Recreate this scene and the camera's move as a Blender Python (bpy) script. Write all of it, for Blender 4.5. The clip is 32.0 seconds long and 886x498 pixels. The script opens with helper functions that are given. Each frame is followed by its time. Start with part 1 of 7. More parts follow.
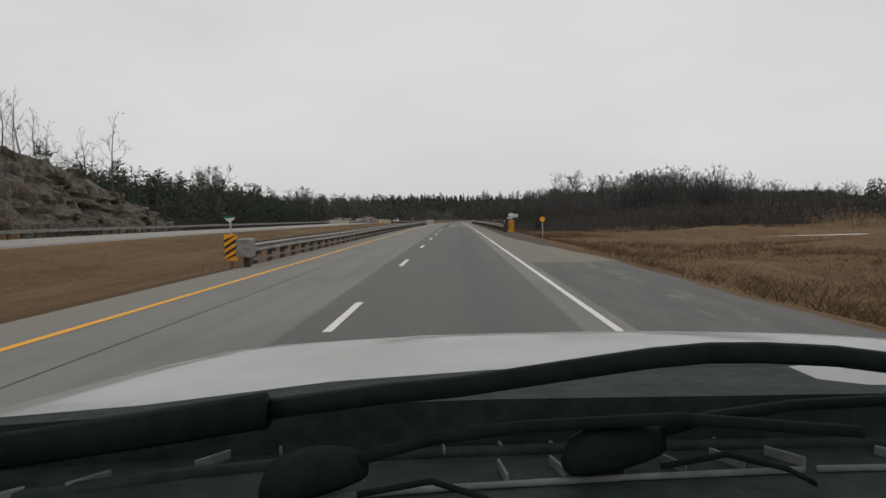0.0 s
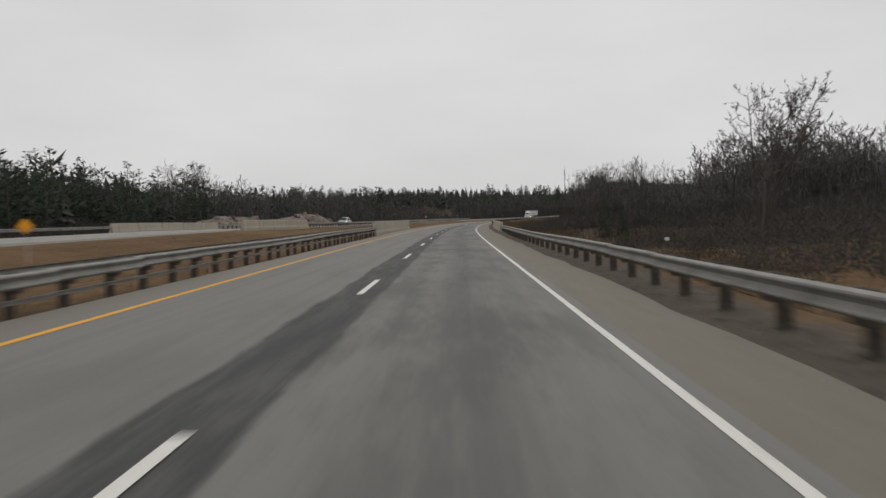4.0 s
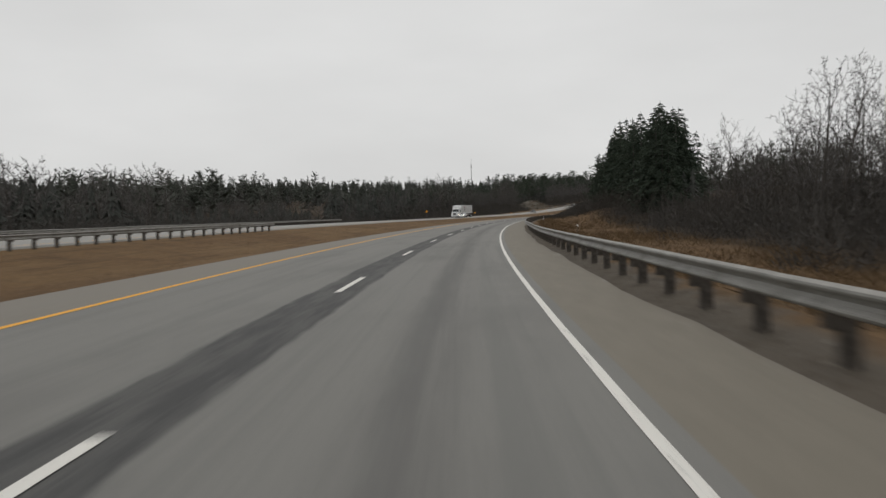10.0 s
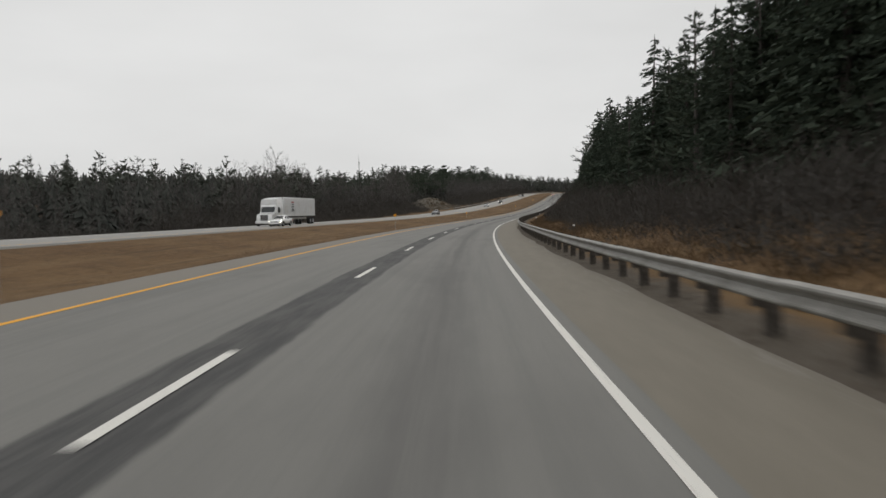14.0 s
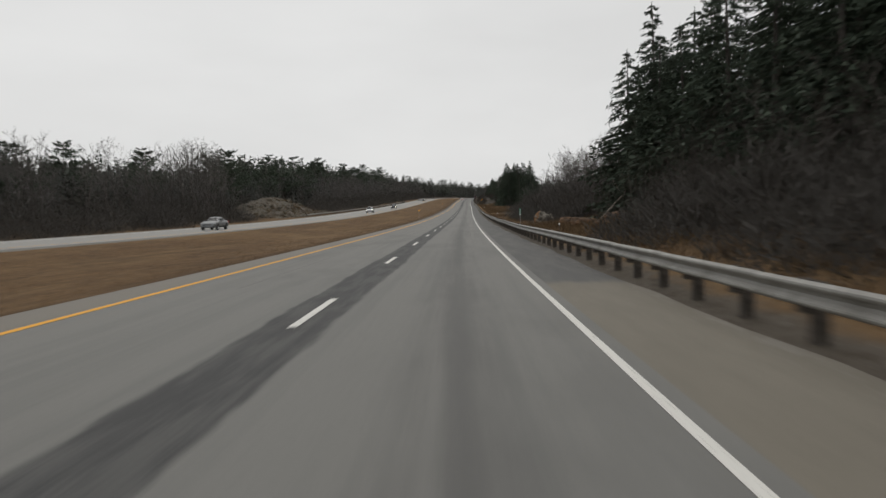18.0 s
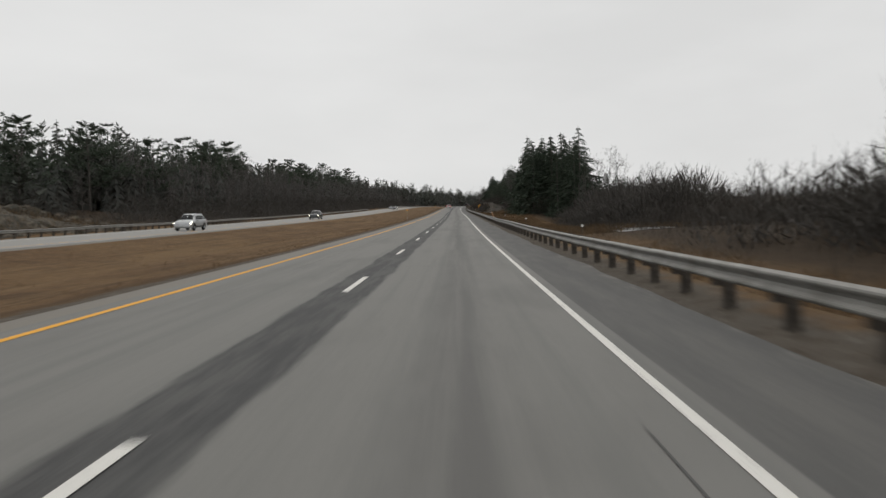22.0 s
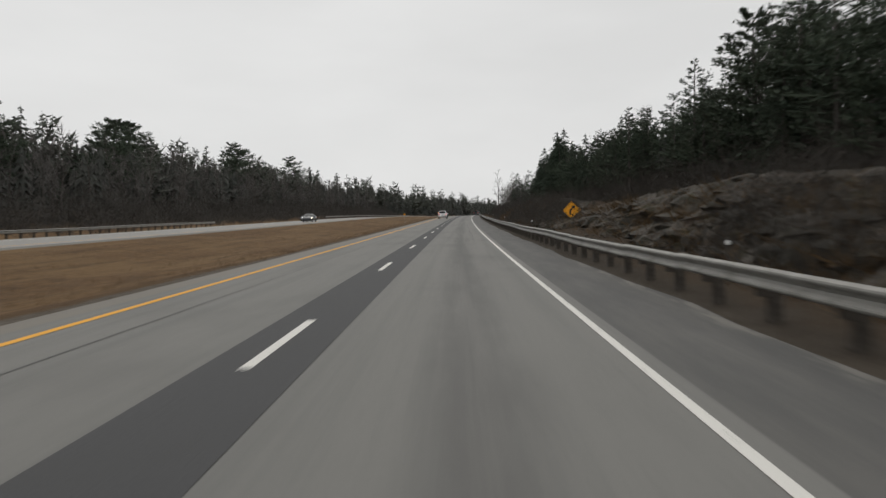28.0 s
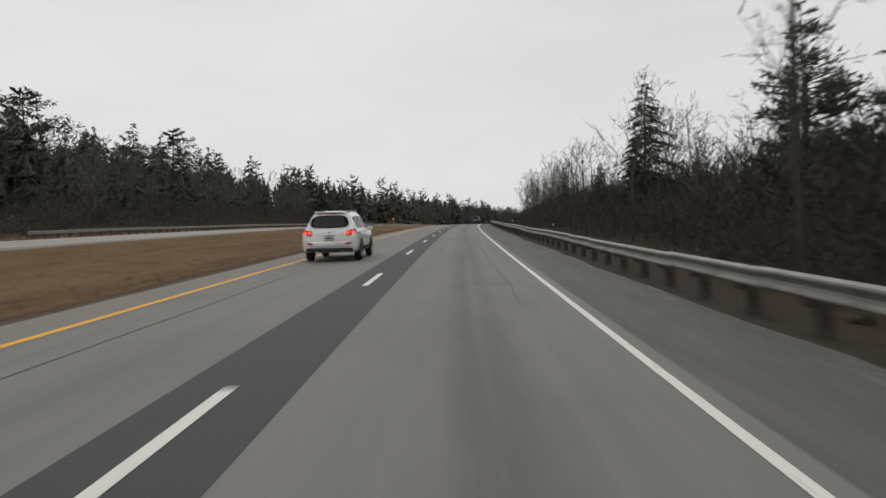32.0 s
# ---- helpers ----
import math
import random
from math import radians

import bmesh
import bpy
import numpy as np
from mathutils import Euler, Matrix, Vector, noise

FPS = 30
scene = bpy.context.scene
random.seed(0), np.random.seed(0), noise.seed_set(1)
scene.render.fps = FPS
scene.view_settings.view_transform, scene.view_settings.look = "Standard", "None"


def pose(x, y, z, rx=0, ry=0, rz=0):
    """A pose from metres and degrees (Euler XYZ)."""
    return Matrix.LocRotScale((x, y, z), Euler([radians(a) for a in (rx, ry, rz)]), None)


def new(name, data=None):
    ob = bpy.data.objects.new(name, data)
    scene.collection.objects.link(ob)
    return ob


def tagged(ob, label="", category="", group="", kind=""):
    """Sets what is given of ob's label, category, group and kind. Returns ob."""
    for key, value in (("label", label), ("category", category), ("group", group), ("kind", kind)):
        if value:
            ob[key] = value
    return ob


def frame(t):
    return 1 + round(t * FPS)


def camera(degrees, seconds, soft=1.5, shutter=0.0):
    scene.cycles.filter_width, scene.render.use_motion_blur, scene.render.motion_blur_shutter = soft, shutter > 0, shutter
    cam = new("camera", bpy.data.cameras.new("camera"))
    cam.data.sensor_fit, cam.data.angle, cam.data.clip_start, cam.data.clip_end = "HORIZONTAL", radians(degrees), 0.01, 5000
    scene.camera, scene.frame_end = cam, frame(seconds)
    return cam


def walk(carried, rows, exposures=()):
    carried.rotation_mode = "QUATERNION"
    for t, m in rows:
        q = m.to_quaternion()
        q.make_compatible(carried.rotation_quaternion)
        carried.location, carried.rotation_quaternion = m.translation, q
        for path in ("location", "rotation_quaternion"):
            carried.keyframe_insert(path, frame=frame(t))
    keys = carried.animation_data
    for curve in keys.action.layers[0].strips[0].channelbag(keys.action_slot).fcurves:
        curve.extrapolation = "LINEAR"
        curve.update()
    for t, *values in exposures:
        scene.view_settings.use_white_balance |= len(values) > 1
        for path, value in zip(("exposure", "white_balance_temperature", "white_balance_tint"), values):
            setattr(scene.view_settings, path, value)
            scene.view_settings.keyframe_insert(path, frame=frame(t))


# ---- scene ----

# ---- the road's line: curvature and grade along it, in metres from the first camera ----
STEP = 5.0
STATION = np.arange(-300.0, 2200.0, STEP)
BEND = [0, 0, 0, 0, -0.1, 0.02, 0.41, 0.73, 0.91, 0.91, 1.27, 1.6, 1.4, 1.0, 0.89, 0.99, 1.17, 1.34, 1.33, 0.76, 0.21, 0.2, 0.09,
        0.01, -0.01, 0.1, 0.05, -0.05, -0.14, -0.14, 0.07, 0.14, 0.15, 0.12, 0.19, 0.22, 0.25, 0.4, 0.7, 1.0, 1.2, 1.2, 1.2, 1.0, 0.6, 0]
RISE = [0.27, -0.2, -0.59, -0.6, -0.11, 0.3, 0.15, -0.01, -0.06, -0.02, 0.05, 0.29, 0.75, 1.0, 1.11, 1.37, 1.68, 1.15, 0.34, 0.13,
        0.63, 0.86, 0.51, 0.04, -0.44, -0.96, -1.32, -1.29, -0.84, -0.5, -0.3, -0.2, 0]


def running(a):
    return np.concatenate([[0.0], np.cumsum((a[1:] + a[:-1]) / 2 * STEP)])


HEAD = running(np.interp(STATION, np.arange(len(BEND)) * 30.0, BEND) * 1e-3)
GRADE = running(np.interp(STATION, np.arange(len(RISE)) * 45.0, RISE, left=0) * 1e-4)
_mid = (HEAD[1:] + HEAD[:-1]) / 2
LINE_X = np.concatenate([[0.0], np.cumsum(np.sin(_mid) * STEP)])
LINE_Y = np.concatenate([[0.0], np.cumsum(np.cos(_mid) * STEP)])
LINE_Z = running(GRADE)
_o = int(round(300 / STEP))
LINE_X, LINE_Y, LINE_Z = LINE_X - LINE_X[_o], LINE_Y - LINE_Y[_o], LINE_Z - LINE_Z[_o]


def along(s):
    """Place and heading of the lane line at s metres."""
    return tuple(np.interp(s, STATION, a) for a in (LINE_X, LINE_Y, LINE_Z, HEAD))


def at(s, d, h=0.0):
    """World place s metres along the lane line, d to its right, h above the road's level."""
    x, y, z, a = along(s)
    return Vector((x + math.cos(a) * d, y - math.sin(a) * d, z + h))


def at_many(s, d, h):
    x, y, z, a = along(s)
    return np.stack([x + np.cos(a) * d, y - np.sin(a) * d, z + h], -1)


def heading(s):
    return math.degrees(float(np.interp(s, STATION, HEAD)))


# ---- camera: 1.47 m over the right lane of a divided highway, about 115 km/h ----
cam = camera(64.2, 32.0, soft=1.5, shutter=0.3)
SECONDS = [0, 0.034, 0.1, 0.2, 0.3, 0.5, 1, 2, 3, 6, 7, 8, 9, 10, 11, 12, 13, 14, 17, 18, 19, 20, 21, 22, 23, 24, 25, 28, 29, 30, 31, 32]
GONE = [0, 0, 2.3, 5.5, 8.75, 15.2, 31.8, 64.6, 97.2, 194.2, 226.5, 259.6, 292.2, 324.8, 357.7, 390.5, 423.3, 456.0, 552.7, 585.3, 617.8, 650.6, 683.3,
        715.3, 747.3, 779.3, 810.8, 905, 936.7, 968.3, 999.7, 1031]
KEEP_T = [0, 2, 3.5, 5.5, 6, 7, 8, 9, 10, 11, 12, 13, 14.5, 16.5, 17, 19, 21, 23, 25, 27.5, 28, 29.5, 31, 32]
KEEP_D = [1.72, 1.8, 1.82, 2.24, 2.27, 2.23, 2.36, 2.67, 2.48, 2.44, 2.37, 2.49, 2.49, 2.19, 2.13, 2.22, 2.14, 2.03, 1.97, 2.04, 2.0,
          2.03, 1.9, 1.9]
NOD = [0.04, 0.04, 0.13, -0.09, -0.16, -0.33, 0.08, -0.09, -0.15, -0.12, -0.2, -0.21, -0.17, -0.24, -0.08, -0.12, -0.27, -0.01, -0.11,
       -0.2, -0.08, 0.01, -0.06, -0.06]
EYE = 1.47


def cam_pose(t):
    s, d, nod = np.interp(t, SECONDS, GONE), np.interp(t, KEEP_T, KEEP_D), np.interp(t, KEEP_T, NOD)
    p = at(s, d, EYE)
    up = math.degrees(math.atan(float(np.interp(s, STATION, GRADE))))
    return pose(p.x, p.y, p.z, 90 - 2.65 + up + nod, 0, 1.13 - heading(s)) @ pose(0, 0, 0, 0, 0, -1.4)


walk(cam, [(t, cam_pose(t)) for t in (0, 0.034, 0.1, 0.2, 0.3, *np.arange(0.5, 32.01, 0.5))], exposures=[(0, -0.03), (9, -0.02), (12, 0.09), (32, 0.11)])

# ---- sky: a closed grey cloud cover with a weak, wide sun behind it ----
world = bpy.data.worlds.new("world")
scene.world = world
world.use_nodes = True
wn = world.node_tree.nodes
wn.clear()
sky = wn.new("ShaderNodeTexSky")
sky.sky_type, sky.sun_disc, sky.sun_elevation, sky.sun_rotation = "NISHITA", False, radians(38), radians(200)
sky.dust_density, sky.air_density = 4.0, 1.0
pale = wn.new("ShaderNodeHueSaturation")
pale.inputs["Saturation"].default_value, pale.inputs["Value"].default_value = 0.15, 0.1
cover = wn.new("ShaderNodeMix")
cover.data_type = "RGBA"
cover.inputs["Factor"].default_value = 0.88
cover.inputs["B"].default_value = (0.79, 0.79, 0.783, 1)
back = wn.new("ShaderNodeBackground")
back.inputs["Strength"].default_value = 0.93
wout = wn.new("ShaderNodeOutputWorld")
world.node_tree.links.new(sky.outputs[0], pale.inputs["Color"])
world.node_tree.links.new(pale.outputs[0], cover.inputs["A"])
cloud = wn.new("ShaderNodeTexNoise")
cloud.inputs["Scale"].default_value, cloud.inputs["Detail"].default_value, cloud.inputs["Roughness"].default_value = 2.2, 5.0, 0.5
spot = wn.new("ShaderNodeTexCoord")
flat = wn.new("ShaderNodeMapping")
flat.inputs["Scale"].default_value = (1.0, 1.0, 3.0)
shade = wn.new("ShaderNodeMapRange")
shade.inputs["From Min"].default_value, shade.inputs["From Max"].default_value = 0.3, 0.7
shade.inputs["To Min"].default_value, shade.inputs["To Max"].default_value = 0.93, 1.05
veil = wn.new("ShaderNodeMix")
veil.data_type, veil.blend_type = "RGBA", "MULTIPLY"
veil.inputs["Factor"].default_value = 1.0
world.node_tree.links.new(spot.outputs["Generated"], flat.inputs[0])
world.node_tree.links.new(flat.outputs[0], cloud.inputs["Vector"])
world.node_tree.links.new(cloud.outputs["Fac"], shade.inputs["Value"])
world.node_tree.links.new(cover.outputs["Result"], veil.inputs["A"])
world.node_tree.links.new(shade.outputs[0], veil.inputs["B"])
world.node_tree.links.new(veil.outputs["Result"], back.inputs["Color"])
world.node_tree.links.new(back.outputs[0], wout.inputs[0])
sun = new("sun", bpy.data.lights.new("sun", "SUN"))
sun.data.energy, sun.data.angle, sun.data.color = 0.5, radians(40), (1.0, 0.97, 0.93)
sun.matrix_basis = pose(0, 0, 60, 40, 0, 160)


# ---- materials ----
class Nodes:
    """A short hand for building one material's nodes."""

    def __init__(self, name, rough=0.8, metal=0.0, spec=0.3):
        self.mat = bpy.data.materials.new(name)
        self.mat.use_nodes = True
        self.tree = self.mat.node_tree
        self.bsdf = self.tree.nodes["Principled BSDF"]
        self.bsdf.inputs["Roughness"].default_value = rough
        self.bsdf.inputs["Metallic"].default_value = metal
        self.bsdf.inputs["Specular IOR Level"].default_value = spec

    def put(self, socket, value):
        if isinstance(value, bpy.types.NodeSocket):
            self.tree.links.new(value, socket)
        else:
            socket.default_value = value

    def coord(self, which):
        return self.tree.nodes.new("ShaderNodeTexCoord").outputs[which]

    def place(self):
        return self.tree.nodes.new("ShaderNodeNewGeometry").outputs["Position"]

    def chance(self):
        return self.tree.nodes.new("ShaderNodeObjectInfo").outputs["Random"]

    def island(self):
        return self.tree.nodes.new("ShaderNodeNewGeometry").outputs["Random Per Island"]

    def scaled(self, vector, size):
        n = self.tree.nodes.new("ShaderNodeMapping")
        n.inputs["Scale"].default_value = size
        self.put(n.inputs["Vector"], vector)
        return n.outputs[0]

    def noise(self, vector, scale, detail=4.0, rough=0.6):
        n = self.tree.nodes.new("ShaderNodeTexNoise")
        self.put(n.inputs["Vector"], vector)
        n.inputs["Scale"].default_value, n.inputs["Detail"].default_value, n.inputs["Roughness"].default_value = scale, detail, rough
        return n.outputs["Fac"]

    def cells(self, vector, scale, feature="F1"):
        n = self.tree.nodes.new("ShaderNodeTexVoronoi")
        n.feature = feature
        self.put(n.inputs["Vector"], vector)
        n.inputs["Scale"].default_value = scale
        return n.outputs["Distance"]

    def math(self, op, a, b=0.0, clamp=False):
        n = self.tree.nodes.new("ShaderNodeMath")
        n.operation, n.use_clamp = op, clamp
        self.put(n.inputs[0], a)
        self.put(n.inputs[1], b)
        return n.outputs[0]

    def step(self, value, low, high):
        """0 below low, 1 above high, smooth between."""
        n = self.tree.nodes.new("ShaderNodeMapRange")
        n.interpolation_type = "SMOOTHSTEP"
        self.put(n.inputs["Value"], value)
        n.inputs["From Min"].default_value, n.inputs["From Max"].default_value = low, high
        return n.outputs[0]

    def band(self, value, a, b, soft):
        return self.math("MULTIPLY", self.step(value, a - soft, a + soft), self.math("SUBTRACT", 1.0, self.step(value, b - soft, b + soft)))

    def mix(self, fac, a, b):
        n = self.tree.nodes.new("ShaderNodeMix")
        n.data_type = "RGBA"
        self.put(n.inputs["Factor"], fac)
        self.put(n.inputs["A"], (*a, 1) if isinstance(a, tuple) else a)
        self.put(n.inputs["B"], (*b, 1) if isinstance(b, tuple) else b)
        return n.outputs["Result"]

    def split(self, vector):
        n = self.tree.nodes.new("ShaderNodeSeparateXYZ")
        self.put(n.inputs[0], vector)
        return n.outputs

    def bump(self, height, strength, distance=0.02):
        n = self.tree.nodes.new("ShaderNodeBump")
        n.inputs["Strength"].default_value, n.inputs["Distance"].default_value = strength, distance
        self.put(n.inputs["Height"], height)
        self.tree.links.new(n.outputs[0], self.bsdf.inputs["Normal"])

    def colour(self, c):
        self.put(self.bsdf.inputs["Base Color"], (*c, 1) if isinstance(c, tuple) else c)
        return self.mat


def plain(name, a, b, scale, rough=0.8, metal=0.0, bump=0.0, spec=0.3, c=None, scale_c=0.5, where="Object"):
    """Two tones in fine grain, a third in broad stains."""
    n = Nodes(name, rough, metal, spec)
    v = n.coord(where) if where != "Position" else n.place()
    fine = n.noise(v, scale, 6)
    out = n.mix(n.step(fine, 0.35, 0.65), a, b)
    if c:
        out = n.mix(n.step(n.noise(v, scale_c, 3), 0.5, 0.72), out, c)
    if bump:
        n.bump(fine, bump)
    return n.colour(out)


def varied(name, a, b, c, rough=0.9, each="chance", spec=0.15):
    """For bark, needles and twigs: the tone differs from piece to piece."""
    n = Nodes(name, rough, 0.0, spec)
    r = n.chance() if each == "chance" else n.island()
    base = n.mix(r, a, b)
    return n.colour(n.mix(n.step(n.noise(n.place(), 0.35, 3), 0.45, 0.7), base, c))


def road_material(name, own, pale=0.0):
    """Worn paving. The texture runs along the road: u in metres along it, v in metres across."""
    n = Nodes(name, 0.82, 0.0, 0.25)
    uv = n.coord("UV")
    u, v, _ = n.split(uv)
    grain = n.noise(n.scaled(uv, (1, 1, 1)), 55, 5, 0.75)
    speck = n.noise(uv, 14, 4, 0.7)
    streak = n.noise(n.scaled(uv, (0.05, 2.2, 1)), 1.0, 5, 0.6)
    blotch = n.noise(n.scaled(uv, (0.16, 0.4, 1)), 1.0, 4, 0.6)
    tone = n.mix(grain, (0.16, 0.157, 0.146), (0.222, 0.217, 0.202))
    tone = n.mix(n.math("MULTIPLY", n.step(speck, 0.45, 0.75), 0.35), tone, (0.124, 0.124, 0.117))
    tone = n.mix(n.math("MULTIPLY", n.step(streak, 0.42, 0.72), 0.55), tone, (0.138, 0.139, 0.131))
    tone = n.mix(n.math("MULTIPLY", n.step(blotch, 0.48, 0.7), 0.4), tone, (0.12, 0.118, 0.112))
    if own:
        ragged = n.math("MULTIPLY", n.math("SUBTRACT", n.noise(n.scaled(uv, (0.35, 1.2, 1)), 1.0, 6, 0.75), 0.5), 0.9)
        vr = n.math("ADD", v, ragged)
        vs = n.math("ADD", v, n.math("MULTIPLY", ragged, 0.45))
        ur = n.math("ADD", u, n.math("MULTIPLY", ragged, 3.0))
        # older dark paving of the right lane at the start, and dark patches before the bridge
        old = n.math("MULTIPLY", n.band(v, -0.55, 3.3, 0.05), n.band(u, -400, 99.5, 0.1))
        tone = n.mix(n.math("MULTIPLY", old, 0.72), tone, (0.085, 0.083, 0.08))
        mend = n.math("MULTIPLY", n.band(vr, -0.4, 3.5, 0.3), n.band(ur, 120, 262, 8))
        mend = n.math("MULTIPLY", mend, n.step(n.noise(n.scaled(uv, (0.22, 0.8, 1)), 1.0, 5, 0.7), 0.4, 0.62))
        tone = n.mix(n.math("MULTIPLY", mend, 0.6), tone, (0.08, 0.078, 0.075))
        # dark seam along the lane line
        seam = n.math("MULTIPLY", n.band(vs, -0.55, 0.42, 0.06), n.band(u, 95, 885, 6))
        seam = n.math("MULTIPLY", seam, n.math("ADD", 0.72, n.math("MULTIPLY", n.step(n.noise(n.scaled(uv, (0.4, 3, 1)), 1.0, 6, 0.75), 0.38, 0.6), 0.28)))
        tone = n.mix(n.math("MULTIPLY", seam, 0.92), tone, (0.044, 0.044, 0.045))
        # oil and rubber in the lanes' middles
        oil = n.math("MULTIPLY", n.band(vr, 1.8, 2.45, 0.4), n.step(streak, 0.22, 0.55))
        tone = n.mix(n.math("MULTIPLY", oil, 0.62), tone, (0.09, 0.088, 0.085))
        # shoulders
        right = n.step(v, 3.93, 3.97)
        dark = n.math("SUBTRACT", 1.0, n.band(ur, 21.5, 600, 0.5))
        sand = n.mix(n.noise(n.scaled(uv, (0.3, 1.4, 1)), 2.0, 5, 0.7), (0.145, 0.13, 0.104), (0.212, 0.191, 0.155))
        tone = n.mix(right, tone, n.mix(dark, sand, n.mix(n.step(n.noise(n.scaled(uv, (0.25, 1.6, 1)), 1.0, 5, 0.7), 0.35, 0.7), n.mix(speck, (0.08, 0.079, 0.077), (0.105, 0.103, 0.099)), n.mix(speck, (0.105, 0.102, 0.096), (0.14, 0.135, 0.126)))))
        dust = n.math("MULTIPLY", n.band(vs, 5.3, 5.75, 0.2), n.step(n.noise(n.scaled(uv, (0.6, 3.0, 1)), 1.0, 6, 0.8), 0.5, 0.62))
        tone = n.mix(n.math("MULTIPLY", dust, 0.6), tone, (0.24, 0.225, 0.2))
        left = n.math("SUBTRACT", 1.0, n.step(v, -4.25, -4.15))
        tone = n.mix(n.math("MULTIPLY", left, 0.7), tone, (0.2, 0.18, 0.15))
    if pale:
        tone = n.mix(pale, tone, (0.36, 0.352, 0.33))
    n.bump(grain, 0.25, 0.01)
    return n.colour(tone)


M_ROAD = road_material("worn_paving", True)
M_ROAD_OPP = road_material("pale_paving", False, 0.55)
M_STRIP = plain("fresh_asphalt", (0.05, 0.05, 0.052), (0.075, 0.075, 0.076), 40, 0.85, bump=0.2, where="UV", c=(0.06, 0.06, 0.06))
M_TAR = plain("tar_seal", (0.055, 0.054, 0.052), (0.09, 0.088, 0.084), 20, 0.7)


def paint_material(name, col, worn, amount):
    n = Nodes(name, 0.7, 0.0, 0.3)
    uv = n.coord("UV")
    w = n.noise(n.scaled(uv, (1.2, 6, 1)), 3.0, 6, 0.75)
    return n.colour(n.mix(n.step(w, amount, amount + 0.12), col, worn))


M_WHITE = paint_material("white_road_paint", (0.68, 0.665, 0.62), (0.3, 0.29, 0.27), 0.55)
M_YELLOW = paint_material("yellow_road_paint", (0.72, 0.35, 0.025), (0.5, 0.27, 0.06), 0.6)


def ground_material():
    n = Nodes("dry_grass_ground", 0.95, 0.0, 0.1)
    p = n.place()
    fine = n.noise(p, 3.5, 6, 0.75)
    tuft = n.noise(p, 0.55, 5, 0.65)
    broad = n.noise(p, 0.06, 4, 0.6)
    c = n.mix(n.step(fine, 0.3, 0.7), (0.078, 0.047, 0.025), (0.175, 0.108, 0.054))
    c = n.mix(n.math("MULTIPLY", n.step(tuft, 0.45, 0.7), 0.6), c, (0.06, 0.04, 0.025))
    c = n.mix(n.math("MULTIPLY", n.step(broad, 0.45, 0.65), 0.5), c, (0.18, 0.116, 0.058))
    uv = n.coord("UV")
    u, v, _ = n.split(uv)
    c = n.mix(n.math("MULTIPLY", n.step(n.noise(n.scaled(uv, (0.03, 0.35, 1)), 1.0, 5, 0.7), 0.44, 0.66), 0.55), c, (0.19, 0.125, 0.066))
    c = n.mix(n.math("MULTIPLY", n.step(n.noise(n.scaled(uv, (0.05, 0.5, 1)), 1.7, 5, 0.7), 0.52, 0.68), 0.5), c, (0.055, 0.036, 0.022))
    jag = n.math("ADD", v, n.math("MULTIPLY", n.math("SUBTRACT", n.noise(p, 0.9, 4), 0.5), 1.6))
    gravel = n.band(jag, -5.8, 6.5, 0.35)
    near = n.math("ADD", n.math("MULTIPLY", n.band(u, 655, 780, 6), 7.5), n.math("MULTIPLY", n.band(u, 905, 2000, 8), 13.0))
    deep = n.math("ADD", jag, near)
    c = n.mix(n.math("MULTIPLY", n.band(jag, -7.0, -5.4, 0.5), 0.6), c, (0.06, 0.036, 0.02))
    stones = n.mix(n.noise(p, 25, 3, 0.8), (0.07, 0.063, 0.054), (0.14, 0.128, 0.11))
    stones = n.mix(n.math("MULTIPLY", n.step(n.noise(p, 2.6, 5, 0.75), 0.48, 0.66), 0.75), stones, (0.042, 0.036, 0.029))
    stones = n.mix(n.math("MULTIPLY", n.step(n.noise(p, 4.3, 5, 0.8), 0.56, 0.66), 0.6), stones, (0.22, 0.205, 0.18))
    c = n.mix(n.math("MULTIPLY", gravel, 0.85), c, stones)
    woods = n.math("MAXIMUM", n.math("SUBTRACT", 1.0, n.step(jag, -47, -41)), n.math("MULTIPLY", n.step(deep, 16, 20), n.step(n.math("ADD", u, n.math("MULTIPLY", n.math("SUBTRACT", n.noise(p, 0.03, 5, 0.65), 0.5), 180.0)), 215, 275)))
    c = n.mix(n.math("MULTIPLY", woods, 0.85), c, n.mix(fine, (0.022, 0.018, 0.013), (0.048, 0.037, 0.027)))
    n.bump(n.noise(p, 2.2, 6, 0.8), 0.7, 0.15)
    return n.colour(c)


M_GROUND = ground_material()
M_STEEL = plain("galvanised_steel", (0.2, 0.195, 0.18), (0.29, 0.282, 0.262), 6, 0.6, 0.35, c=(0.15, 0.142, 0.124), scale_c=1.1)
M_POST = plain("weathered_post", (0.045, 0.039, 0.033), (0.085, 0.074, 0.063), 12, 0.9, bump=0.3)
M_POLE = plain("grey_sign_post", (0.25, 0.255, 0.25), (0.36, 0.36, 0.35), 8, 0.55, 0.5)


def concrete():
    n = Nodes("cast_concrete", 0.9, 0.0, 0.2)
    p = n.coord("Object")
    c = n.mix(n.noise(p, 9, 6, 0.7), (0.33, 0.298, 0.24), (0.44, 0.403, 0.33))
    run = n.noise(n.scaled(p, (1.6, 1.6, 0.25)), 1.5, 5, 0.7)
    c = n.mix(n.math("MULTIPLY", n.step(run, 0.5, 0.7), 0.55), c, (0.2, 0.175, 0.14))
    c = n.mix(n.math("MULTIPLY", n.chance(), 0.25), c, (0.27, 0.25, 0.215))
    n.bump(n.noise(p, 30, 4), 0.2, 0.01)
    return n.colour(c)


M_CONCRETE = concrete()


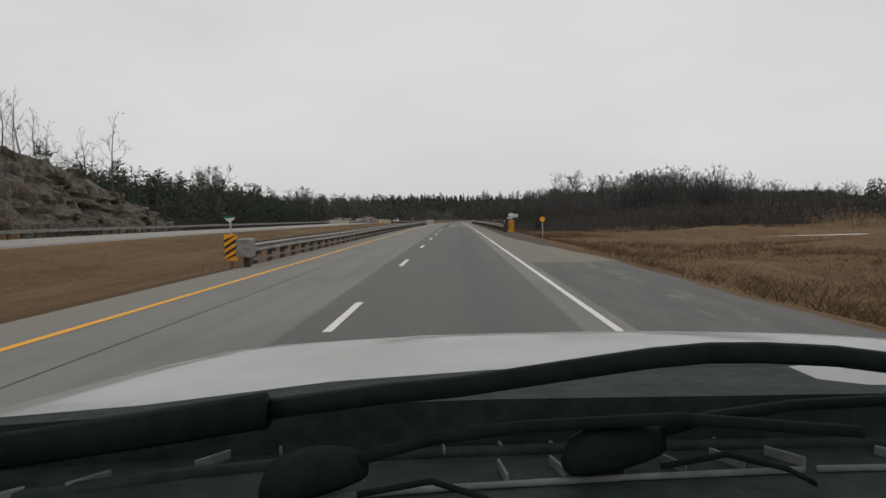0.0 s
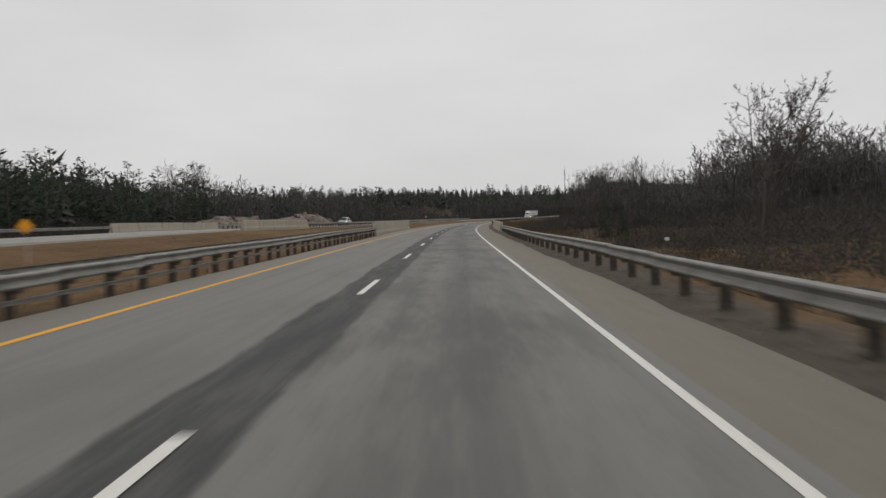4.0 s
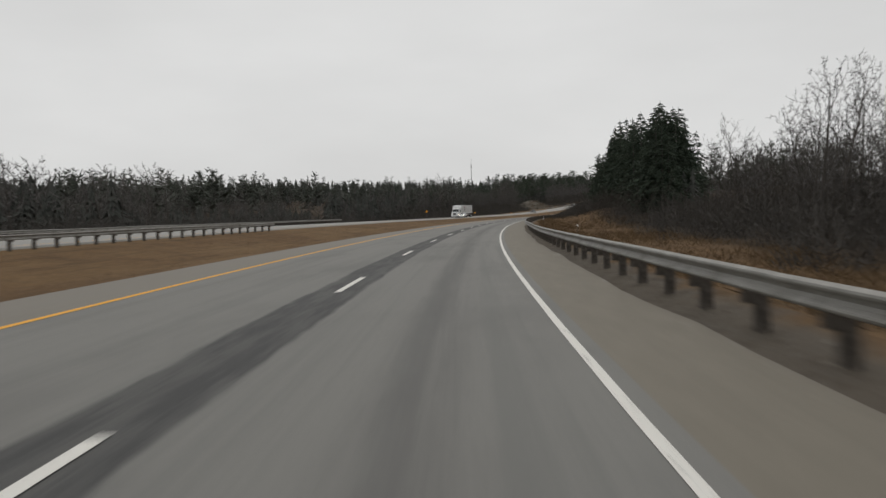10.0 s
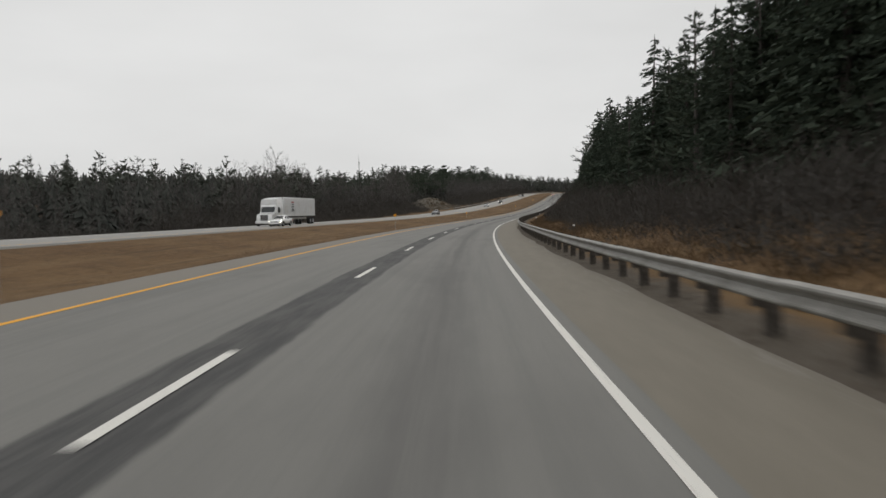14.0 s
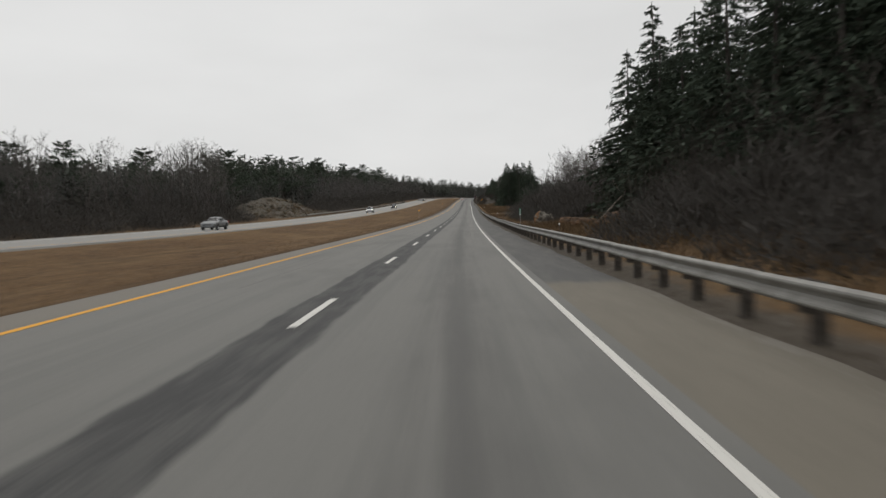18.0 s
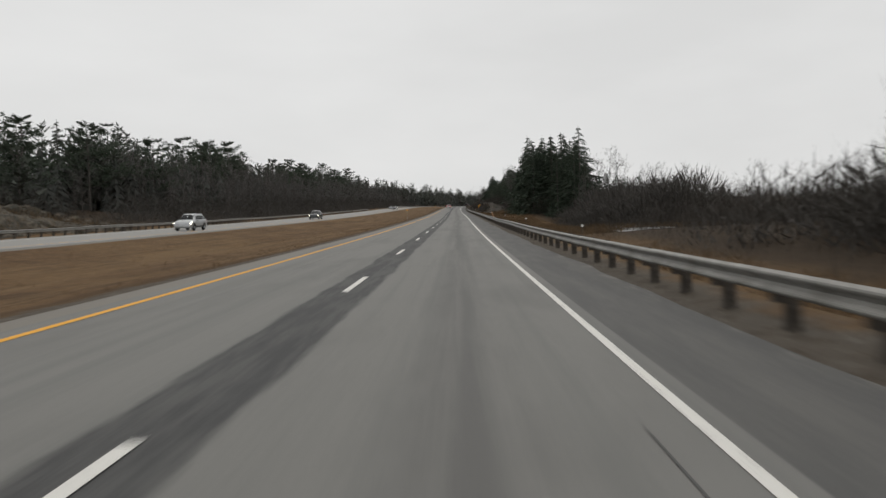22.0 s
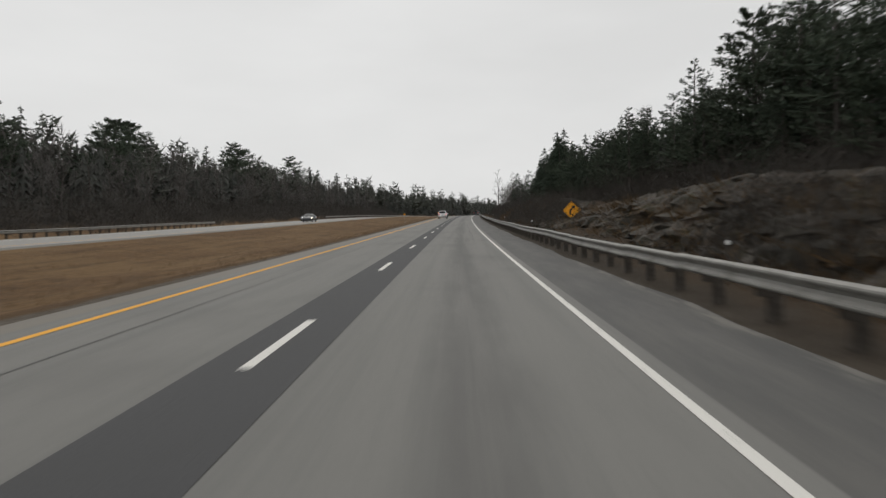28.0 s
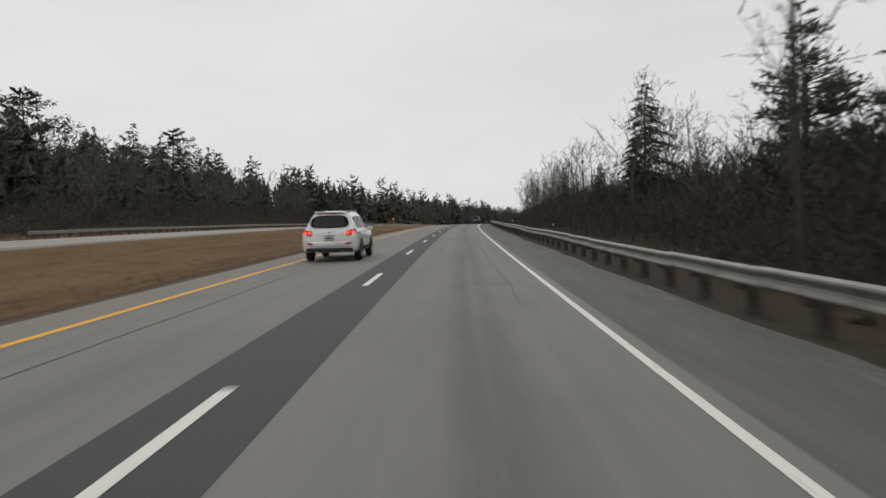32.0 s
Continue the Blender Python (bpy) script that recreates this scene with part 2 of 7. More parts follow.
def rock_material(name, low, high, rust):
    n = Nodes(name, 0.9, 0.0, 0.25)
    p = n.place()
    c = n.mix(n.step(n.noise(p, 2.5, 6, 0.75), 0.35, 0.7), low, high)
    c = n.mix(n.math("MULTIPLY", n.step(n.chance(), 0.6, 0.98), 0.5), c, rust)
    c = n.mix(n.math("MULTIPLY", n.step(n.noise(n.scaled(p, (1, 1, 0.35)), 0.5, 5, 0.7), 0.5, 0.66), 0.7), c, rust)
    c = n.mix(n.math("MULTIPLY", n.step(n.noise(p, 1.3, 5, 0.7), 0.52, 0.64), 0.55), c, (0.05, 0.052, 0.024))
    c = n.mix(n.math("MULTIPLY", n.step(n.noise(p, 0.8, 6, 0.7), 0.46, 0.62), 0.8), c, (0.035, 0.034, 0.028))
    n.bump(n.noise(p, 4, 8, 0.75), 0.8, 0.12)
    return n.colour(c)


M_ROCK = rock_material("cut_rock", (0.038, 0.033, 0.028), (0.13, 0.115, 0.097), (0.085, 0.058, 0.039))
M_ROCK_GREY = rock_material("grey_rock", (0.066, 0.057, 0.046), (0.2, 0.172, 0.138), (0.125, 0.09, 0.06))
M_ROCK_PALE = rock_material("pale_pink_rock", (0.13, 0.105, 0.09), (0.36, 0.3, 0.26), (0.24, 0.15, 0.105))
M_ROCK_MOSS = rock_material("mossy_rock", (0.06, 0.052, 0.04), (0.17, 0.145, 0.112), (0.11, 0.078, 0.05))
M_RUST = plain("rusty_rock", (0.055, 0.036, 0.023), (0.16, 0.092, 0.048), 2.6, 0.9, bump=1.0, c=(0.032, 0.029, 0.025), scale_c=1.1, where="Position")
M_BOULDER = plain("pale_boulder", (0.1, 0.089, 0.074), (0.21, 0.19, 0.16), 2.2, 0.9, bump=0.8, c=(0.075, 0.065, 0.052), scale_c=1.3, where="Position")
M_BROKEN = plain("rusty_broken_stone", (0.17, 0.085, 0.038), (0.3, 0.16, 0.075), 3.5, 0.9, bump=0.7, c=(0.08, 0.05, 0.032), scale_c=1.6, where="Position")
M_DEADWOOD = plain("bleached_deadwood", (0.2, 0.175, 0.145), (0.3, 0.265, 0.22), 6, 0.85, bump=0.3)
M_ICE = plain("old_grey_ice", (0.17, 0.172, 0.165), (0.27, 0.272, 0.265), 1.5, 0.4, spec=0.5, c=(0.12, 0.115, 0.1), scale_c=0.6, where="Position")
M_SNOW = plain("old_snow", (0.78, 0.79, 0.8), (0.66, 0.67, 0.68), 5, 0.7, bump=0.3)
M_WATER = plain("still_water", (0.035, 0.034, 0.028), (0.06, 0.055, 0.042), 2, 0.05, spec=0.7)
M_BARK = varied("grey_bark", (0.062, 0.056, 0.051), (0.115, 0.105, 0.096), (0.085, 0.077, 0.069))
M_TWIG = varied("bare_twigs", (0.075, 0.071, 0.067), (0.14, 0.132, 0.124), (0.105, 0.097, 0.09), each="island")
M_BRUSH = varied("brown_brush", (0.039, 0.035, 0.031), (0.078, 0.069, 0.06), (0.057, 0.05, 0.043), each="island")
M_MOUND = varied("dark_inner_brush", (0.054, 0.051, 0.046), (0.092, 0.085, 0.078), (0.069, 0.063, 0.057), each="island")
M_NEEDLE = varied("dark_needles", (0.04, 0.055, 0.041), (0.07, 0.088, 0.063), (0.052, 0.065, 0.048), each="island")
# tone lifted: the haze over the woods is put into this colour
M_DEEP = varied("deep_wood_needles", (0.056, 0.06, 0.054), (0.072, 0.075, 0.067), (0.065, 0.066, 0.06), each="island")
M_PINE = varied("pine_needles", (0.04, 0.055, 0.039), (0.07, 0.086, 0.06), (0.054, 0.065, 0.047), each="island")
# paler, greyer pine needles: distance haze painted into the base colour
M_HAZED_PINE = varied("hazed_pine_needles", (0.066, 0.076, 0.063), (0.1, 0.109, 0.09), (0.086, 0.09, 0.075), each="island")
M_STRAW = varied("dead_grass", (0.08, 0.052, 0.029), (0.165, 0.113, 0.062), (0.1, 0.065, 0.036), each="island")


# ---- mesh helpers ----
def mesh(name, verts, faces, mats, uv=None, smooth=False, index=None):
    me = bpy.data.meshes.new(name)
    verts, faces = np.asarray(verts, dtype=np.float32), np.asarray(faces, dtype=np.int32)
    k = faces.shape[1]
    me.vertices.add(len(verts))
    me.vertices.foreach_set("co", verts.ravel())
    me.loops.add(faces.size)
    me.loops.foreach_set("vertex_index", faces.ravel())
    me.polygons.add(len(faces))
    me.polygons.foreach_set("loop_start", np.arange(0, faces.size, k, dtype=np.int32))
    me.polygons.foreach_set("loop_total", np.full(len(faces), k, dtype=np.int32))
    me.polygons.foreach_set("use_smooth", np.full(len(faces), smooth))
    for m in mats if isinstance(mats, (list, tuple)) else [mats]:
        me.materials.append(m)
    if index is not None:
        me.polygons.foreach_set("material_index", np.asarray(index, dtype=np.int32))
    if uv is not None:
        layer = me.uv_layers.new(name="UVMap")
        layer.data.foreach_set("uv", np.asarray(uv, dtype=np.float32)[faces.ravel()].ravel())
    me.update(calc_edges=True)
    me.validate()
    return me


def part(name, bm, material, parent, label="", smooth=False):
    """Links a bmesh (or a mesh) as one object under a thing or a part."""
    if isinstance(bm, bmesh.types.BMesh):
        me = bpy.data.meshes.new(name)
        for f in bm.faces:
            f.smooth = smooth
        bm.to_mesh(me)
        bm.free()
        if material:
            me.materials.append(material)
    else:
        me = bm
    ob = new(name, me)
    ob.parent = parent
    if label:
        tagged(ob, label=label)
    return ob


def thing(name, m, label, category, group="", kind=""):
    """An empty at a thing's base, which holds its parts."""
    ob = new(name)
    ob.empty_display_size = 0.2
    ob.matrix_basis = m
    return tagged(ob, label, category, group, kind)


def box(size, at_=(0, 0, 0), bevel=0.0, bm=None, turn=None):
    """A box of that size round at_, with rounded edges."""
    bm2 = bmesh.new()
    bmesh.ops.create_cube(bm2, size=1.0)
    bmesh.ops.scale(bm2, vec=size, verts=bm2.verts)
    if bevel:
        bmesh.ops.bevel(bm2, geom=list(bm2.edges), offset=bevel, segments=1, affect="EDGES")
    if turn is not None:
        bmesh.ops.transform(bm2, matrix=turn, verts=bm2.verts)
    bmesh.ops.translate(bm2, vec=at_, verts=bm2.verts)
    if bm is None:
        return bm2
    me = bpy.data.meshes.new("tmp")
    bm2.to_mesh(me)
    bm.from_mesh(me)
    bpy.data.meshes.remove(me)
    bm2.free()
    return bm


def rod(a, b, r0, r1=None, sides=8, bm=None):
    """A tapered rod from a to b."""
    bm = bm or bmesh.new()
    r1 = r0 if r1 is None else r1
    a, b = Vector(a), Vector(b)
    q = (b - a).to_track_quat("Z", "Y").to_matrix()
    rings = []
    for p, r in ((a, r0), (b, r1)):
        rings.append([bm.verts.new(p + q @ Vector((r * math.cos(2 * math.pi * i / sides), r * math.sin(2 * math.pi * i / sides), 0))) for i in range(sides)])
    for i in range(sides):
        j = (i + 1) % sides
        bm.faces.new((rings[0][i], rings[0][j], rings[1][j], rings[1][i]))
    bm.faces.new(rings[1])
    bm.faces.new(rings[0][::-1])
    return bm


def prism(outline, y0, y1, bm=None):
    """A polygon in x and z, drawn out along y."""
    bm = bm or bmesh.new()
    a = [bm.verts.new((x, y0, z)) for x, z in outline]
    b = [bm.verts.new((x, y1, z)) for x, z in outline]
    n = len(outline)
    for i in range(n):
        bm.faces.new((a[i], a[(i + 1) % n], b[(i + 1) % n], b[i]))
    bm.faces.new(a[::-1])
    bm.faces.new(b)
    bmesh.ops.recalc_face_normals(bm, faces=bm.faces)
    return bm


def road_pose(s, d, h=0.0, turn=0.0):
    """The pose of a thing that stands at s, d and faces along the road (its y axis ahead)."""
    p = at(s, d, h)
    up = math.degrees(math.atan(float(np.interp(s, STATION, GRADE))))
    return pose(p.x, p.y, p.z, 0, 0, turn - heading(s)) @ (pose(0, 0, 0, up) if turn == 0 else pose(0, 0, 0))


# ---- ground: levels beside the road, by stretch ----
def opp_level(s):
    """Height of the other carriageway over this one."""
    return np.interp(s, [-300, 0, 130, 210, 300, 400, 470, 560, 640, 700, 850, 950, 1100, 2200], [0.45, 0.45, 0.5, 0.8, 0.25, 0.3, 0.3, 0.25, 0.1, 0.1, 0.1, 0.3, 0.35, 0.5])


RIGHT_S = [-300, 190, 205, 240, 262, 420, 455, 630, 665, 760, 785, 838, 855, 915, 938, 1010, 1040, 1200, 2200]
RIGHT_D = [8, 11, 14, 18, 30, 60, 150, 350]
RIGHT_H = {8: [-0.3, -0.4, -0.9, -0.9, -0.4, -0.3, -0.1, -0.2, -0.3, -0.3, -0.5, -0.5, -0.4, -0.2, 0.1, 0.0, -0.2, -0.2, -0.2],
           11: [-1.0, -1.2, -3.0, -3.0, -1.2, -0.9, 0.3, 0.3, -0.2, -0.2, -1.0, -1.0, -0.6, -0.1, 0.8, 0.6, -0.1, 0.2, 0.2],
           14: [-1.2, -1.5, -4.0, -4.0, -1.4, -1.0, 0.9, 1.0, 0.0, 0.0, -1.2, -1.2, -0.6, 0.2, 1.5, 1.6, 0.3, 0.8, 0.8]}
RIGHT_H.update({
           18: [-1.3, -1.5, -4.0, -4.0, -1.3, -0.9, 1.7, 1.8, 0.3, 0.2, -1.3, -1.3, -0.6, 0.8, 2.6, 2.8, 0.8, 1.4, 1.4],
           30: [-1.3, -1.4, -3.0, -3.0, -1.2, -0.5, 3.5, 3.5, 0.8, 0.5, -1.3, -1.3, -0.4, 1.6, 4.2, 4.2, 1.6, 2.0, 2.0],
           60: [-1.3, -1.2, -1.0, -1.0, -0.6, 0.5, 6, 6, 2, 1.0, -0.8, -0.8, 0, 1.5, 3, 3, 2, 2, 2],
           150: [-0.5, 0, 0.5, 0.5, 1, 3, 7, 7, 1, 0, -0.5, -0.5, -0.5, 0, 0.5, 0.5, -1, -5, -7],
           350: [2, 2, 2, 3, 4, 5, 7, 6, 2, -1, -2, -2, -3, -4, -5, -6, -8, -12, -16]})
LEFT_S = [-300, 60, 90, 110, 255, 290, 560, 610, 760, 850, 950, 1200, 2200]
LEFT_D = [-38, -45, -60, -110, -200, -350]
LEFT_H = {-38: [-0.2, -0.2, -0.2, -0.8, -0.8, -0.5, -0.6, -0.5, -0.4, -0.4, -0.4, -0.4, -0.4],
          -45: [7.0, 7.0, 3.0, -0.8, -0.8, 0.2, -1.5, -0.6, 0, 0, 0.5, 0.5, 0.5],
          -60: [9, 8.5, 4.5, -0.4, -0.2, -1.0, -1.8, 0.5, 1.5, 1.5, 2.5, 3, 3],
          -110: [9, 8, 3, 1, 1, -1.5, -1.5, 3, 5, 6, 7, 8, 8],
          -200: [9, 8, 5, 3, 3, 0, 1, 5, 8, 9, 10, 11, 11],
          -350: [10, 9, 8, 6, 8, 8, 8, 9, 11, 12, 14, 15, 15]}


def level(s, d):
    """The ground's height over the road's level at s, d (arrays)."""
    s, d = np.broadcast_arrays(np.asarray(s, float), np.asarray(d, float))
    o = opp_level(s)
    cols = [(-350.0, np.interp(s, LEFT_S, LEFT_H[-350]) + o)]
    cols += [(float(c), np.interp(s, LEFT_S, LEFT_H[c]) + o) for c in (-200, -110, -60, -45, -38)]
    cols += [(-34.6, o - 0.12), (-21.6, o - 0.12), (-18.5, o - 0.45), (-13.5, -0.75 + 0 * s), (-9.0, -0.5 + 0 * s), (-5.4, -0.09 + 0 * s), (5.0, -0.05 + 0 * s), (5.85, np.interp(s, [25, 55], [-0.09, -0.012])), (6.7, np.interp(s, [25, 55], [-0.13, 0.05]))]
    cols += [(float(c), np.interp(s, RIGHT_S, RIGHT_H[c])) for c in RIGHT_D]
    out = cols[0][1].copy()
    for (d0, h0), (d1, h1) in zip(cols[:-1], cols[1:]):
        w = np.clip((d - d0) / (d1 - d0), 0, 1)
        out = np.where(d > d0, h0 * (1 - w) + h1 * w, out)
    return out


def on_ground(s, d):
    return at(s, d, float(level(s, d)))


def lumps(x, y, size, seed=0.0):
    """Cheap smooth unevenness, from sums of waves."""
    a = np.sin(x / size + 1.7 * np.sin(y / size * 0.7 + seed)) + np.sin(y / size * 1.13 + 1.3 * np.sin(x / size * 0.9 + 2 * seed))
    return a * 0.5 + 0.35 * np.sin(x / size * 2.7 + y / size * 2.1 + seed)


def build_ground():
    gs = np.arange(-290.0, 2101.0, 6.0)
    gd = np.array([-350, -300, -250, -200, -160, -130, -110, -95, -80, -70, -60, -54, -49, -45, -41.5, -38, -34.6, -21.6, -20, -18.5, -16, -13.5, -11, -9, -7, -5.4,
                   5.0, 5.85, 6.7, 7.4, 8, 9.5, 11, 12.5, 14, 16, 18, 21, 25, 30, 38, 48, 60, 80, 110, 150, 200, 270, 350.0])
    S, D = np.meshgrid(gs, gd, indexing="ij")
    h = level(S, D)
    rough = np.clip((np.abs(D + 13.5) - 0) / 1.0, 0, 1) * np.where((D > -34.7) & (D < -21.5), 0, 1) * np.where((D > -5.5) & (D < 6.0), 0, 1)
    amp = np.where(D > 6, np.clip((D - 6.5) / 30, 0, 1) * 0.5 + 0.08, np.where(D < -34, np.clip((-D - 34) / 40, 0, 1) * 0.7 + 0.08, 0.08))
    h = h + rough * amp * lumps(S, D, 6.0)
    V = at_many(S, D, h)
    ni, nj = S.shape
    verts = V.reshape(-1, 3)
    i, j = np.meshgrid(np.arange(ni - 1), np.arange(nj - 1), indexing="ij")
    a = (i * nj + j).ravel()
    faces = np.stack([a, a + nj, a + nj + 1, a + 1], -1)
    uv = np.stack([S.ravel(), D.ravel()], -1)
    # the sheet goes on to the horizon
    loop = [k * nj for k in range(ni)] + [(ni - 1) * nj + k for k in range(1, nj)] + [k * nj + nj - 1 for k in range(ni - 2, -1, -1)] + [k for k in range(nj - 2, 0, -1)]
    mid = verts[loop].mean(0)
    base = len(verts)
    outer = verts[loop].copy()
    outer[:, :2] = mid[:2] + (outer[:, :2] - mid[:2]) / np.linalg.norm(outer[:, :2] - mid[:2], axis=1)[:, None] * 4500
    verts = np.concatenate([verts, outer])
    uv = np.concatenate([uv, uv[loop] * 3])
    n = len(loop)
    ring = np.array([[loop[k], loop[(k + 1) % n], base + (k + 1) % n, base + k] for k in range(n)])
    faces = np.concatenate([faces, ring[:, ::-1]])
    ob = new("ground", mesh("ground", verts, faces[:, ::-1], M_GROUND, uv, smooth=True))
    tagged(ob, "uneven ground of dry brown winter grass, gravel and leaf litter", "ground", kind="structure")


build_ground()


def ribbon(name, s0, s1, d0, d1, h, mat, lift=None, step=4.0, skirt=0.0, wander=None, widen=None, ragged=None):
    """A strip along the road between two offsets; widen(s) moves its left edge alone, ragged(s) its right edge, wander(s) the whole."""
    s = np.arange(s0, s1 + 0.01, (s1 - s0) / max(1, math.ceil((s1 - s0) / step)))
    base = lift(s) if lift else 0 * s
    off = wander(s) if wander else 0 * s
    rows = [(d0, h), (d1, h)] if not skirt else [(d0 - 0.15, h - skirt), (d0, h), (d1, h), (d1 + 0.15, h - skirt)]
    ext, rag = (widen(s) if widen else 0 * s), (ragged(s) if ragged else 0 * s)
    V = np.stack([at_many(s, dd + off + (ext if dd <= d0 else rag), base + hh) for dd, hh in rows], 1)
    uv = np.stack([np.stack([s, dd + off + (ext if dd <= d0 else rag)], -1) for dd, hh in rows], 1).reshape(-1, 2)
    n, m = V.shape[:2]
    i, j = np.meshgrid(np.arange(n - 1), np.arange(m - 1), indexing="ij")
    a = (i * m + j).ravel()
    return mesh(name, V.reshape(-1, 3), np.stack([a, a + 1, a + m + 1, a + m], -1), mat, uv, smooth=False)


def inner_edge(s):
    """How far the inner shoulder's edge lies from 5.25 m left of the lane line."""
    return np.interp(s, [190, 235, 300, 430, 520, 600, 700, 790, 1000, 1100], [0, -1.15, -1.2, -1.05, -0.5, 0.05, 0.4, 0.65, 0.4, 0.35])


def inner_line(s):
    """How far the yellow line lies from 4.03 m left of the lane line."""
    return np.interp(s, [0, 110, 200, 280, 430, 500, 600, 690, 790, 1000, 1100], [0.26, 0.26, 0.02, 0, -0.3, -0.25, 0, 0.25, 0.42, 0.34, 0.3])


def outer_edge(s):
    """The crumbling outer edge of the shoulder."""
    return 0.05 * np.sin(s * 0.31) + 0.045 * np.sin(s * 0.83 + 1.0) + 0.03 * np.sin(s * 1.9 + 2.0) + np.interp(s, [-10, 22, 46, 100, 190, 245, 275, 310, 370, 640, 715, 790, 930, 1010], [1.6, 1.5, 0.05, 0, 0.35, 0.35, 0.15, 0.25, 0.55, 0.58, 0.45, 0.45, 0.5, 0.55])


def lane_shift(s):
    return float(np.interp(s, [300, 560, 900], [0, -0.08, -0.12]))


road = tagged(new("road", ribbon("road", -290, 2090, -5.25, 5.05, 0.0, M_ROAD, skirt=0.12, widen=inner_edge, ragged=outer_edge, step=2.0)),
              "two-lane grey highway carriageway with worn paving and dark seams", "road", kind="structure")
opposite_road = tagged(new("opposite_road", ribbon("opposite_road", -290, 2090, -34.2, -22.0, 0.0, M_ROAD_OPP, lift=opp_level, skirt=0.25)),
                       "pale grey carriageway for the oncoming traffic beyond the median", "road", kind="structure")
part("edge_line", ribbon("edge_line", -290, 2090, 3.665, 3.77, 0.005, M_WHITE), None, road, "worn white edge line")
part("yellow_line", ribbon("yellow_line", -290, 2090, -4.11, -3.95, 0.005, M_YELLOW, wander=inner_line), None, road, "yellow edge line")
part("opposite_line", ribbon("opposite_line", -290, 2090, -31.4, -31.25, 0.005, M_WHITE, lift=opp_level), None, opposite_road, "white edge line")
part("opposite_yellow_line", ribbon("opposite_yellow_line", -290, 2090, -23.7, -23.55, 0.005, M_YELLOW, lift=opp_level), None, opposite_road, "yellow edge line")
part("paving_strip", ribbon("paving_strip", 868, 2090, -0.62, 0.5, 0.004, M_STRIP), None, road, "clean-edged strip of dark new asphalt under the lane line")
DASH = mesh("lane_dash", [(-0.065, -1.6, 0.009), (0.065, -1.6, 0.009), (0.065, 1.6, 0.009), (-0.065, 1.6, 0.009)], [(0, 1, 2, 3)], M_WHITE,
            [(0, 0), (0.13, 0), (0.13, 3.2), (0, 3.2)])
s = 10.7 - 12.2 * 3
while s < 1500:
    ob = part("lane_dash", DASH, None, road)
    ob.matrix_basis = road_pose(s, lane_shift(s))
    s += 12.2


def crack(s0, s1, d, width, seed, swing=0.06):
    """A dark sealed crack that wanders along the road."""
    return ribbon("sealed_crack", s0, s1, d - width / 2, d + width / 2, 0.006, M_TAR, step=1.2,
                  wander=lambda s_: swing * (np.sin(s_ * 0.37 + seed) + 0.6 * np.sin(s_ * 1.13 + 2 * seed) + 0.35 * np.sin(s_ * 2.9 + 3 * seed)))


for s0, s1, d, w, sw in ((-40, 128, -2.47, 0.022, 0.012), (600, 700, -2.5, 0.016, 0.02), (735, 860, -2.5, 0.016, 0.012), (868, 1300, -2.53, 0.02, 0.012), (630, 668, 2.75, 0.022, 0.07),
                     (655, 720, 3.35, 0.02, 0.05), (803, 850, 2.95, 0.024, 0.05), (868, 885, 2.9, 0.018, 0.04), (945, 1010, 2.88, 0.022, 0.045), (1043, 1090, 2.9, 0.022, 0.05), (618, 640, -1.4, 0.018, 0.03)):
    part("sealed_crack", crack(s0, s1, d, w, s0 * 0.1, sw), None, road, "dark sealed crack")
for s_, d0, d1 in ((99.6, -0.5, 3.3), (205, 0.5, 3.5), (213.5, -2.6, 3.4), (226, 0.6, 3.3), (239, -3.2, 3.5), (246, 0.5, 2.9), (252, -2.8, 3.5), (270, 0.5, 3.4), (690, 0.6, 3.5), (735, 0.6, 3.5), (781, 0.6, 3.4), (668, 0.6, 3.6), (903, 0.6, 3.4), (1046, 0.6, 3.4), (1078, 0.6, 3.4)):
    w = 0.09 if 200 < s_ < 275 else 0.025
    part("cross_joint", mesh("cross_joint", [at(s_ - w, d0, 0.006), at(s_ - w * 0.6, d1, 0.006), at(s_ + w, d1, 0.006), at(s_ + w * 0.7, d0, 0.006)], [(0, 1, 2, 3)], M_TAR), None, road, "dark joint across the lane")


# ---- trees ----
def tube(points, radii, sides):
    """Verts and triangles of a bent, tapering stem."""
    V, F = [], []
    for p, r in zip(points, radii):
        for i in range(sides):
            a = 2 * math.pi * i / sides
            V.append((p[0] + r * math.cos(a), p[1] + r * math.sin(a), p[2]))
    for k in range(len(points) - 1):
        for i in range(sides):
            j = (i + 1) % sides
            a, b, c, d = k * sides + i, k * sides + j, (k + 1) * sides + j, (k + 1) * sides + i
            F += [(a, b, c), (a, c, d)]
    return V, F


def sliver(V, F, a, b, w, rng):
    """A thin flat twig from a to b."""
    a, b = np.asarray(a, float), np.asarray(b, float)
    d = b - a
    side = np.cross(d, rng.normal(size=3))
    side = side / (np.linalg.norm(side) + 1e-6) * w
    k = len(V)
    V += [tuple(a - side), tuple(a + side), tuple(b)]
    F.append((k, k + 1, k + 2))


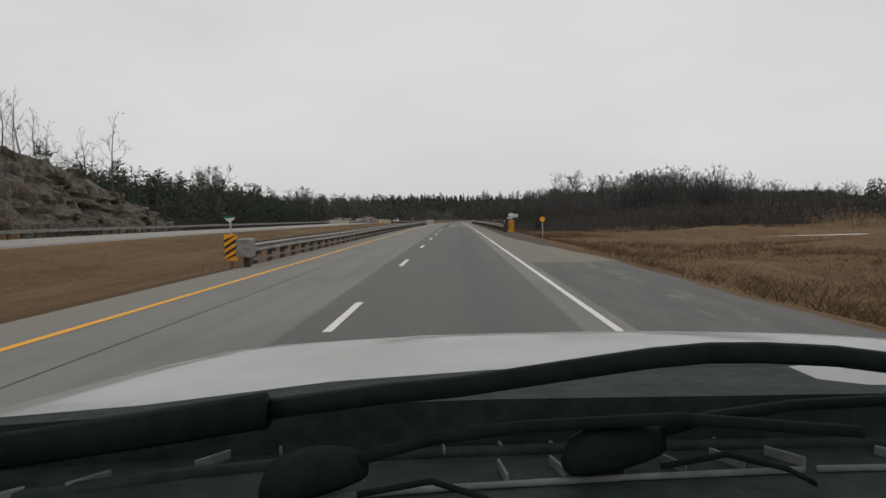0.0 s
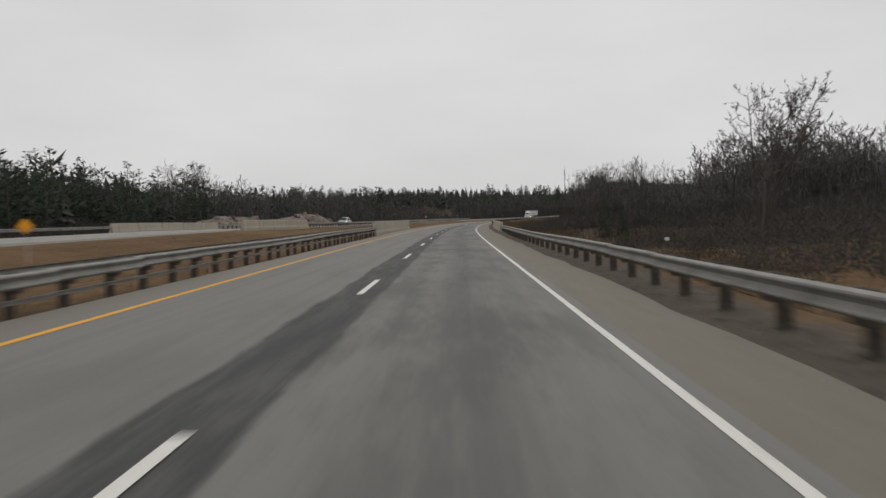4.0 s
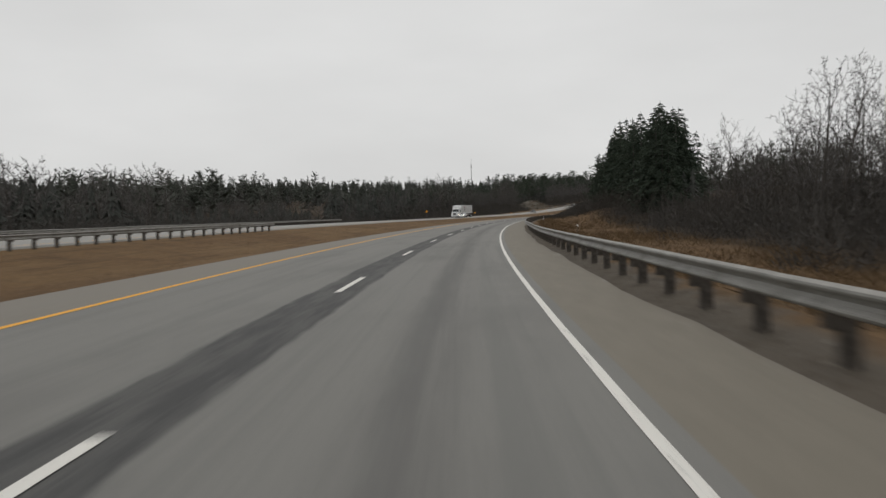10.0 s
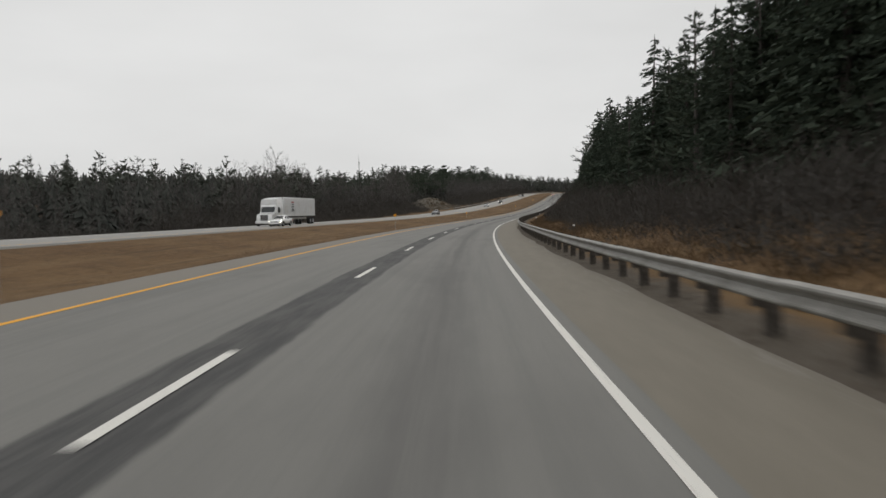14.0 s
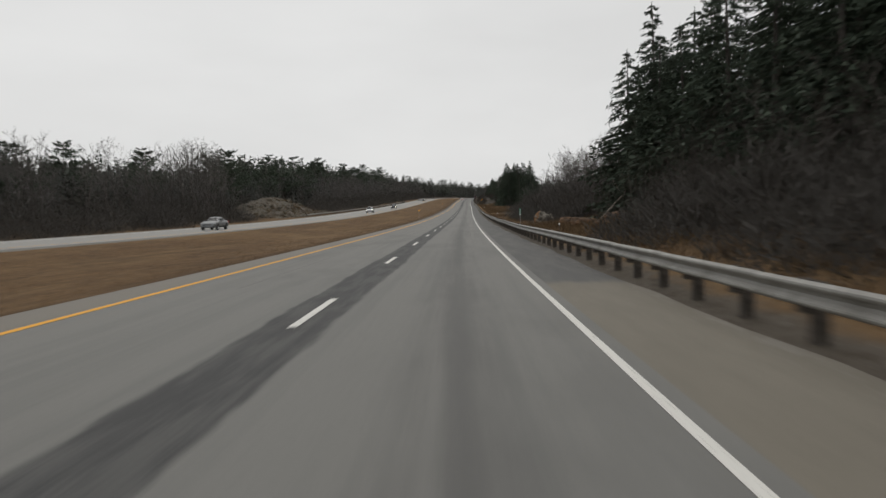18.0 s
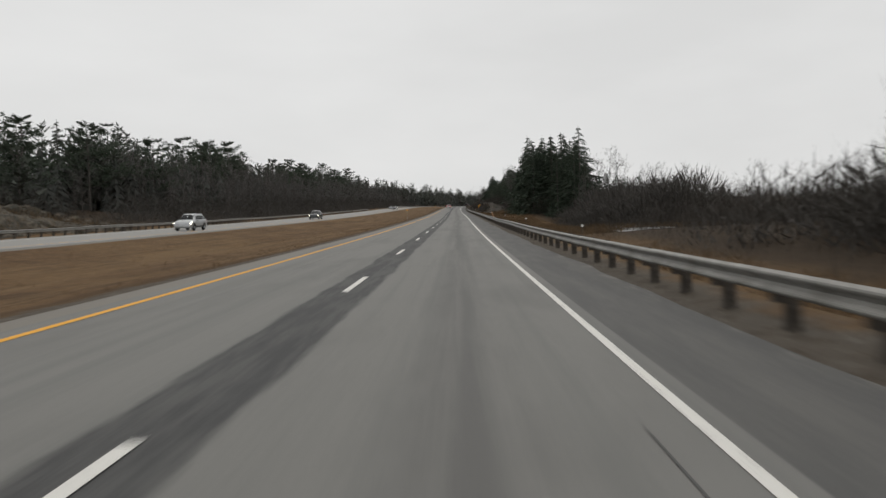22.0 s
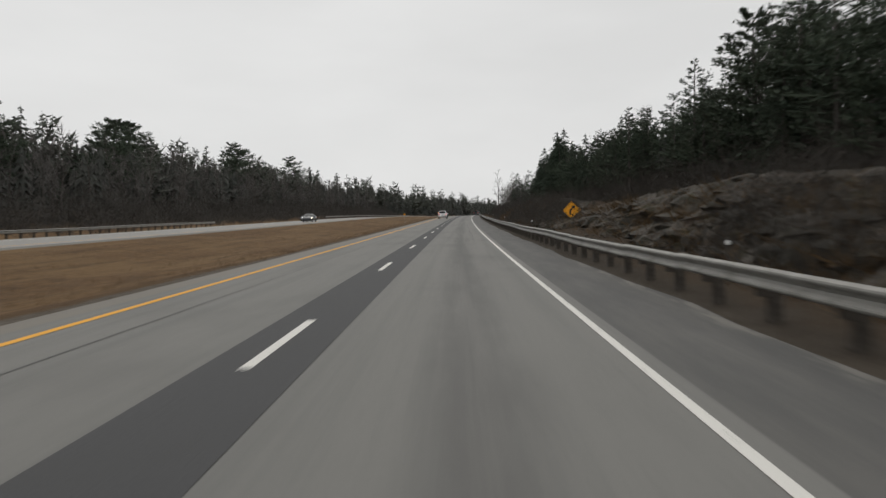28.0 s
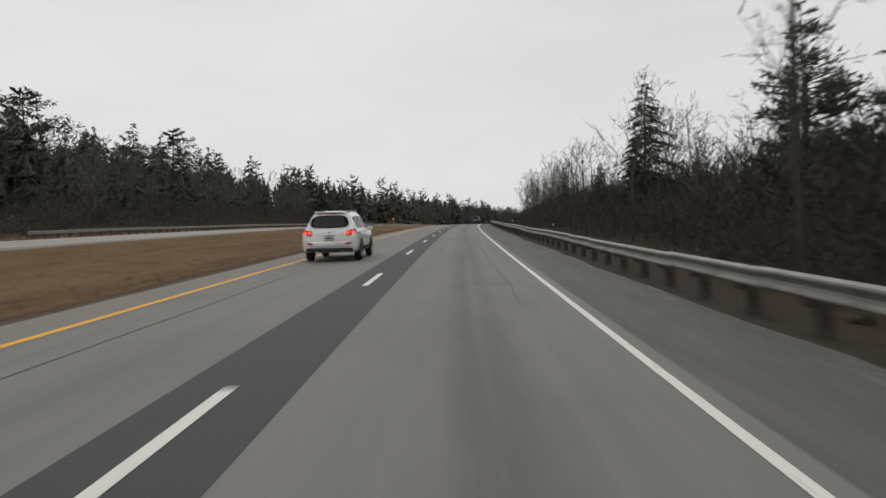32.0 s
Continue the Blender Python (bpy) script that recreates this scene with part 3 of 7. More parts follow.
def conifer(seed, h, w, fine, pine=False, clear=0.08):
    """Trunk and crown (verts, triangles) of a spruce or pine of height h and half-width w; fine: sprigs on each bough."""
    rng = np.random.default_rng(seed)
    bend = rng.normal(size=2) * 0.012 * h
    stem = [(bend[0] * t * t, bend[1] * t * t, h * t) for t in (0, 0.3, 0.6, 0.85, 1.0)]
    trunk = tube(stem, [0.015 * h, 0.012 * h, 0.008 * h, 0.004 * h, 0.001 * h], 6 if fine > 8 else 4)
    V, F = [], []
    levels = int((h * (1.5 if pine else 2.3)) * (1.0 if fine > 8 else 0.55)) + 4
    lop = rng.random() * 6.28
    for k in range(levels):
        t = clear + (1 - clear) * (k + rng.random() * 0.8) / levels
        z = h * min(t, 0.99)
        cx, cy = bend * t * t
        if pine:
            reach = w * (0.5 + 0.5 * math.sin(3.0 * t + 0.4)) * (1.03 - t) ** 0.42 * rng.uniform(0.45, 1.2)
            n = rng.integers(4, 7)
        else:
            reach = w * (1.01 - t) ** 0.8 * rng.uniform(0.68, 1.12)
            n = rng.integers(7, 9) if fine > 8 else rng.integers(6, 8)
        a0 = rng.random() * 6.28
        for b in range(n):
            a = a0 + 6.283 * b / n + rng.normal() * 0.25
            r = reach * rng.uniform(0.6, 1.12) * (1 + 0.18 * math.cos(a - lop)) + 0.1
            droop = (0.22 if pine else -0.3) * r + rng.normal() * 0.08 * r
            zj = z
            z = min(zj + rng.normal() * 0.022 * h, 0.985 * h)
            root, tip = np.array((cx, cy, z)), np.array((cx + math.cos(a) * r, cy + math.sin(a) * r, z + droop))
            side = np.array((-math.sin(a), math.cos(a), 0))
            wd, quad = r * (0.2 if fine <= 8 else 0.13), r * (0.2 if fine <= 8 else 0.03)
            midp = root * 0.45 + tip * 0.55 + np.array((0, 0, 0.07 * r if not pine else -0.05 * r))
            q = len(V)
            V += [tuple(root), tuple(midp + side * quad), tuple(tip), tuple(midp - side * quad)]
            F += [(q, q + 1, q + 2), (q, q + 2, q + 3)]
            z = zj
            U = rng.uniform(0.15, 1.0, fine) ** (0.55 if pine else 0.8)
            R = rng.normal(size=(fine, 7))
            ln = (r * (0.055 if fine > 20 else 0.1) + (0.06 if fine > 20 else 0.08)) * np.abs(1 + 0.45 * R[:, 0]) * (1.0 if fine > 8 else 2.3)
            ang = a + np.where(R[:, 1] > 0, 1, -1) * (0.5 + 0.45 * np.abs(R[:, 2]))
            up = (0.5 + 0.4 * R[:, 3]) if pine else (-0.32 + 0.3 * R[:, 3])
            base = root + (tip - root) * U[:, None] + side * (R[:, 4] * wd * 0.7)[:, None] + np.array((0, 0, 1.0)) * (0.06 * r * R[:, 5])[:, None]
            out = np.stack([np.cos(ang), np.sin(ang), up], -1)
            e = base + out * ln[:, None]
            s2 = np.cross(out, rng.normal(size=(fine, 3)))
            s2 = s2 / (np.linalg.norm(s2, axis=1)[:, None] + 1e-6) * (ln * (0.28 if fine > 20 else 0.32))[:, None]
            for p0, p1, p2 in zip(base - s2, base + s2, e):
                q = len(V)
                V += [tuple(p0), tuple(p1), tuple(p2)]
                F.append((q, q + 1, q + 2))
    q = len(V)
    V += [(bend[0] - 0.08, bend[1], h * 0.93), (bend[0] + 0.08, bend[1], h * 0.93), (bend[0], bend[1], h * 1.02)]
    F.append((q, q + 1, q + 2))
    return trunk, (V, F)


def white_pine(seed, h=10.0, w=3.4):
    """Trunk and crown of an old pine: a few flat, wide, uneven plates of needles with gaps between them."""
    rng = np.random.default_rng(seed)
    bend = rng.normal(size=2) * 0.015 * h
    stem = [(bend[0] * t * t, bend[1] * t * t, h * t) for t in (0, 0.3, 0.6, 0.85, 1.0)]
    trunk = tube(stem, [0.017 * h, 0.014 * h, 0.009 * h, 0.005 * h, 0.001 * h], 6)
    TV, TF = list(trunk[0]), list(trunk[1])
    V, F = [], []
    lop = rng.random() * 6.28
    for k in range(13):
        t = 0.3 + 0.69 * (k + rng.uniform(-0.3, 0.3)) / 12.5
        for b in range(rng.integers(3, 6)):
            a = rng.random() * 6.28
            r = w * (0.08 + 0.98 * min(1.0, (1.0 - t) / 0.5) ** 0.75) * rng.uniform(0.5, 1.1) * (1 + 0.28 * math.cos(a - lop)) + 0.12
            root = np.array((bend[0] * t * t, bend[1] * t * t, h * t))
            way = np.array((math.cos(a), math.sin(a), rng.uniform(0.1, 0.4) + 0.6 * max(0.0, t - 0.75)))
            tip = root + way * r
            v, f = tube([root, root + way * r * 0.5, tip], [0.012 * r + 0.02, 0.008 * r + 0.012, 0.01], 3)
            o = len(TV)
            TV += v
            TF += [(i + o, j + o, m + o) for i, j, m in f]
            side = np.array((-math.sin(a), math.cos(a), 0))
            n = int(34 + 22 * r)
            U = 0.35 + 0.7 * rng.random(n) ** 0.8
            base = root + way * (r * U)[:, None] + side * (rng.normal(size=n) * 0.2 * r)[:, None] + np.array((0, 0, 1.0)) * (rng.normal(size=n) * 0.06 * r + 0.03 * r)[:, None]
            out = np.stack([math.cos(a) * 0.5 + rng.normal(size=n) * 0.6, math.sin(a) * 0.5 + rng.normal(size=n) * 0.6, rng.uniform(0.1, 0.9, n)], -1)
            e = base + out * rng.uniform(0.12, 0.32, n)[:, None]
            s2 = np.cross(out, rng.normal(size=(n, 3)))
            s2 = s2 / (np.linalg.norm(s2, axis=1)[:, None] + 1e-6) * 0.075
            q = len(V)
            V += [tuple(p) for trio in zip(base - s2, base + s2, e) for p in trio]
            F += [(q + 3 * i, q + 3 * i + 1, q + 3 * i + 2) for i in range(n)]
    return (TV, TF), (V, F)


def filler(seed, h=10.0, w=2.9):
    """A ragged, closed conifer for the depth of the woods: a few torn skirts one above the other."""
    rng = np.random.default_rng(seed)
    V, F = [], []
    for k in range(8):
        z0, r = h * (0.02 + 0.115 * k), w * (1.05 - 0.12 * k) * rng.uniform(0.8, 1.15)
        top = len(V)
        V.append((rng.normal() * 0.15, rng.normal() * 0.15, z0 + h * rng.uniform(0.15, 0.2)))
        for i in range(14):
            a = 2 * math.pi * i / 14 + rng.normal() * 0.13
            q = r * (rng.uniform(0.8, 1.2) if i % 2 else rng.uniform(0.35, 0.7))
            V.append((q * math.cos(a), q * math.sin(a), z0 + (rng.uniform(-0.07, 0.03) if i % 2 else rng.uniform(0.02, 0.1)) * h))
        F += [(top, top + 1 + i, top + 1 + (i + 1) % 14) for i in range(14)]
    return V, F, [1] * len(F)


def bare_tree(seed, h, spread, counts, thick=0.014, forks=1, low=0.3, far=False):
    """Trunk with limbs, and the haze of twigs, of a leafless tree. counts: limbs, branches on each, twigs on each of those, and so on."""
    rng = np.random.default_rng(seed)
    TV, TF, V, F = [], [], [], []

    def add(points, radii, sides):
        v, f = tube(points, radii, sides)
        o = len(TV)
        TV.extend(v)
        TF.extend([(a + o, b + o, c + o) for a, b, c in f])

    def grow(p, way, length, deep):
        """A branch from p, with its own branches."""
        sag = rng.normal(size=3) * 0.16
        mid = p + (way + sag) * length * 0.5
        tip = mid + (way - sag * 0.5 + np.array((0, 0, 0.22))) * length * 0.5
        if deep == 0 and not far:
            r = 0.0045 * length + 0.012
            add([p, mid, tip], [r * 1.9, r, 0.006], 3)
        else:
            w = thick * (1.5 if deep == 1 else 1.0)
            if deep == len(counts) - 1:
                sliver(V, F, p, tip, w * 1.1, rng)
            else:
                sliver(V, F, p, mid + (tip - mid) * 0.15, w * 1.2, rng)
                sliver(V, F, mid, tip, w, rng)
        if deep + 1 < len(counts):
            for k in range(counts[deep + 1]):
                u = rng.uniform(0.25, 1.0)
                q = p + (mid - p) * 2 * u if u < 0.5 else mid + (tip - mid) * (2 * u - 1)
                d = way * 0.7 + rng.normal(size=3) * 0.62 + np.array((0, 0, 0.22))
                grow(q, d / np.linalg.norm(d), length * rng.uniform(0.38, 0.62) * (1.15 - 0.35 * u), deep + 1)

    for k in range(forks):
        lean = rng.normal(size=2) * (0.05 if forks == 1 else 0.24) * h
        hh = h * rng.uniform(0.86, 1.0)
        wob = rng.normal(size=(2, 2)) * 0.018 * h
        top = np.array((lean[0], lean[1], hh))
        bow = np.array((0, 0, 0.12 * hh)) if forks > 1 else 0
        stem = np.array([(0, 0, 0.0), top * 0.35 + np.array((*wob[0], 0)) + bow, top * 0.7 + np.array((*wob[1], 0)), top])
        r0 = (0.0125 if forks == 1 else 0.02) * h / forks ** 0.4
        add(stem, [r0, r0 * 0.72, r0 * 0.4, 0.012], 5)
        for i in range(counts[0]):
            t = low + (1 - low) * (i + rng.random()) / counts[0]
            base = np.array([np.interp(t, (0, 0.35, 0.7, 1), stem[:, c]) for c in range(3)])
            a = i * 2.4 + rng.normal() * 0.4
            d = np.array((math.cos(a), math.sin(a), rng.uniform(0.55, 1.15) + 0.5 * t))
            grow(base, d / np.linalg.norm(d), spread * (1.12 - t) ** 0.55 * rng.uniform(0.6, 1.05) + 0.25, 0)
    return (TV, TF), (V, F)


def shrub(seed, h, stems, twigs=6, thin=0.0018, wild=0.6):
    """Bent stems from one root, each with bent twigs."""
    rng = np.random.default_rng(seed)
    V, F = [], []

    def bent(p, way, length, w, kink):
        mid = p + way * length * 0.5
        tip = mid + (way + rng.normal(size=3) * kink) * length * 0.5
        sliver(V, F, p, mid + (tip - mid) * 0.1, w, rng)
        sliver(V, F, mid, tip, w * 0.8, rng)
        return mid, tip

    for k in range(stems):
        a, lean = rng.random() * 6.283, rng.uniform(0.05, 0.5)
        b = np.array((rng.normal() * 0.25, rng.normal() * 0.25, 0)) * h
        ln = h * rng.uniform(0.5, 1)
        mid, tip = bent(b, np.array((math.cos(a) * lean, math.sin(a) * lean, 1)), ln, thin * 3, 0.3)
        for j in range(twigs):
            u = rng.uniform(0.25, 1)
            p = b + (mid - b) * 2 * u if u < 0.5 else mid + (tip - mid) * (2 * u - 1)
            way = np.array((rng.normal() * wild, rng.normal() * wild, rng.uniform(0.1, 1)))
            bent(p, way, h * rng.uniform(0.1, 0.28) * (1.2 - 0.5 * u), thin * 2.0, 0.5)
    return V, F


def mound(seed, n=210):
    """A dense dark dome of upright twigs, 1 m high."""
    rng = np.random.default_rng(seed)
    V, F = [], []
    for k in range(n):
        a, r = rng.random() * 6.283, 0.62 * math.sqrt(rng.random())
        top = 0.95 * (1 - (r / 0.72) ** 2) * rng.uniform(0.85, 1.1)
        z = top * rng.uniform(0.0, 0.85) if k % 3 else top * 0.8
        p = np.array((r * math.cos(a), r * math.sin(a), z))
        way = np.array((math.cos(a) * 0.3 + rng.normal() * 0.35, math.sin(a) * 0.3 + rng.normal() * 0.35, rng.uniform(0.3, 1.0)))
        sliver(V, F, p, p + way * rng.uniform(0.1, 0.3), 0.0135 if k % 3 else 0.005, rng)
    return V, F, [0] * n


def scatter(name, kinds, spots, mats, label, category):
    """Joins many small plants into one object. kinds: [(verts, faces, slots)]; spots: (kind, place, turn, size)."""
    VV, FF, II = [], [], []
    off = 0
    packed = [(np.asarray(v, np.float32), np.asarray(f, np.int32), np.asarray(i, np.int32)) for v, f, i in kinds]
    for k, p, a, z in spots:
        v, f, i = packed[k]
        c, sn = math.cos(a) * z, math.sin(a) * z
        w = np.empty_like(v)
        w[:, 0] = v[:, 0] * c - v[:, 1] * sn + p[0]
        w[:, 1] = v[:, 0] * sn + v[:, 1] * c + p[1]
        w[:, 2] = v[:, 2] * z + p[2]
        VV.append(w)
        FF.append(f + off)
        II.append(i)
        off += len(v)
    ob = new(name, mesh(name, np.concatenate(VV), np.concatenate(FF), mats, index=np.concatenate(II)))
    return tagged(ob, label, category, kind="stuff")


def both(trunk, crown):
    o = len(trunk[0])
    return list(trunk[0]) + list(crown[0]), list(trunk[1]) + [(a + o, b + o, c + o) for a, b, c in crown[1]], [0] * len(trunk[1]) + [1] * len(crown[1])


def single(kind, trunk, crown, bark, leaf):
    return (kind, mesh("trunk", trunk[0], trunk[1], bark, smooth=True), mesh("crown", crown[0], crown[1], leaf))


def plant(model, s, d, size, turn, label, category, group="", sink=0.15):
    kind, tm, cm = model
    p = on_ground(s, d)
    t = thing(kind, pose(p.x, p.y, p.z - sink, 0, 0, turn) @ Matrix.Diagonal((size, size, size, 1)), label, category, group)
    part("trunk", tm, None, t)
    part("crown", cm, None, t)
    return t


rnd = random.Random(5)
FAR_SPRUCE = [both(*conifer(10 + i, 10, 2.5 + 0.35 * (i % 3), 3, clear=0.03)) for i in range(4)]
FAR_PINE = [both(*conifer(20 + i, 10, 3.0 + 0.4 * (i % 3), 3, pine=True, clear=0.14)) for i in range(5)]
FAR_BARE = [both(*bare_tree(30 + i, 10, 4.3, (9, 4, 4), 0.034, low=0.12, far=True)) for i in range(6)]
FILL = [filler(700 + i, 10, 2.4 + 0.5 * (i % 3)) for i in range(6)]
THICKET = [(*shrub(80 + i, 1.0, 8, 9, 0.0015, 0.6), [0] * 160) for i in range(6)]
SHRUBS = [(*shrub(60 + i, 1.0, 7, 4, 0.002), [0] * 70) for i in range(6)]


def woods(name, kinds, mats, label, category, areas, seed, small=0.7):
    """areas: (s0, s1, d0, d1, how many, height, height towards the back)."""
    r = random.Random(seed)
    spots = []
    for s0, s1, d0, d1, n, h0, h1 in areas:
        for k in range(n):
            u = r.random() ** 0.8
            s_, d_ = r.uniform(s0, s1), d0 + (d1 - d0) * u
            p = on_ground(s_, d_)
            z = (h0 + (h1 - h0) * u) * r.uniform(small, 1.12) / 10.0
            spots.append((r.randrange(len(kinds)), (p.x, p.y, p.z - 0.2), r.random() * 6.28, z))
    return scatter(name, kinds, spots, mats, label, category)


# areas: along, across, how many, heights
woods("pine_woods", FAR_PINE + FAR_SPRUCE[:2], [M_BARK, M_HAZED_PINE], "distant green pine woods, paled by haze in their colour, behind the bare trees", "woods", [
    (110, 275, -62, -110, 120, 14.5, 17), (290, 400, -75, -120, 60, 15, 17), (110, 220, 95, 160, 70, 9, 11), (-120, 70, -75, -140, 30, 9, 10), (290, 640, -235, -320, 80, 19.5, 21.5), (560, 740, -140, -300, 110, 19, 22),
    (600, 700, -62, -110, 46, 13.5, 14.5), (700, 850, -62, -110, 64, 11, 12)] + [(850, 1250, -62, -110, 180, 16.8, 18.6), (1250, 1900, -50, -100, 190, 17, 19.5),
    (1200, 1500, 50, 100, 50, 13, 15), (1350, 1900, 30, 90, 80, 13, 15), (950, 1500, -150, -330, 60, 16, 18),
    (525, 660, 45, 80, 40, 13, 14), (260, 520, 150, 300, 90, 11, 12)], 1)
MID_PINE = [both(*conifer(25 + i, 10, 3.0 + 0.4 * (i % 3), 9, pine=True, clear=0.1)) for i in range(4)]
woods("pine_edge", MID_PINE, [M_BARK, M_PINE], "dark pines along the edge of the far woods", "woods", [(106, 280, -50, -62, 110, 10, 13)], 11)
woods("spruce_woods", FAR_SPRUCE, [M_BARK, M_NEEDLE], "dark spruce woods closing the view", "woods", [
    (120, 260, -62, -100, 50, 12, 12), (620, 860, -66, -105, 30, 14, 15), (860, 1250, -66, -105, 60, 17, 18.5), (482, 655, 28, 40, 80, 13, 13), (890, 1030, 24, 50, 70, 8, 8),
    (858, 895, 24, 28.5, 36, 11, 12.5), (1500, 2050, -60, 60, 90, 15, 16)], 2)
woods("bare_woods", FAR_BARE, [M_BARK, M_TWIG], "grey-brown leafless broadleaf woods", "woods", [
    (104, 275, -48, -75, 80, 7.5, 10), (275, 460, -52, -120, 220, 11.5, 15), (460, 570, -52, -120, 130, 7, 10), (380, 660, -130, -245, 260, 10, 16), (420, 660, -215, -250, 150, 15.5, 17.5), (560, 760, -48, -85, 240, 8, 11), (760, 850, -62, -90, 80, 7.5, 9.5)
  ] + [(850, 1250, -47, -80, 330, 10, 14.5), (1250, 1700, -45, -80, 90, 10, 13.5), (316, 378, 48, 136, 170, 11, 12), (322, 372, 58, 126, 170, 15.5, 15), (328, 366, 70, 114, 120, 18, 18), (280, 312, 50, 88, 110, 16, 18)] + [(372, 415, 48, 100, 110, 10.5, 11.5), (250, 430, 110, 180, 80, 9, 10),
    (430, 520, 40, 90, 60, 10, 11), (660, 735, 22, 48, 130, 8, 9), (735, 775, 30, 70, 60, 5.5, 6.5), (775, 850, 45, 120, 130, 5, 6)] + [(1045, 1250, 14, 45, 160, 7, 8),
    (-40, 330, 170, 330, 60, 8, 9), (1250, 1500, 18, 60, 60, 7, 8), (880, 945, 17, 40, 60, 6, 7), (255, 330, 34, 60, 90, 9.5, 11), (330, 425, 28, 50, 170, 7.5, 9.5)], 3)
woods("brush", SHRUBS, [M_BRUSH], "tangled brown leafless brush along the wood edges", "brush", [
    (95, 275, -44, -52, 200, 16, 26), (275, 570, -47, -80, 300, 20, 34), (560, 745, -44, -56, 250, 20, 36), (818, 1250, -44, -56, 480, 20, 36), (1250, 1500, -42, -55, 120, 20, 34),
    (60, 200, 55, 170, 300, 10, 22), (200, 262, 9, 30, 300, 28, 38)] + [(255, 430, 15, 40, 560, 16, 36), (430, 626, 11.5, 22, 640, 12, 36), (626, 655, 15.5, 22, 60, 12, 36), (655, 780, 9.5, 22, 620, 12, 34),
    (775, 850, 26, 60, 380, 16, 30), (850, 930, 18, 30, 150, 16, 26), (1035, 1200, 8.0, 17, 950, 10, 32), (915, 1035, 12.5, 20, 300, 10, 24), (-20, 60, 40, 160, 120, 6, 10)], 4, 0.5)

woods("thicket", THICKET, [M_BRUSH], "dense dark thicket of leafless saplings at the wood edge", "thicket", [
    (102, 150, 56, 110, 190, 40, 65), (112, 200, 16, 50, 330, 16, 40), (262, 335, 12, 28, 240, 16, 40), (150, 190, 50, 90, 110, 45, 75), (229, 262, 46, 90, 150, 45, 75), (190, 205, 58, 95, 60, 45, 75), (262, 330, 28, 60, 240, 45, 75), (330, 430, 22, 46, 340, 45, 80)] + [(316, 378, 46, 60, 90, 80, 90), (430, 560, 14, 24, 300, 35, 60), (452, 560, 9.5, 15, 300, 14, 34), (556, 630, 12.5, 21, 290, 40, 75), (630, 655, 16, 21, 50, 40, 75),
    (655, 740, 13.5, 26, 360, 38, 62), (740, 780, 20, 45, 150, 35, 50), (780, 862, 32, 62, 320, 48, 64), (745, 790, 26, 50, 120, 45, 60)] + [(412, 470, 34, 60, 160, 55, 80), (838, 862, 22, 34, 60, 40, 60), (862, 918, 17, 22, 110, 35, 60), (915, 958, 12.5, 19, 140, 22, 42), (958, 1002, 9.8, 19, 160, 22, 42), (1002, 1034, 13.6, 19, 80, 22, 42), (1034, 1200, 11.5, 22, 330, 35, 65)] + [(1034, 1150, 8.8, 13, 300, 20, 38),
    (-60, 150, 150, 200, 70, 50, 60), (95, 275, -45, -52, 90, 25, 45), (275, 560, -50, -80, 180, 40, 60), (560, 745, -45, -58, 240, 45, 75), (815, 1250, -45, -57, 400, 45, 75), (745, 815, -51, -60, 90, 45, 70)], 7, 0.55)
MOUNDS = [mound(900 + i) for i in range(6)]
woods("brush_mass", MOUNDS, [M_MOUND], "dark unbroken mass of leafless brush behind the guard rail", "brush", [
    (108, 200, 11, 26, 170, 16, 30), (108, 200, 26, 60, 190, 34, 60), (200, 262, 24, 70, 130, 40, 65), (258, 335, 10.5, 24, 170, 16, 34), (258, 335, 24, 45, 120, 38, 60), (335, 430, 16, 40, 220, 26, 55),
    (450, 560, 9.2, 16, 260, 14, 36), (540, 628, 12, 18, 130, 24, 50), (575, 622, 8.8, 13, 110, 16, 38), (655, 745, 12.5, 24, 190, 28, 55), (684, 742, 15.5, 26, 150, 50, 76), (677, 722, 9.6, 13.5, 80, 12, 26), (806, 838, 23, 36, 150, 62, 84), (806, 824, 17, 24, 40, 30, 48), (104, 275, -43.5, -52, 150, 18, 40), (275, 560, -45, -62, 330, 22, 50), (430, 660, -120, -210, 200, 45, 70), (560, 742, -42, -54, 230, 24, 56), (820, 1250, -39.5, -52, 560, 20, 56), (745, 780, 22, 45, 60, 30, 45), (876, 930, 16, 24, 90, 28, 50),
    (912, 1034, 12.8, 20, 210, 12, 30), (1025, 1052, 8.8, 14, 140, 14, 32), (1030, 1060, 12, 20, 90, 40, 62), (1034, 1200, 10.5, 22, 260, 22, 50), (60, 110, 90, 130, 50, 36, 56)], 12, 0.6)
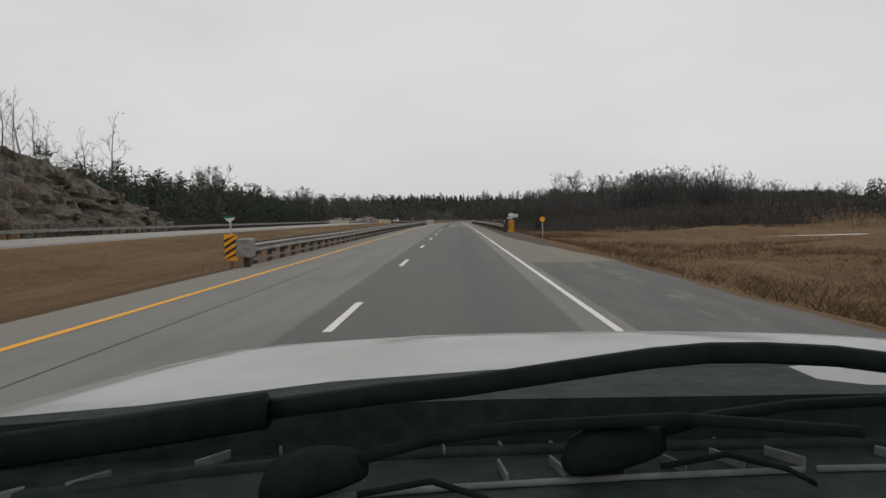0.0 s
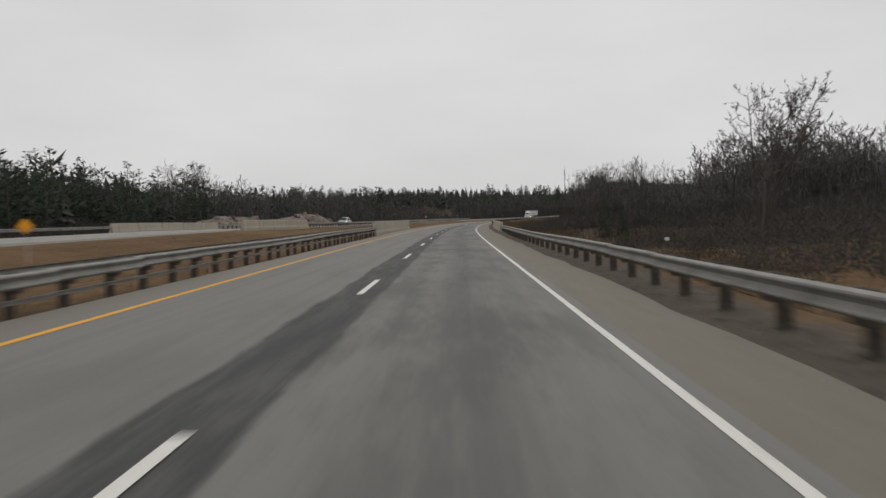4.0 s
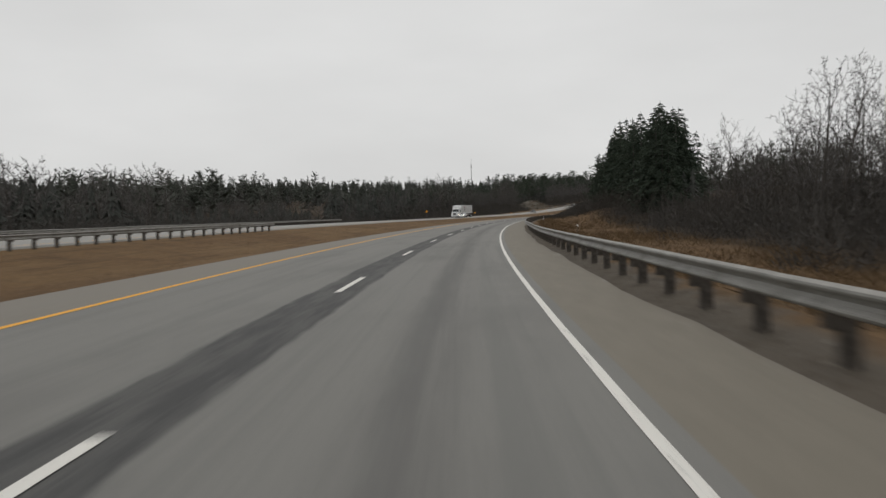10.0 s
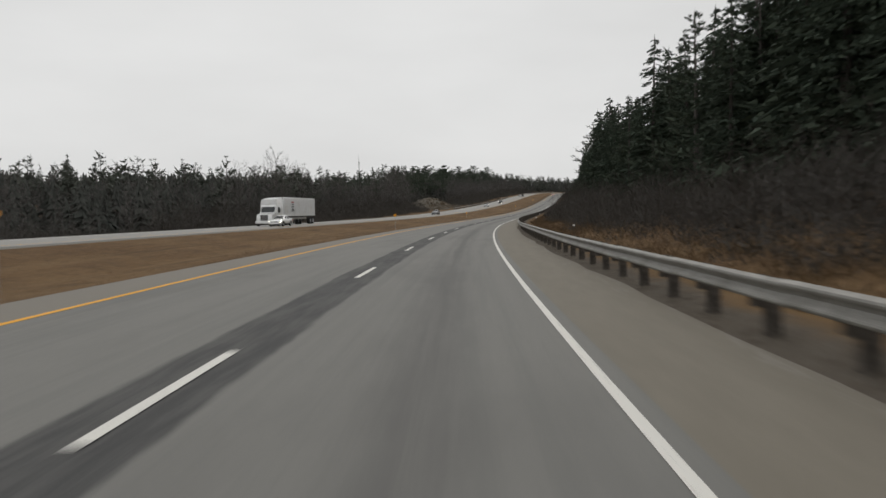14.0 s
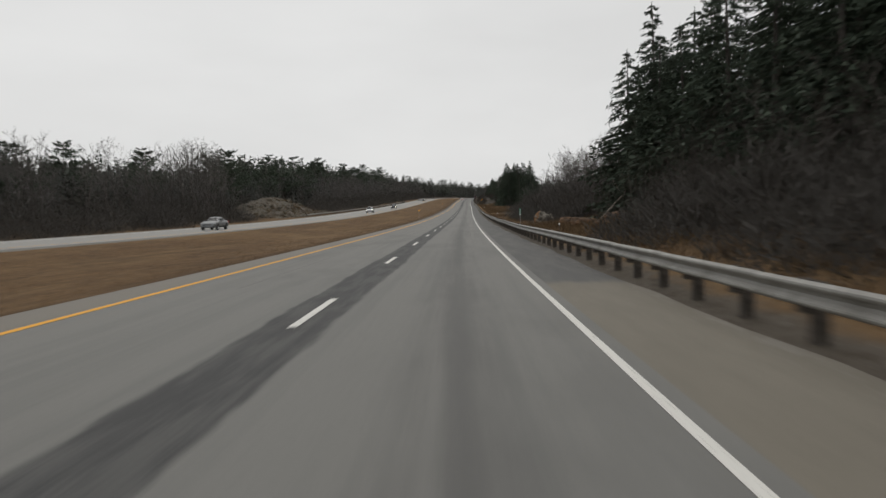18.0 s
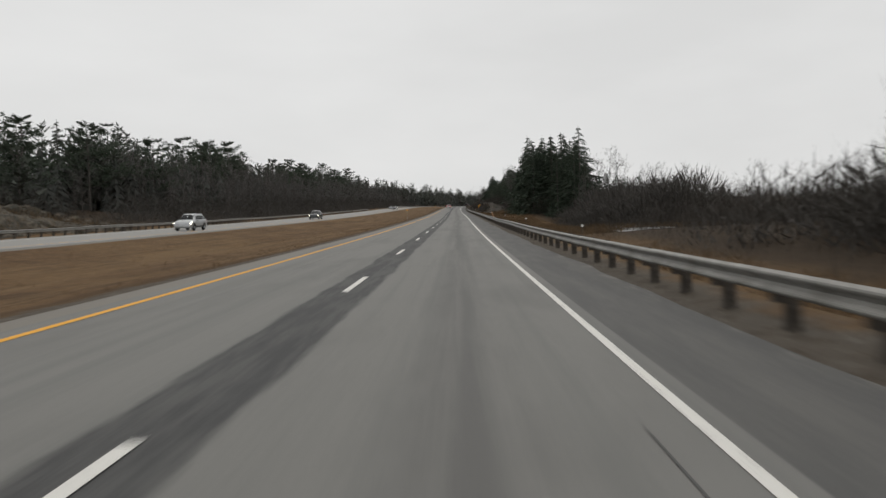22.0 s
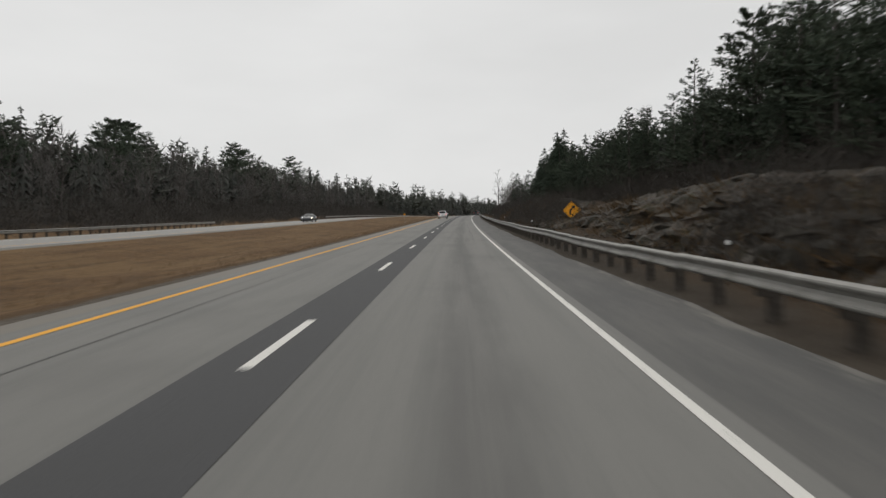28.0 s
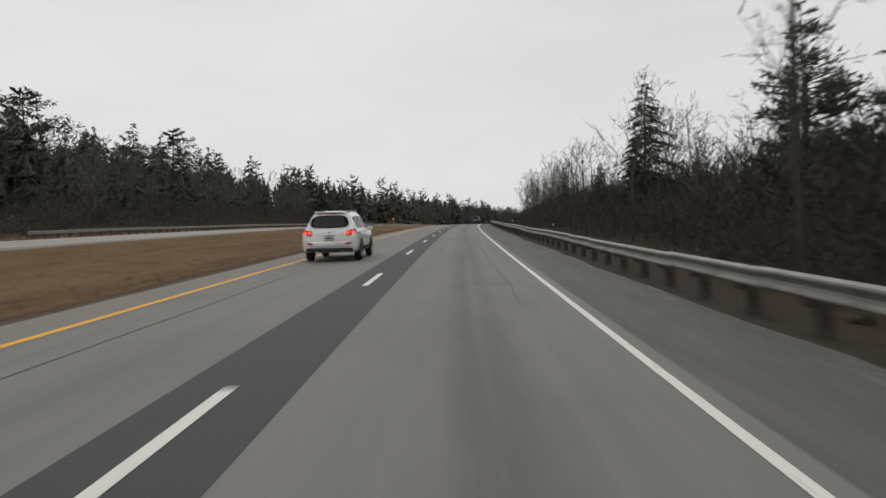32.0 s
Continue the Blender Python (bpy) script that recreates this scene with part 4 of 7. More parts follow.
woods("deep_woods", FILL, [M_BARK, M_DEEP], "dark unbroken depth of conifers inside the woods", "woods", [
    (106, 275, -53, -80, 260, 8, 12), (275, 455, -66, -110, 270, 9.5, 12), (455, 570, -66, -110, 160, 5, 7.5), (560, 760, -62, -85, 260, 8.5, 11), (760, 850, -64, -85, 110, 7.5, 9.5), (850, 1260, -60, -85, 560, 10.5, 13)] + [(1260, 2000, -48, -90, 420, 12, 14.5),
    (290, 640, -225, -300, 200, 15, 19), (476, 656, 27, 36, 260, 12.5, 14.5), (1050, 1700, 130, 340, 500, 9, 11), (450, 1000, -290, -345, 300, 14, 16), (700, 1000, -120, -300, 260, 12, 14)] + [(-100, 300, -130, -300, 260, 11, 13), (438, 470, 26, 31, 50, 6.5, 7.5), (860, 905, 23, 27.5, 70, 7, 8), (905, 960, 20, 40, 90, 4.5, 5), (960, 1036, 19, 38, 170, 6, 7), (1036, 1260, 24, 45, 240, 5, 6.5),
    (1260, 2000, 14, 50, 420, 9, 11)] + [(300, 425, 44, 60, 130, 5, 6), (655, 745, 27, 50, 130, 3.5, 4.5), (-60, 330, 200, 300, 200, 6, 8), (330, 420, 140, 200, 80, 7, 8), (1700, 2050, -48, 60, 260, 14, 15)], 8, 0.65)
# single trees that stand out
SPRUCE = [single("spruce", *conifer(100 + i, 10, 2.8 + 0.4 * (i % 3), 42, clear=0.02), M_BARK, M_NEEDLE) for i in range(5)]
SPRUCE_WIDE = [single("spruce", *conifer(105 + i, 10, 3.9 + 0.35 * (i % 3), 44, clear=0.02), M_BARK, M_NEEDLE) for i in range(4)]
SPRUCE_DEEP = [single("spruce", *conifer(110 + i, 10, 2.8 + 0.4 * (i % 3), 25, clear=0.02), M_BARK, M_NEEDLE) for i in range(3)]
PINE = [single("pine", *conifer(120 + i, 10, 3.1 + 0.4 * (i % 3), 40, pine=True, clear=0.18), M_BARK, M_PINE) for i in range(5)]
WHITE_PINE = [single("pine", *white_pine(260 + i), M_BARK, M_PINE) for i in range(5)]
BARE = [single("bare_tree", *bare_tree(140 + i, 10, 4.4, (12, 4, 4, 2), 0.015, low=0.22), M_BARK, M_TWIG) for i in range(6)]
SLIM = [single("bare_tree", *bare_tree(180 + i, 10, 2.4, (12, 4, 4), 0.013, low=0.35), M_BARK, M_TWIG) for i in range(3)]
VASE = [single("bare_tree", *bare_tree(160 + i, 10, 3.8, (7, 5, 4, 3), 0.022, forks=6, low=0.3), M_BARK, M_TWIG) for i in range(2)]


def row(models, spots, label, category, group, jitter=0.0, seed=9):
    r = random.Random(seed)
    for s_, d_, h_ in spots:
        plant(r.choice(SPRUCE_DEEP if models[0] in (SPRUCE[0], SPRUCE_WIDE[0]) and len(spots) > 20 and d_ > 22 else models), s_ + r.uniform(-jitter, jitter), d_ + r.uniform(-jitter, jitter) * 0.4, h_ / 10.0 * r.uniform(0.93, 1.07), r.uniform(0, 360), label, category, group)


def spread(n, s0, s1, d0, d1, h0, h1, seed):
    r = random.Random(seed)
    return [(r.uniform(s0, s1), r.uniform(d0, d1), r.uniform(h0, h1)) for k in range(n)]


# right side, in the order they are passed
row(SPRUCE[:2], [(125, 16.4, 4.8), (253, 25.5, 6.5), (238, 25.8, 6)], "dark bushy cedar at the edge of the field", "tree", "cedars by the field")
row(VASE, [(203, 33, 16.5)], "tall leafless vase-shaped tree by the field", "tree", "")
row(BARE, [(299, 36, 14), (292, 41, 13), (333, 36, 15), (344, 30, 10.5), (312, 33, 14), (322, 42, 15.5), (304, 45, 14), (352, 34, 11.5), (365, 30, 12.5), (376, 33, 13.5), (390, 31, 13.5),
           (402, 34, 12.5), (338, 44, 13), (286, 35, 10), (410, 29, 10.5)] + spread(30, 290, 338, 25, 40, 11, 14.5, 41) + spread(18, 345, 425, 27, 42, 9, 13, 47), "grey leafless tree above brown brush", "tree", "bare trees past the bridge", 1.5)
row(SPRUCE_WIDE, [(441, 25.6, 17), (444, 29, 16), (442, 27.5, 14.5), (449, 26.5, 16), (455, 25, 15.5), (452, 28, 16), (452, 30.5, 16), (446, 29, 16), (439, 26, 13), (457, 29, 15), (443, 26.5, 16), (451, 23.2, 12), (438, 27, 10), (445, 23.5, 9), (459, 24.1, 15.5), (464, 26, 15.5)],
    "dense dark green spruce beside the road", "tree", "first clump of spruces", 0.5)
row(SPRUCE + PINE[:2], spread(20, 466, 512, 21, 26, 15, 18, 37) + spread(24, 480, 560, 21.5, 27, 13.5, 16, 31) + spread(22, 500, 560, 18, 26, 12, 15, 32) + spread(36, 560, 652, 17, 26, 13, 17, 38) + [(566, 18.5, 16), (572, 20, 16.5), (578, 18, 15.5), (584, 19.5, 16), (570, 23, 17), (580, 23, 17), (590, 18, 15), (562, 18.6, 14.5), (518, 22, 16)],
    "tall dark conifer on the bank above the rail", "tree", "conifers on the bank")
row(SPRUCE_WIDE, [(640, 17.5, 14), (646, 19, 15), (652, 18, 14.5), (634, 17.5, 13), (627, 18, 14), (643, 21, 15), (637, 20.5, 14)], "dense dark spruce at the end of the bank", "tree", "conifers on the bank", 0.4)
row(BARE, [(695, 23.3, 10), (688, 20, 9), (700, 19, 9), (708, 22, 9.5), (716, 20, 9.5), (725, 23, 9.5), (680, 22, 10), (672, 24, 9), (664, 21, 9)] + spread(24, 668, 722, 16, 27, 6, 9, 42) + spread(24, 680, 716, 18, 29, 8.5, 11, 48),
    "grey leafless tree in a thicket", "tree", "bare trees behind the boulder", 1.0)
row(BARE, [(829, 24, 9.5), (822, 22, 8.5), (827, 33.3, 9.5), (836, 41, 9.3), (818, 45, 8), (841, 36, 9), (808, 50, 8)], "slim leafless tree on the marsh edge", "tree", "marsh trees")
row(SPRUCE_WIDE, [(867, 22.6, 17.5), (866, 25, 18), (856, 26.6, 18.5), (861, 24, 13.5), (874, 23, 14), (880, 24.5, 15), (887, 22.5, 14), (872, 27, 17), (894, 23, 14), (902, 22, 12.5), (910, 21.5, 12), (884, 28, 16), (862, 27.5, 16), (859, 26, 16), (864, 24, 17), (853, 26.5, 12), (854, 25, 12.5), (858, 22.5, 12), (870, 20.5, 13), (878, 21, 13), (864, 27, 15), (855, 27, 10)] + spread(18, 866, 893, 18.5, 25, 14, 17.5, 44),
    "dense dark green spruce in a clump", "tree", "second clump of spruces", 0.4)
row(BARE, [(852, 31, 13), (848, 33, 12)] + spread(12, 886, 925, 17.5, 23, 9, 12.5, 45), "grey leafless tree beside the spruces", "tree", "")
row(PINE + WHITE_PINE[:2], [(940, 19, 11.5), (944, 21, 12), (936, 18.5, 10.5), (948, 20, 11), (930, 19, 10), (926, 21, 10.5), (952, 22, 10)], "tall dark pine on top of the rock cut", "tree", "pines over the rock cut")
row(PINE + SPRUCE[:2], spread(32, 915, 965, 17.5, 25, 6.5, 9, 33) + spread(56, 965, 1012, 16.5, 24, 6, 8.5, 46) + [(975, 18.2, 8.2), (1040, 19, 10.5), (1034, 21, 10), (1028, 18.5, 9)], "ragged dark pine on top of the rock cut", "tree", "pines over the rock cut")
row(BARE, spread(14, 915, 1030, 17, 22, 6, 9, 34), "thin leafless tree on the rock cut", "tree", "saplings over the rock cut")
row(SPRUCE, [(1044, 18.5, 10.5), (1041, 21, 11), (1047, 20, 10), (1036, 19, 10.5), (1033, 18, 10), (1030, 20, 10.5), (1026, 18.5, 10), (1038, 17, 9), (1050, 18, 10.5), (1054, 19, 9.5), (1022, 19, 9.5), (1018, 18.5, 9), (1014, 19.5, 9), (1010, 18.5, 8.5), (1024, 22, 10.5), (1034, 22, 10.5)], "dark spruce above the end of the rock cut", "tree", "spruces over the rock cut", 0.6)
row(SPRUCE_WIDE, [(1082, 15.2, 10.6)], "single dark bushy spruce among bare trees", "tree", "spruces past the rock cut")
row(SPRUCE_WIDE, spread(18, 1008, 1042, 16.5, 20, 9, 11, 50), "dark spruce above the end of the rock cut", "tree", "spruces over the rock cut")
row(SPRUCE, [(1092, 17, 8.5), (1098, 15, 6), (1180, 17, 8), (1130, 16, 7)], "single dark spruce among bare trees", "tree", "spruces past the rock cut")
row(PINE, [(1061, 16.5, 10), (1055, 18, 9), (1066, 19, 10)], "dark bushy pine past the rock cut", "tree", "")
row(SLIM[:1], [(1046.5, 9.4, 10.2)], "tall slim leafless tree close behind the guard rail", "tree", "")
row(BARE, [(1058, 15, 8), (1075, 16.5, 8), (1103, 15, 8.5), (1112, 16, 9), (1120, 15.5, 9), (1135, 15, 9), (1150, 15.5, 9), (1165, 15, 9), (1185, 16, 9), (1142, 17, 9), (1200, 15.5, 9.5), (1218, 16, 9.5)] + spread(30, 1070, 1230, 12.5, 20, 6, 9.5, 43),
    "tall leafless tree past the rock cut", "tree", "bare trees past the rock cut", 1.0)
# left side
row(SLIM, [(75, -45, 11.5), (78.4, -45.5, 10.5), (82, -46, 8), (89, -45, 11), (96.5, -45.5, 14), (72, -46, 11), (85, -48, 8), (70, -45, 11.5), (66, -45, 11), (80, -45, 9), (76.5, -47, 11), (73.5, -44.5, 9), (92, -46, 9), (77.3, -44.5, 8), (83.5, -45, 7), (68, -47, 12), (74, -48, 12)],
    "thin leafless tree on top of the rock cut", "tree", "trees on the rock")
row(VASE + BARE[:2], [(198, -67.8, 17.5), (192, -69, 17), (203, -70, 16), (258, -54, 14), (300, -70, 16.5)], "old leafless broad tree rising over the pines", "tree", "old trees over the woods")
row(WHITE_PINE, [(766, -60, 17), (778, -68.9, 16), (758, -78, 16), (953, -74.2, 20.5), (884, -81, 19), (939, -84, 20), (956, -76, 22), (1071, -78, 20), (1091, -88, 21), (1173, -92, 23), (1229, -92, 23), (800, -70, 15),
           (825, -66, 15), (850, -68, 17)] + [(868, -64, 17), (905, -66, 18), (922, -70, 19), (985, -68, 18), (1010, -70, 18), (1040, -66, 17.5), (1055, -72, 19), (1120, -70, 18.5), (1140, -76, 20),
           (640, -66, 12.5), (662, -70, 13), (690, -66, 13), (712, -70, 14), (735, -66, 14)], "tall ragged white pine over the woods", "tree", "pines over the woods", 1.0)
row(BARE, [(740, -56, 15), (746, -60, 16), (752, -57, 14), (736, -62, 15)] + spread(10, 734, 756, -55, -63, 14, 17, 49) + spread(34, 600, 760, -50, -66, 9, 13.5, 35) + spread(40, 860, 1180, -48, -62, 9, 13, 36) + [(625, -58, 16), (632, -60, 15)], "grey leafless tree at the edge of the woods", "tree", "bare trees at the wood edge")


# ---- guard rails ----
def beam_mesh():
    """One 3.81 m panel of W-shaped rail, 2.7 mm steel, folded towards -x (the traffic)."""
    prof = [(-0.005, -0.155), (-0.03, -0.143), (-0.062, -0.125), (-0.07, -0.1), (-0.062, -0.075), (-0.02, -0.04), (0.0, 0.0), (-0.02, 0.04), (-0.062, 0.075), (-0.07, 0.1),
            (-0.062, 0.125), (-0.03, 0.143), (-0.005, 0.155)]
    back = [(x + 0.008, z) for x, z in prof]
    n = len(prof)
    V = [(x, y, z) for y in (-1.97, 1.97) for x, z in prof + back]
    F = []
    for o in range(n - 1):
        F += [(o, o + 1, 2 * n + o + 1, 2 * n + o), (n + o + 1, n + o, 3 * n + o, 3 * n + o + 1)]
    F += [(0, 2 * n, 3 * n, n), (n - 1, 2 * n - 1, 4 * n - 1, 3 * n - 1)]
    return mesh("rail_panel", [(x, y, 0.9 * z + 0.016) for x, y, z in V], F, M_STEEL, smooth=False)


def post_mesh():
    bm = box((0.15, 0.15, 1.0), (0.24, 0, 0.16))
    box((0.155, 0.14, 0.36), (0.088, 0, 0.52), 0, bm)
    bmesh.ops.bevel(bm, geom=[e for e in bm.edges if abs(e.verts[0].co.z - 0.66) < 0.01 and abs(e.verts[1].co.z - 0.66) < 0.01], offset=0.015, segments=1, affect="EDGES")
    me = bpy.data.meshes.new("post")
    bm.to_mesh(me)
    bm.free()
    me.materials.append(M_POST)
    return me


def rub_mesh():
    bm = box((0.05, 3.74, 0.012), (0.0, 0, 0.04))
    box((0.012, 3.74, 0.08), (0.02, 0, 0.0), 0, bm)
    me = bpy.data.meshes.new("rub_rail")
    bm.to_mesh(me)
    bm.free()
    me.materials.append(M_STEEL)
    return me


RAIL, POST, RUB = beam_mesh(), post_mesh(), rub_mesh()


def guard_rail(s0, s1, d, label, side=1, lift=None, d_end=None, height=0.56, double=False):
    """A stretch of steel rail on posts. side 1: the traffic is on its left, -1: on its right. double: a second rail behind the posts, a rub rail below."""
    n = max(1, round((s1 - s0) / 3.81))
    g = thing("guard_rail", road_pose((s0 + s1) / 2, d), label, "guard rail", "highway guard rails")
    inv = g.matrix_basis.inverted()
    for k in range(n):
        s_ = s0 + (k + 0.5) * (s1 - s0) / n
        dd = d if d_end is None else d + (d_end - d) * (s_ - s0) / (s1 - s0)
        up = float(lift(s_)) if lift else 0.0
        flip = pose(0, 0, 0, 0, 0, 0 if side == 1 else 180)
        wob = pose(0, 0, 0, rnd.uniform(-0.06, 0.06), 0, rnd.uniform(-0.06, 0.06))
        part("rail_panel", RAIL, None, g).matrix_basis = inv @ road_pose(s_, dd, up + height + (0.05 * math.exp(-((s_ - 320) / 30) ** 2) + 0.04 * math.exp(-((s_ - 400) / 75) ** 4) if d > 0 else 0) + 0.02 * math.sin(s_ * 0.21 + 2 * math.sin(s_ * 0.047)) + rnd.uniform(-0.002, 0.002)) @ flip @ wob
        if double:
            turn = pose(0, 0, 0, 0, 0, 180 if side == 1 else 0)
            part("rail_panel", RAIL, None, g).matrix_basis = inv @ road_pose(s_, dd + 0.5 * side, up + height + 0.03 + rnd.uniform(-0.004, 0.004)) @ turn @ wob
            part("rub_rail", RUB, None, g, "low channel rail below the beam").matrix_basis = inv @ road_pose(s_, dd + 0.03 * side, up + height - 0.36) @ flip
        for q in (-0.25, 0.25):
            sp = s_ + q * (s1 - s0) / n
            part("post", POST, None, g).matrix_basis = inv @ road_pose(sp, dd, up + height - 0.56) @ flip @ pose(0.02, 0, 0, rnd.uniform(-1.5, 1.5), rnd.uniform(-1.5, 1.5), rnd.uniform(-3, 3))
    return g


guard_rail(59.5, 181, 5.7, "long galvanised steel guard rail on weathered posts before the bridge")
guard_rail(181, 202.6, 5.72, "galvanised steel guard rail leading to the bridge wall", d_end=6.12)
guard_rail(240.3, 263, 6.2, "galvanised steel guard rail running off the bridge wall", d_end=5.75)
for a in [263] + list(range(340, 1240, 100)):
    guard_rail(a, a + (77 if a == 263 else 100), 5.75, "galvanised steel guard rail on weathered posts along the shoulder")
guard_rail(23.5, 120, -5.07, "galvanised steel guard rail along the median side", -1, double=True)
guard_rail(120, 206, -5.07, "galvanised steel guard rail leading to the median bridge wall", -1, d_end=-7.1, double=True)
guard_rail(231, 398, -20.9, "steel guard rail seen from behind along the far carriageway", -1, opp_level)
for a, b in ((-180, -80), (-80, 20), (20, 120), (120, 203), (233, 350), (350, 468), (750, 850), (850, 950), (950, 1010), (1090, 1190), (1190, 1330)):
    guard_rail(a, b, -35.0, "steel guard rail on the outer side of the far carriageway", -1, opp_level)

# grey end head on the median rail
e = thing("rail_end", road_pose(22.6, -5.07), "square grey steel end box of the median guard rail", "guard rail")
part("impact_box", box((0.42, 0.75, 0.6), (0, 0, 0.62), 0.03), M_STEEL, e)
part("stub_post", box((0.2, 0.2, 0.9), (0, 0.1, 0.0), 0.015), M_POST, e)


# ---- concrete walls of the two bridges ----
def parapet(s0, s1, d, height, label, lift=None, piece=5.6, foot=0.24):
    w = thing("bridge_wall", road_pose((s0 + s1) / 2, d), label, "bridge wall", "bridge walls")
    inv = w.matrix_basis.inverted()
    n = max(1, round((s1 - s0) / piece))
    ln = (s1 - s0) / n
    f = foot
    prof = [(-f, -0.35), (-f, 0.1), (-f * 0.72, 0.3), (-0.11, height - 0.05), (-0.08, height), (0.08, height), (0.11, height - 0.05), (f * 0.72, 0.3), (f, 0.1), (f, -0.35)]
    me = bpy.data.meshes.new("wall_block")
    bm = prism(prof, -ln / 2 + 0.008, ln / 2 - 0.008)
    bm.to_mesh(me)
    bm.free()
    me.materials.append(M_CONCRETE)
    for k in range(n):
        s_ = s0 + (k + 0.5) * ln
        up = float(lift(s_)) if lift else 0.0
        part("wall_block", me, None, w).matrix_basis = inv @ road_pose(s_, d, up)


parapet(202.8, 240, 6.3, 0.96, "stained pale concrete bridge wall along the shoulder")
parapet(205, 241, -7.25, 1.28, "tall stained concrete bridge wall along the median")
parapet(203, 231, -20.9, 1.0, "pale concrete bridge wall of the far carriageway", opp_level)
parapet(203, 233, -35.0, 1.0, "pale concrete bridge wall on the far side", opp_level)


# ---- signs and markers ----
M_SIGN_YELLOW = plain("yellow_sign_sheet", (0.88, 0.39, 0.012), (0.8, 0.34, 0.012), 5, 0.5, spec=0.4)
M_SIGN_BLACK = plain("black_sign_ink", (0.02, 0.02, 0.02), (0.03, 0.03, 0.03), 10, 0.5)
M_SIGN_GREEN = plain("green_sign_sheet", (0.02, 0.16, 0.1), (0.025, 0.19, 0.12), 5, 0.5, spec=0.4)
M_SIGN_WHITE = plain("white_sign_sheet", (0.75, 0.76, 0.75), (0.66, 0.67, 0.66), 5, 0.45, spec=0.4)


def plate(outline, thick=0.012, y=0.0):
    return prism(outline, y, y + thick)


def rounded(w, h, r=0.03, n=3):
    pts = []
    for cx, cz, a0 in ((w / 2 - r, h / 2 - r, 0), (-w / 2 + r, h / 2 - r, 90), (-w / 2 + r, -h / 2 + r, 180), (w / 2 - r, -h / 2 + r, 270)):
        pts += [(cx + r * math.cos(radians(a0 + 90 * k / n)), cz + r * math.sin(radians(a0 + 90 * k / n))) for k in range(n + 1)]
    return pts


def turned(pts, deg, dx=0.0, dz=0.0):
    c, s_ = math.cos(radians(deg)), math.sin(radians(deg))
    return [(x * c - z * s_ + dx, x * s_ + z * c + dz) for x, z in pts]


def shifted(ob, z, x=0.0, y=0.0):
    ob.matrix_basis = pose(x, y, z)
    return ob


def sign_thing(name, s_, d_, label, tall, post=0.04, category="road sign", group="", mat=None):
    p = float(level(s_, d_))
    t = thing(name, road_pose(s_, d_, p, turn=0.001), label, category, group)
    part("post", rod((0, 0.05, -0.3), (0, 0.05, tall), post, post, 6), mat or M_POLE, t, smooth=True)
    return t, -p


def hazard_marker(s_, d_, flip, label):
    t, z0 = sign_thing("hazard_marker", s_, d_, label, 1.68, category="road sign", group="striped hazard markers")
    part("panel", plate(rounded(0.46, 0.95, 0.02), 0.012), M_SIGN_YELLOW, t).matrix_basis = pose(0, 0, z0 + 0.55)
    for k in range(4):
        zc = -0.36 + 0.24 * k
        a = [(-0.23, zc - 0.14 * flip - 0.055), (0.23, zc + 0.14 * flip - 0.055), (0.23, zc + 0.14 * flip + 0.055), (-0.23, zc - 0.14 * flip + 0.055)]
        a = [(x, max(-0.47, min(0.47, z))) for x, z in a]
        part("stripe", plate(a, 0.003, -0.004), M_SIGN_BLACK, t, "black slanting stripe").matrix_basis = pose(0, 0, z0 + 0.55)
    part("green_plate", plate([(-0.2, 0.0), (0.2, 0.0), (0.2, 0.07), (-0.2, 0.07)], 0.01), M_SIGN_GREEN, t, "small green plate").matrix_basis = pose(0, 0, z0 + 1.6)
    part("white_plate", plate([(0, -0.16), (0.2, 0.0), (-0.2, 0.0)], 0.01), M_SIGN_WHITE, t, "white triangular plate").matrix_basis = pose(0, 0, z0 + 1.6)


hazard_marker(25.2, -6.4, 1, "yellow and black striped hazard marker by the median rail end")
hazard_marker(59.3, 6.34, -1, "yellow and black striped hazard marker at the rail's start")


def diamond_sign(s_, d_, z, side, label, arrow=False, group="", name="warning_sign"):
    t, z0 = sign_thing(name, s_, d_, label, z + side * 0.3 - float(level(s_, d_)), 0.04 if arrow else 0.013, group=group)
    part("panel", plate(turned(rounded(side, side, 0.04), 45), 0.008), M_SIGN_YELLOW, t).matrix_basis = pose(0, 0, z0 + z)
    if arrow:
        k = side / 0.91
        part("border", plate(turned(rounded(side * 0.93, side * 0.93, 0.035), 45), 0.002, -0.003), M_SIGN_BLACK, t, "thin black border").matrix_basis = pose(0, 0, z0 + z)
        part("inner_panel", plate(turned(rounded(side * 0.89, side * 0.89, 0.03), 45), 0.002, -0.006), M_SIGN_YELLOW, t).matrix_basis = pose(0, 0, z0 + z)
        stem = [(-0.17, -0.33), (-0.05, -0.33), (-0.05, -0.08), (0.0, 0.04), (0.12, 0.15), (0.2, 0.07), (0.24, 0.34), (-0.03, 0.31), (0.05, 0.23), (-0.1, 0.1), (-0.17, -0.06)]
        part("arrow", plate([(x * k, y * k) for x, y in stem], 0.003, -0.010), M_SIGN_BLACK, t, "black arrow bending to one side").matrix_basis = pose(0, 0, z0 + z)


diamond_sign(955.6, 10.1, 1.5, 0.92, "yellow diamond curve warning sign before the rock cut", True)
for s_, z in ((84, 1.0), (144, 1.5), (266, 1.8), (325, 2.0), (415, 1.9), (470, 1.7), (529, 1.4), (596, 1.2), (726, 1.35), (843, 1.5), (1017, 1.3), (1120, 1.3)):
    diamond_sign(s_, -7.0, z, 0.25, "small yellow diamond marker on a thin post in the median", group="median markers", name="median_marker")

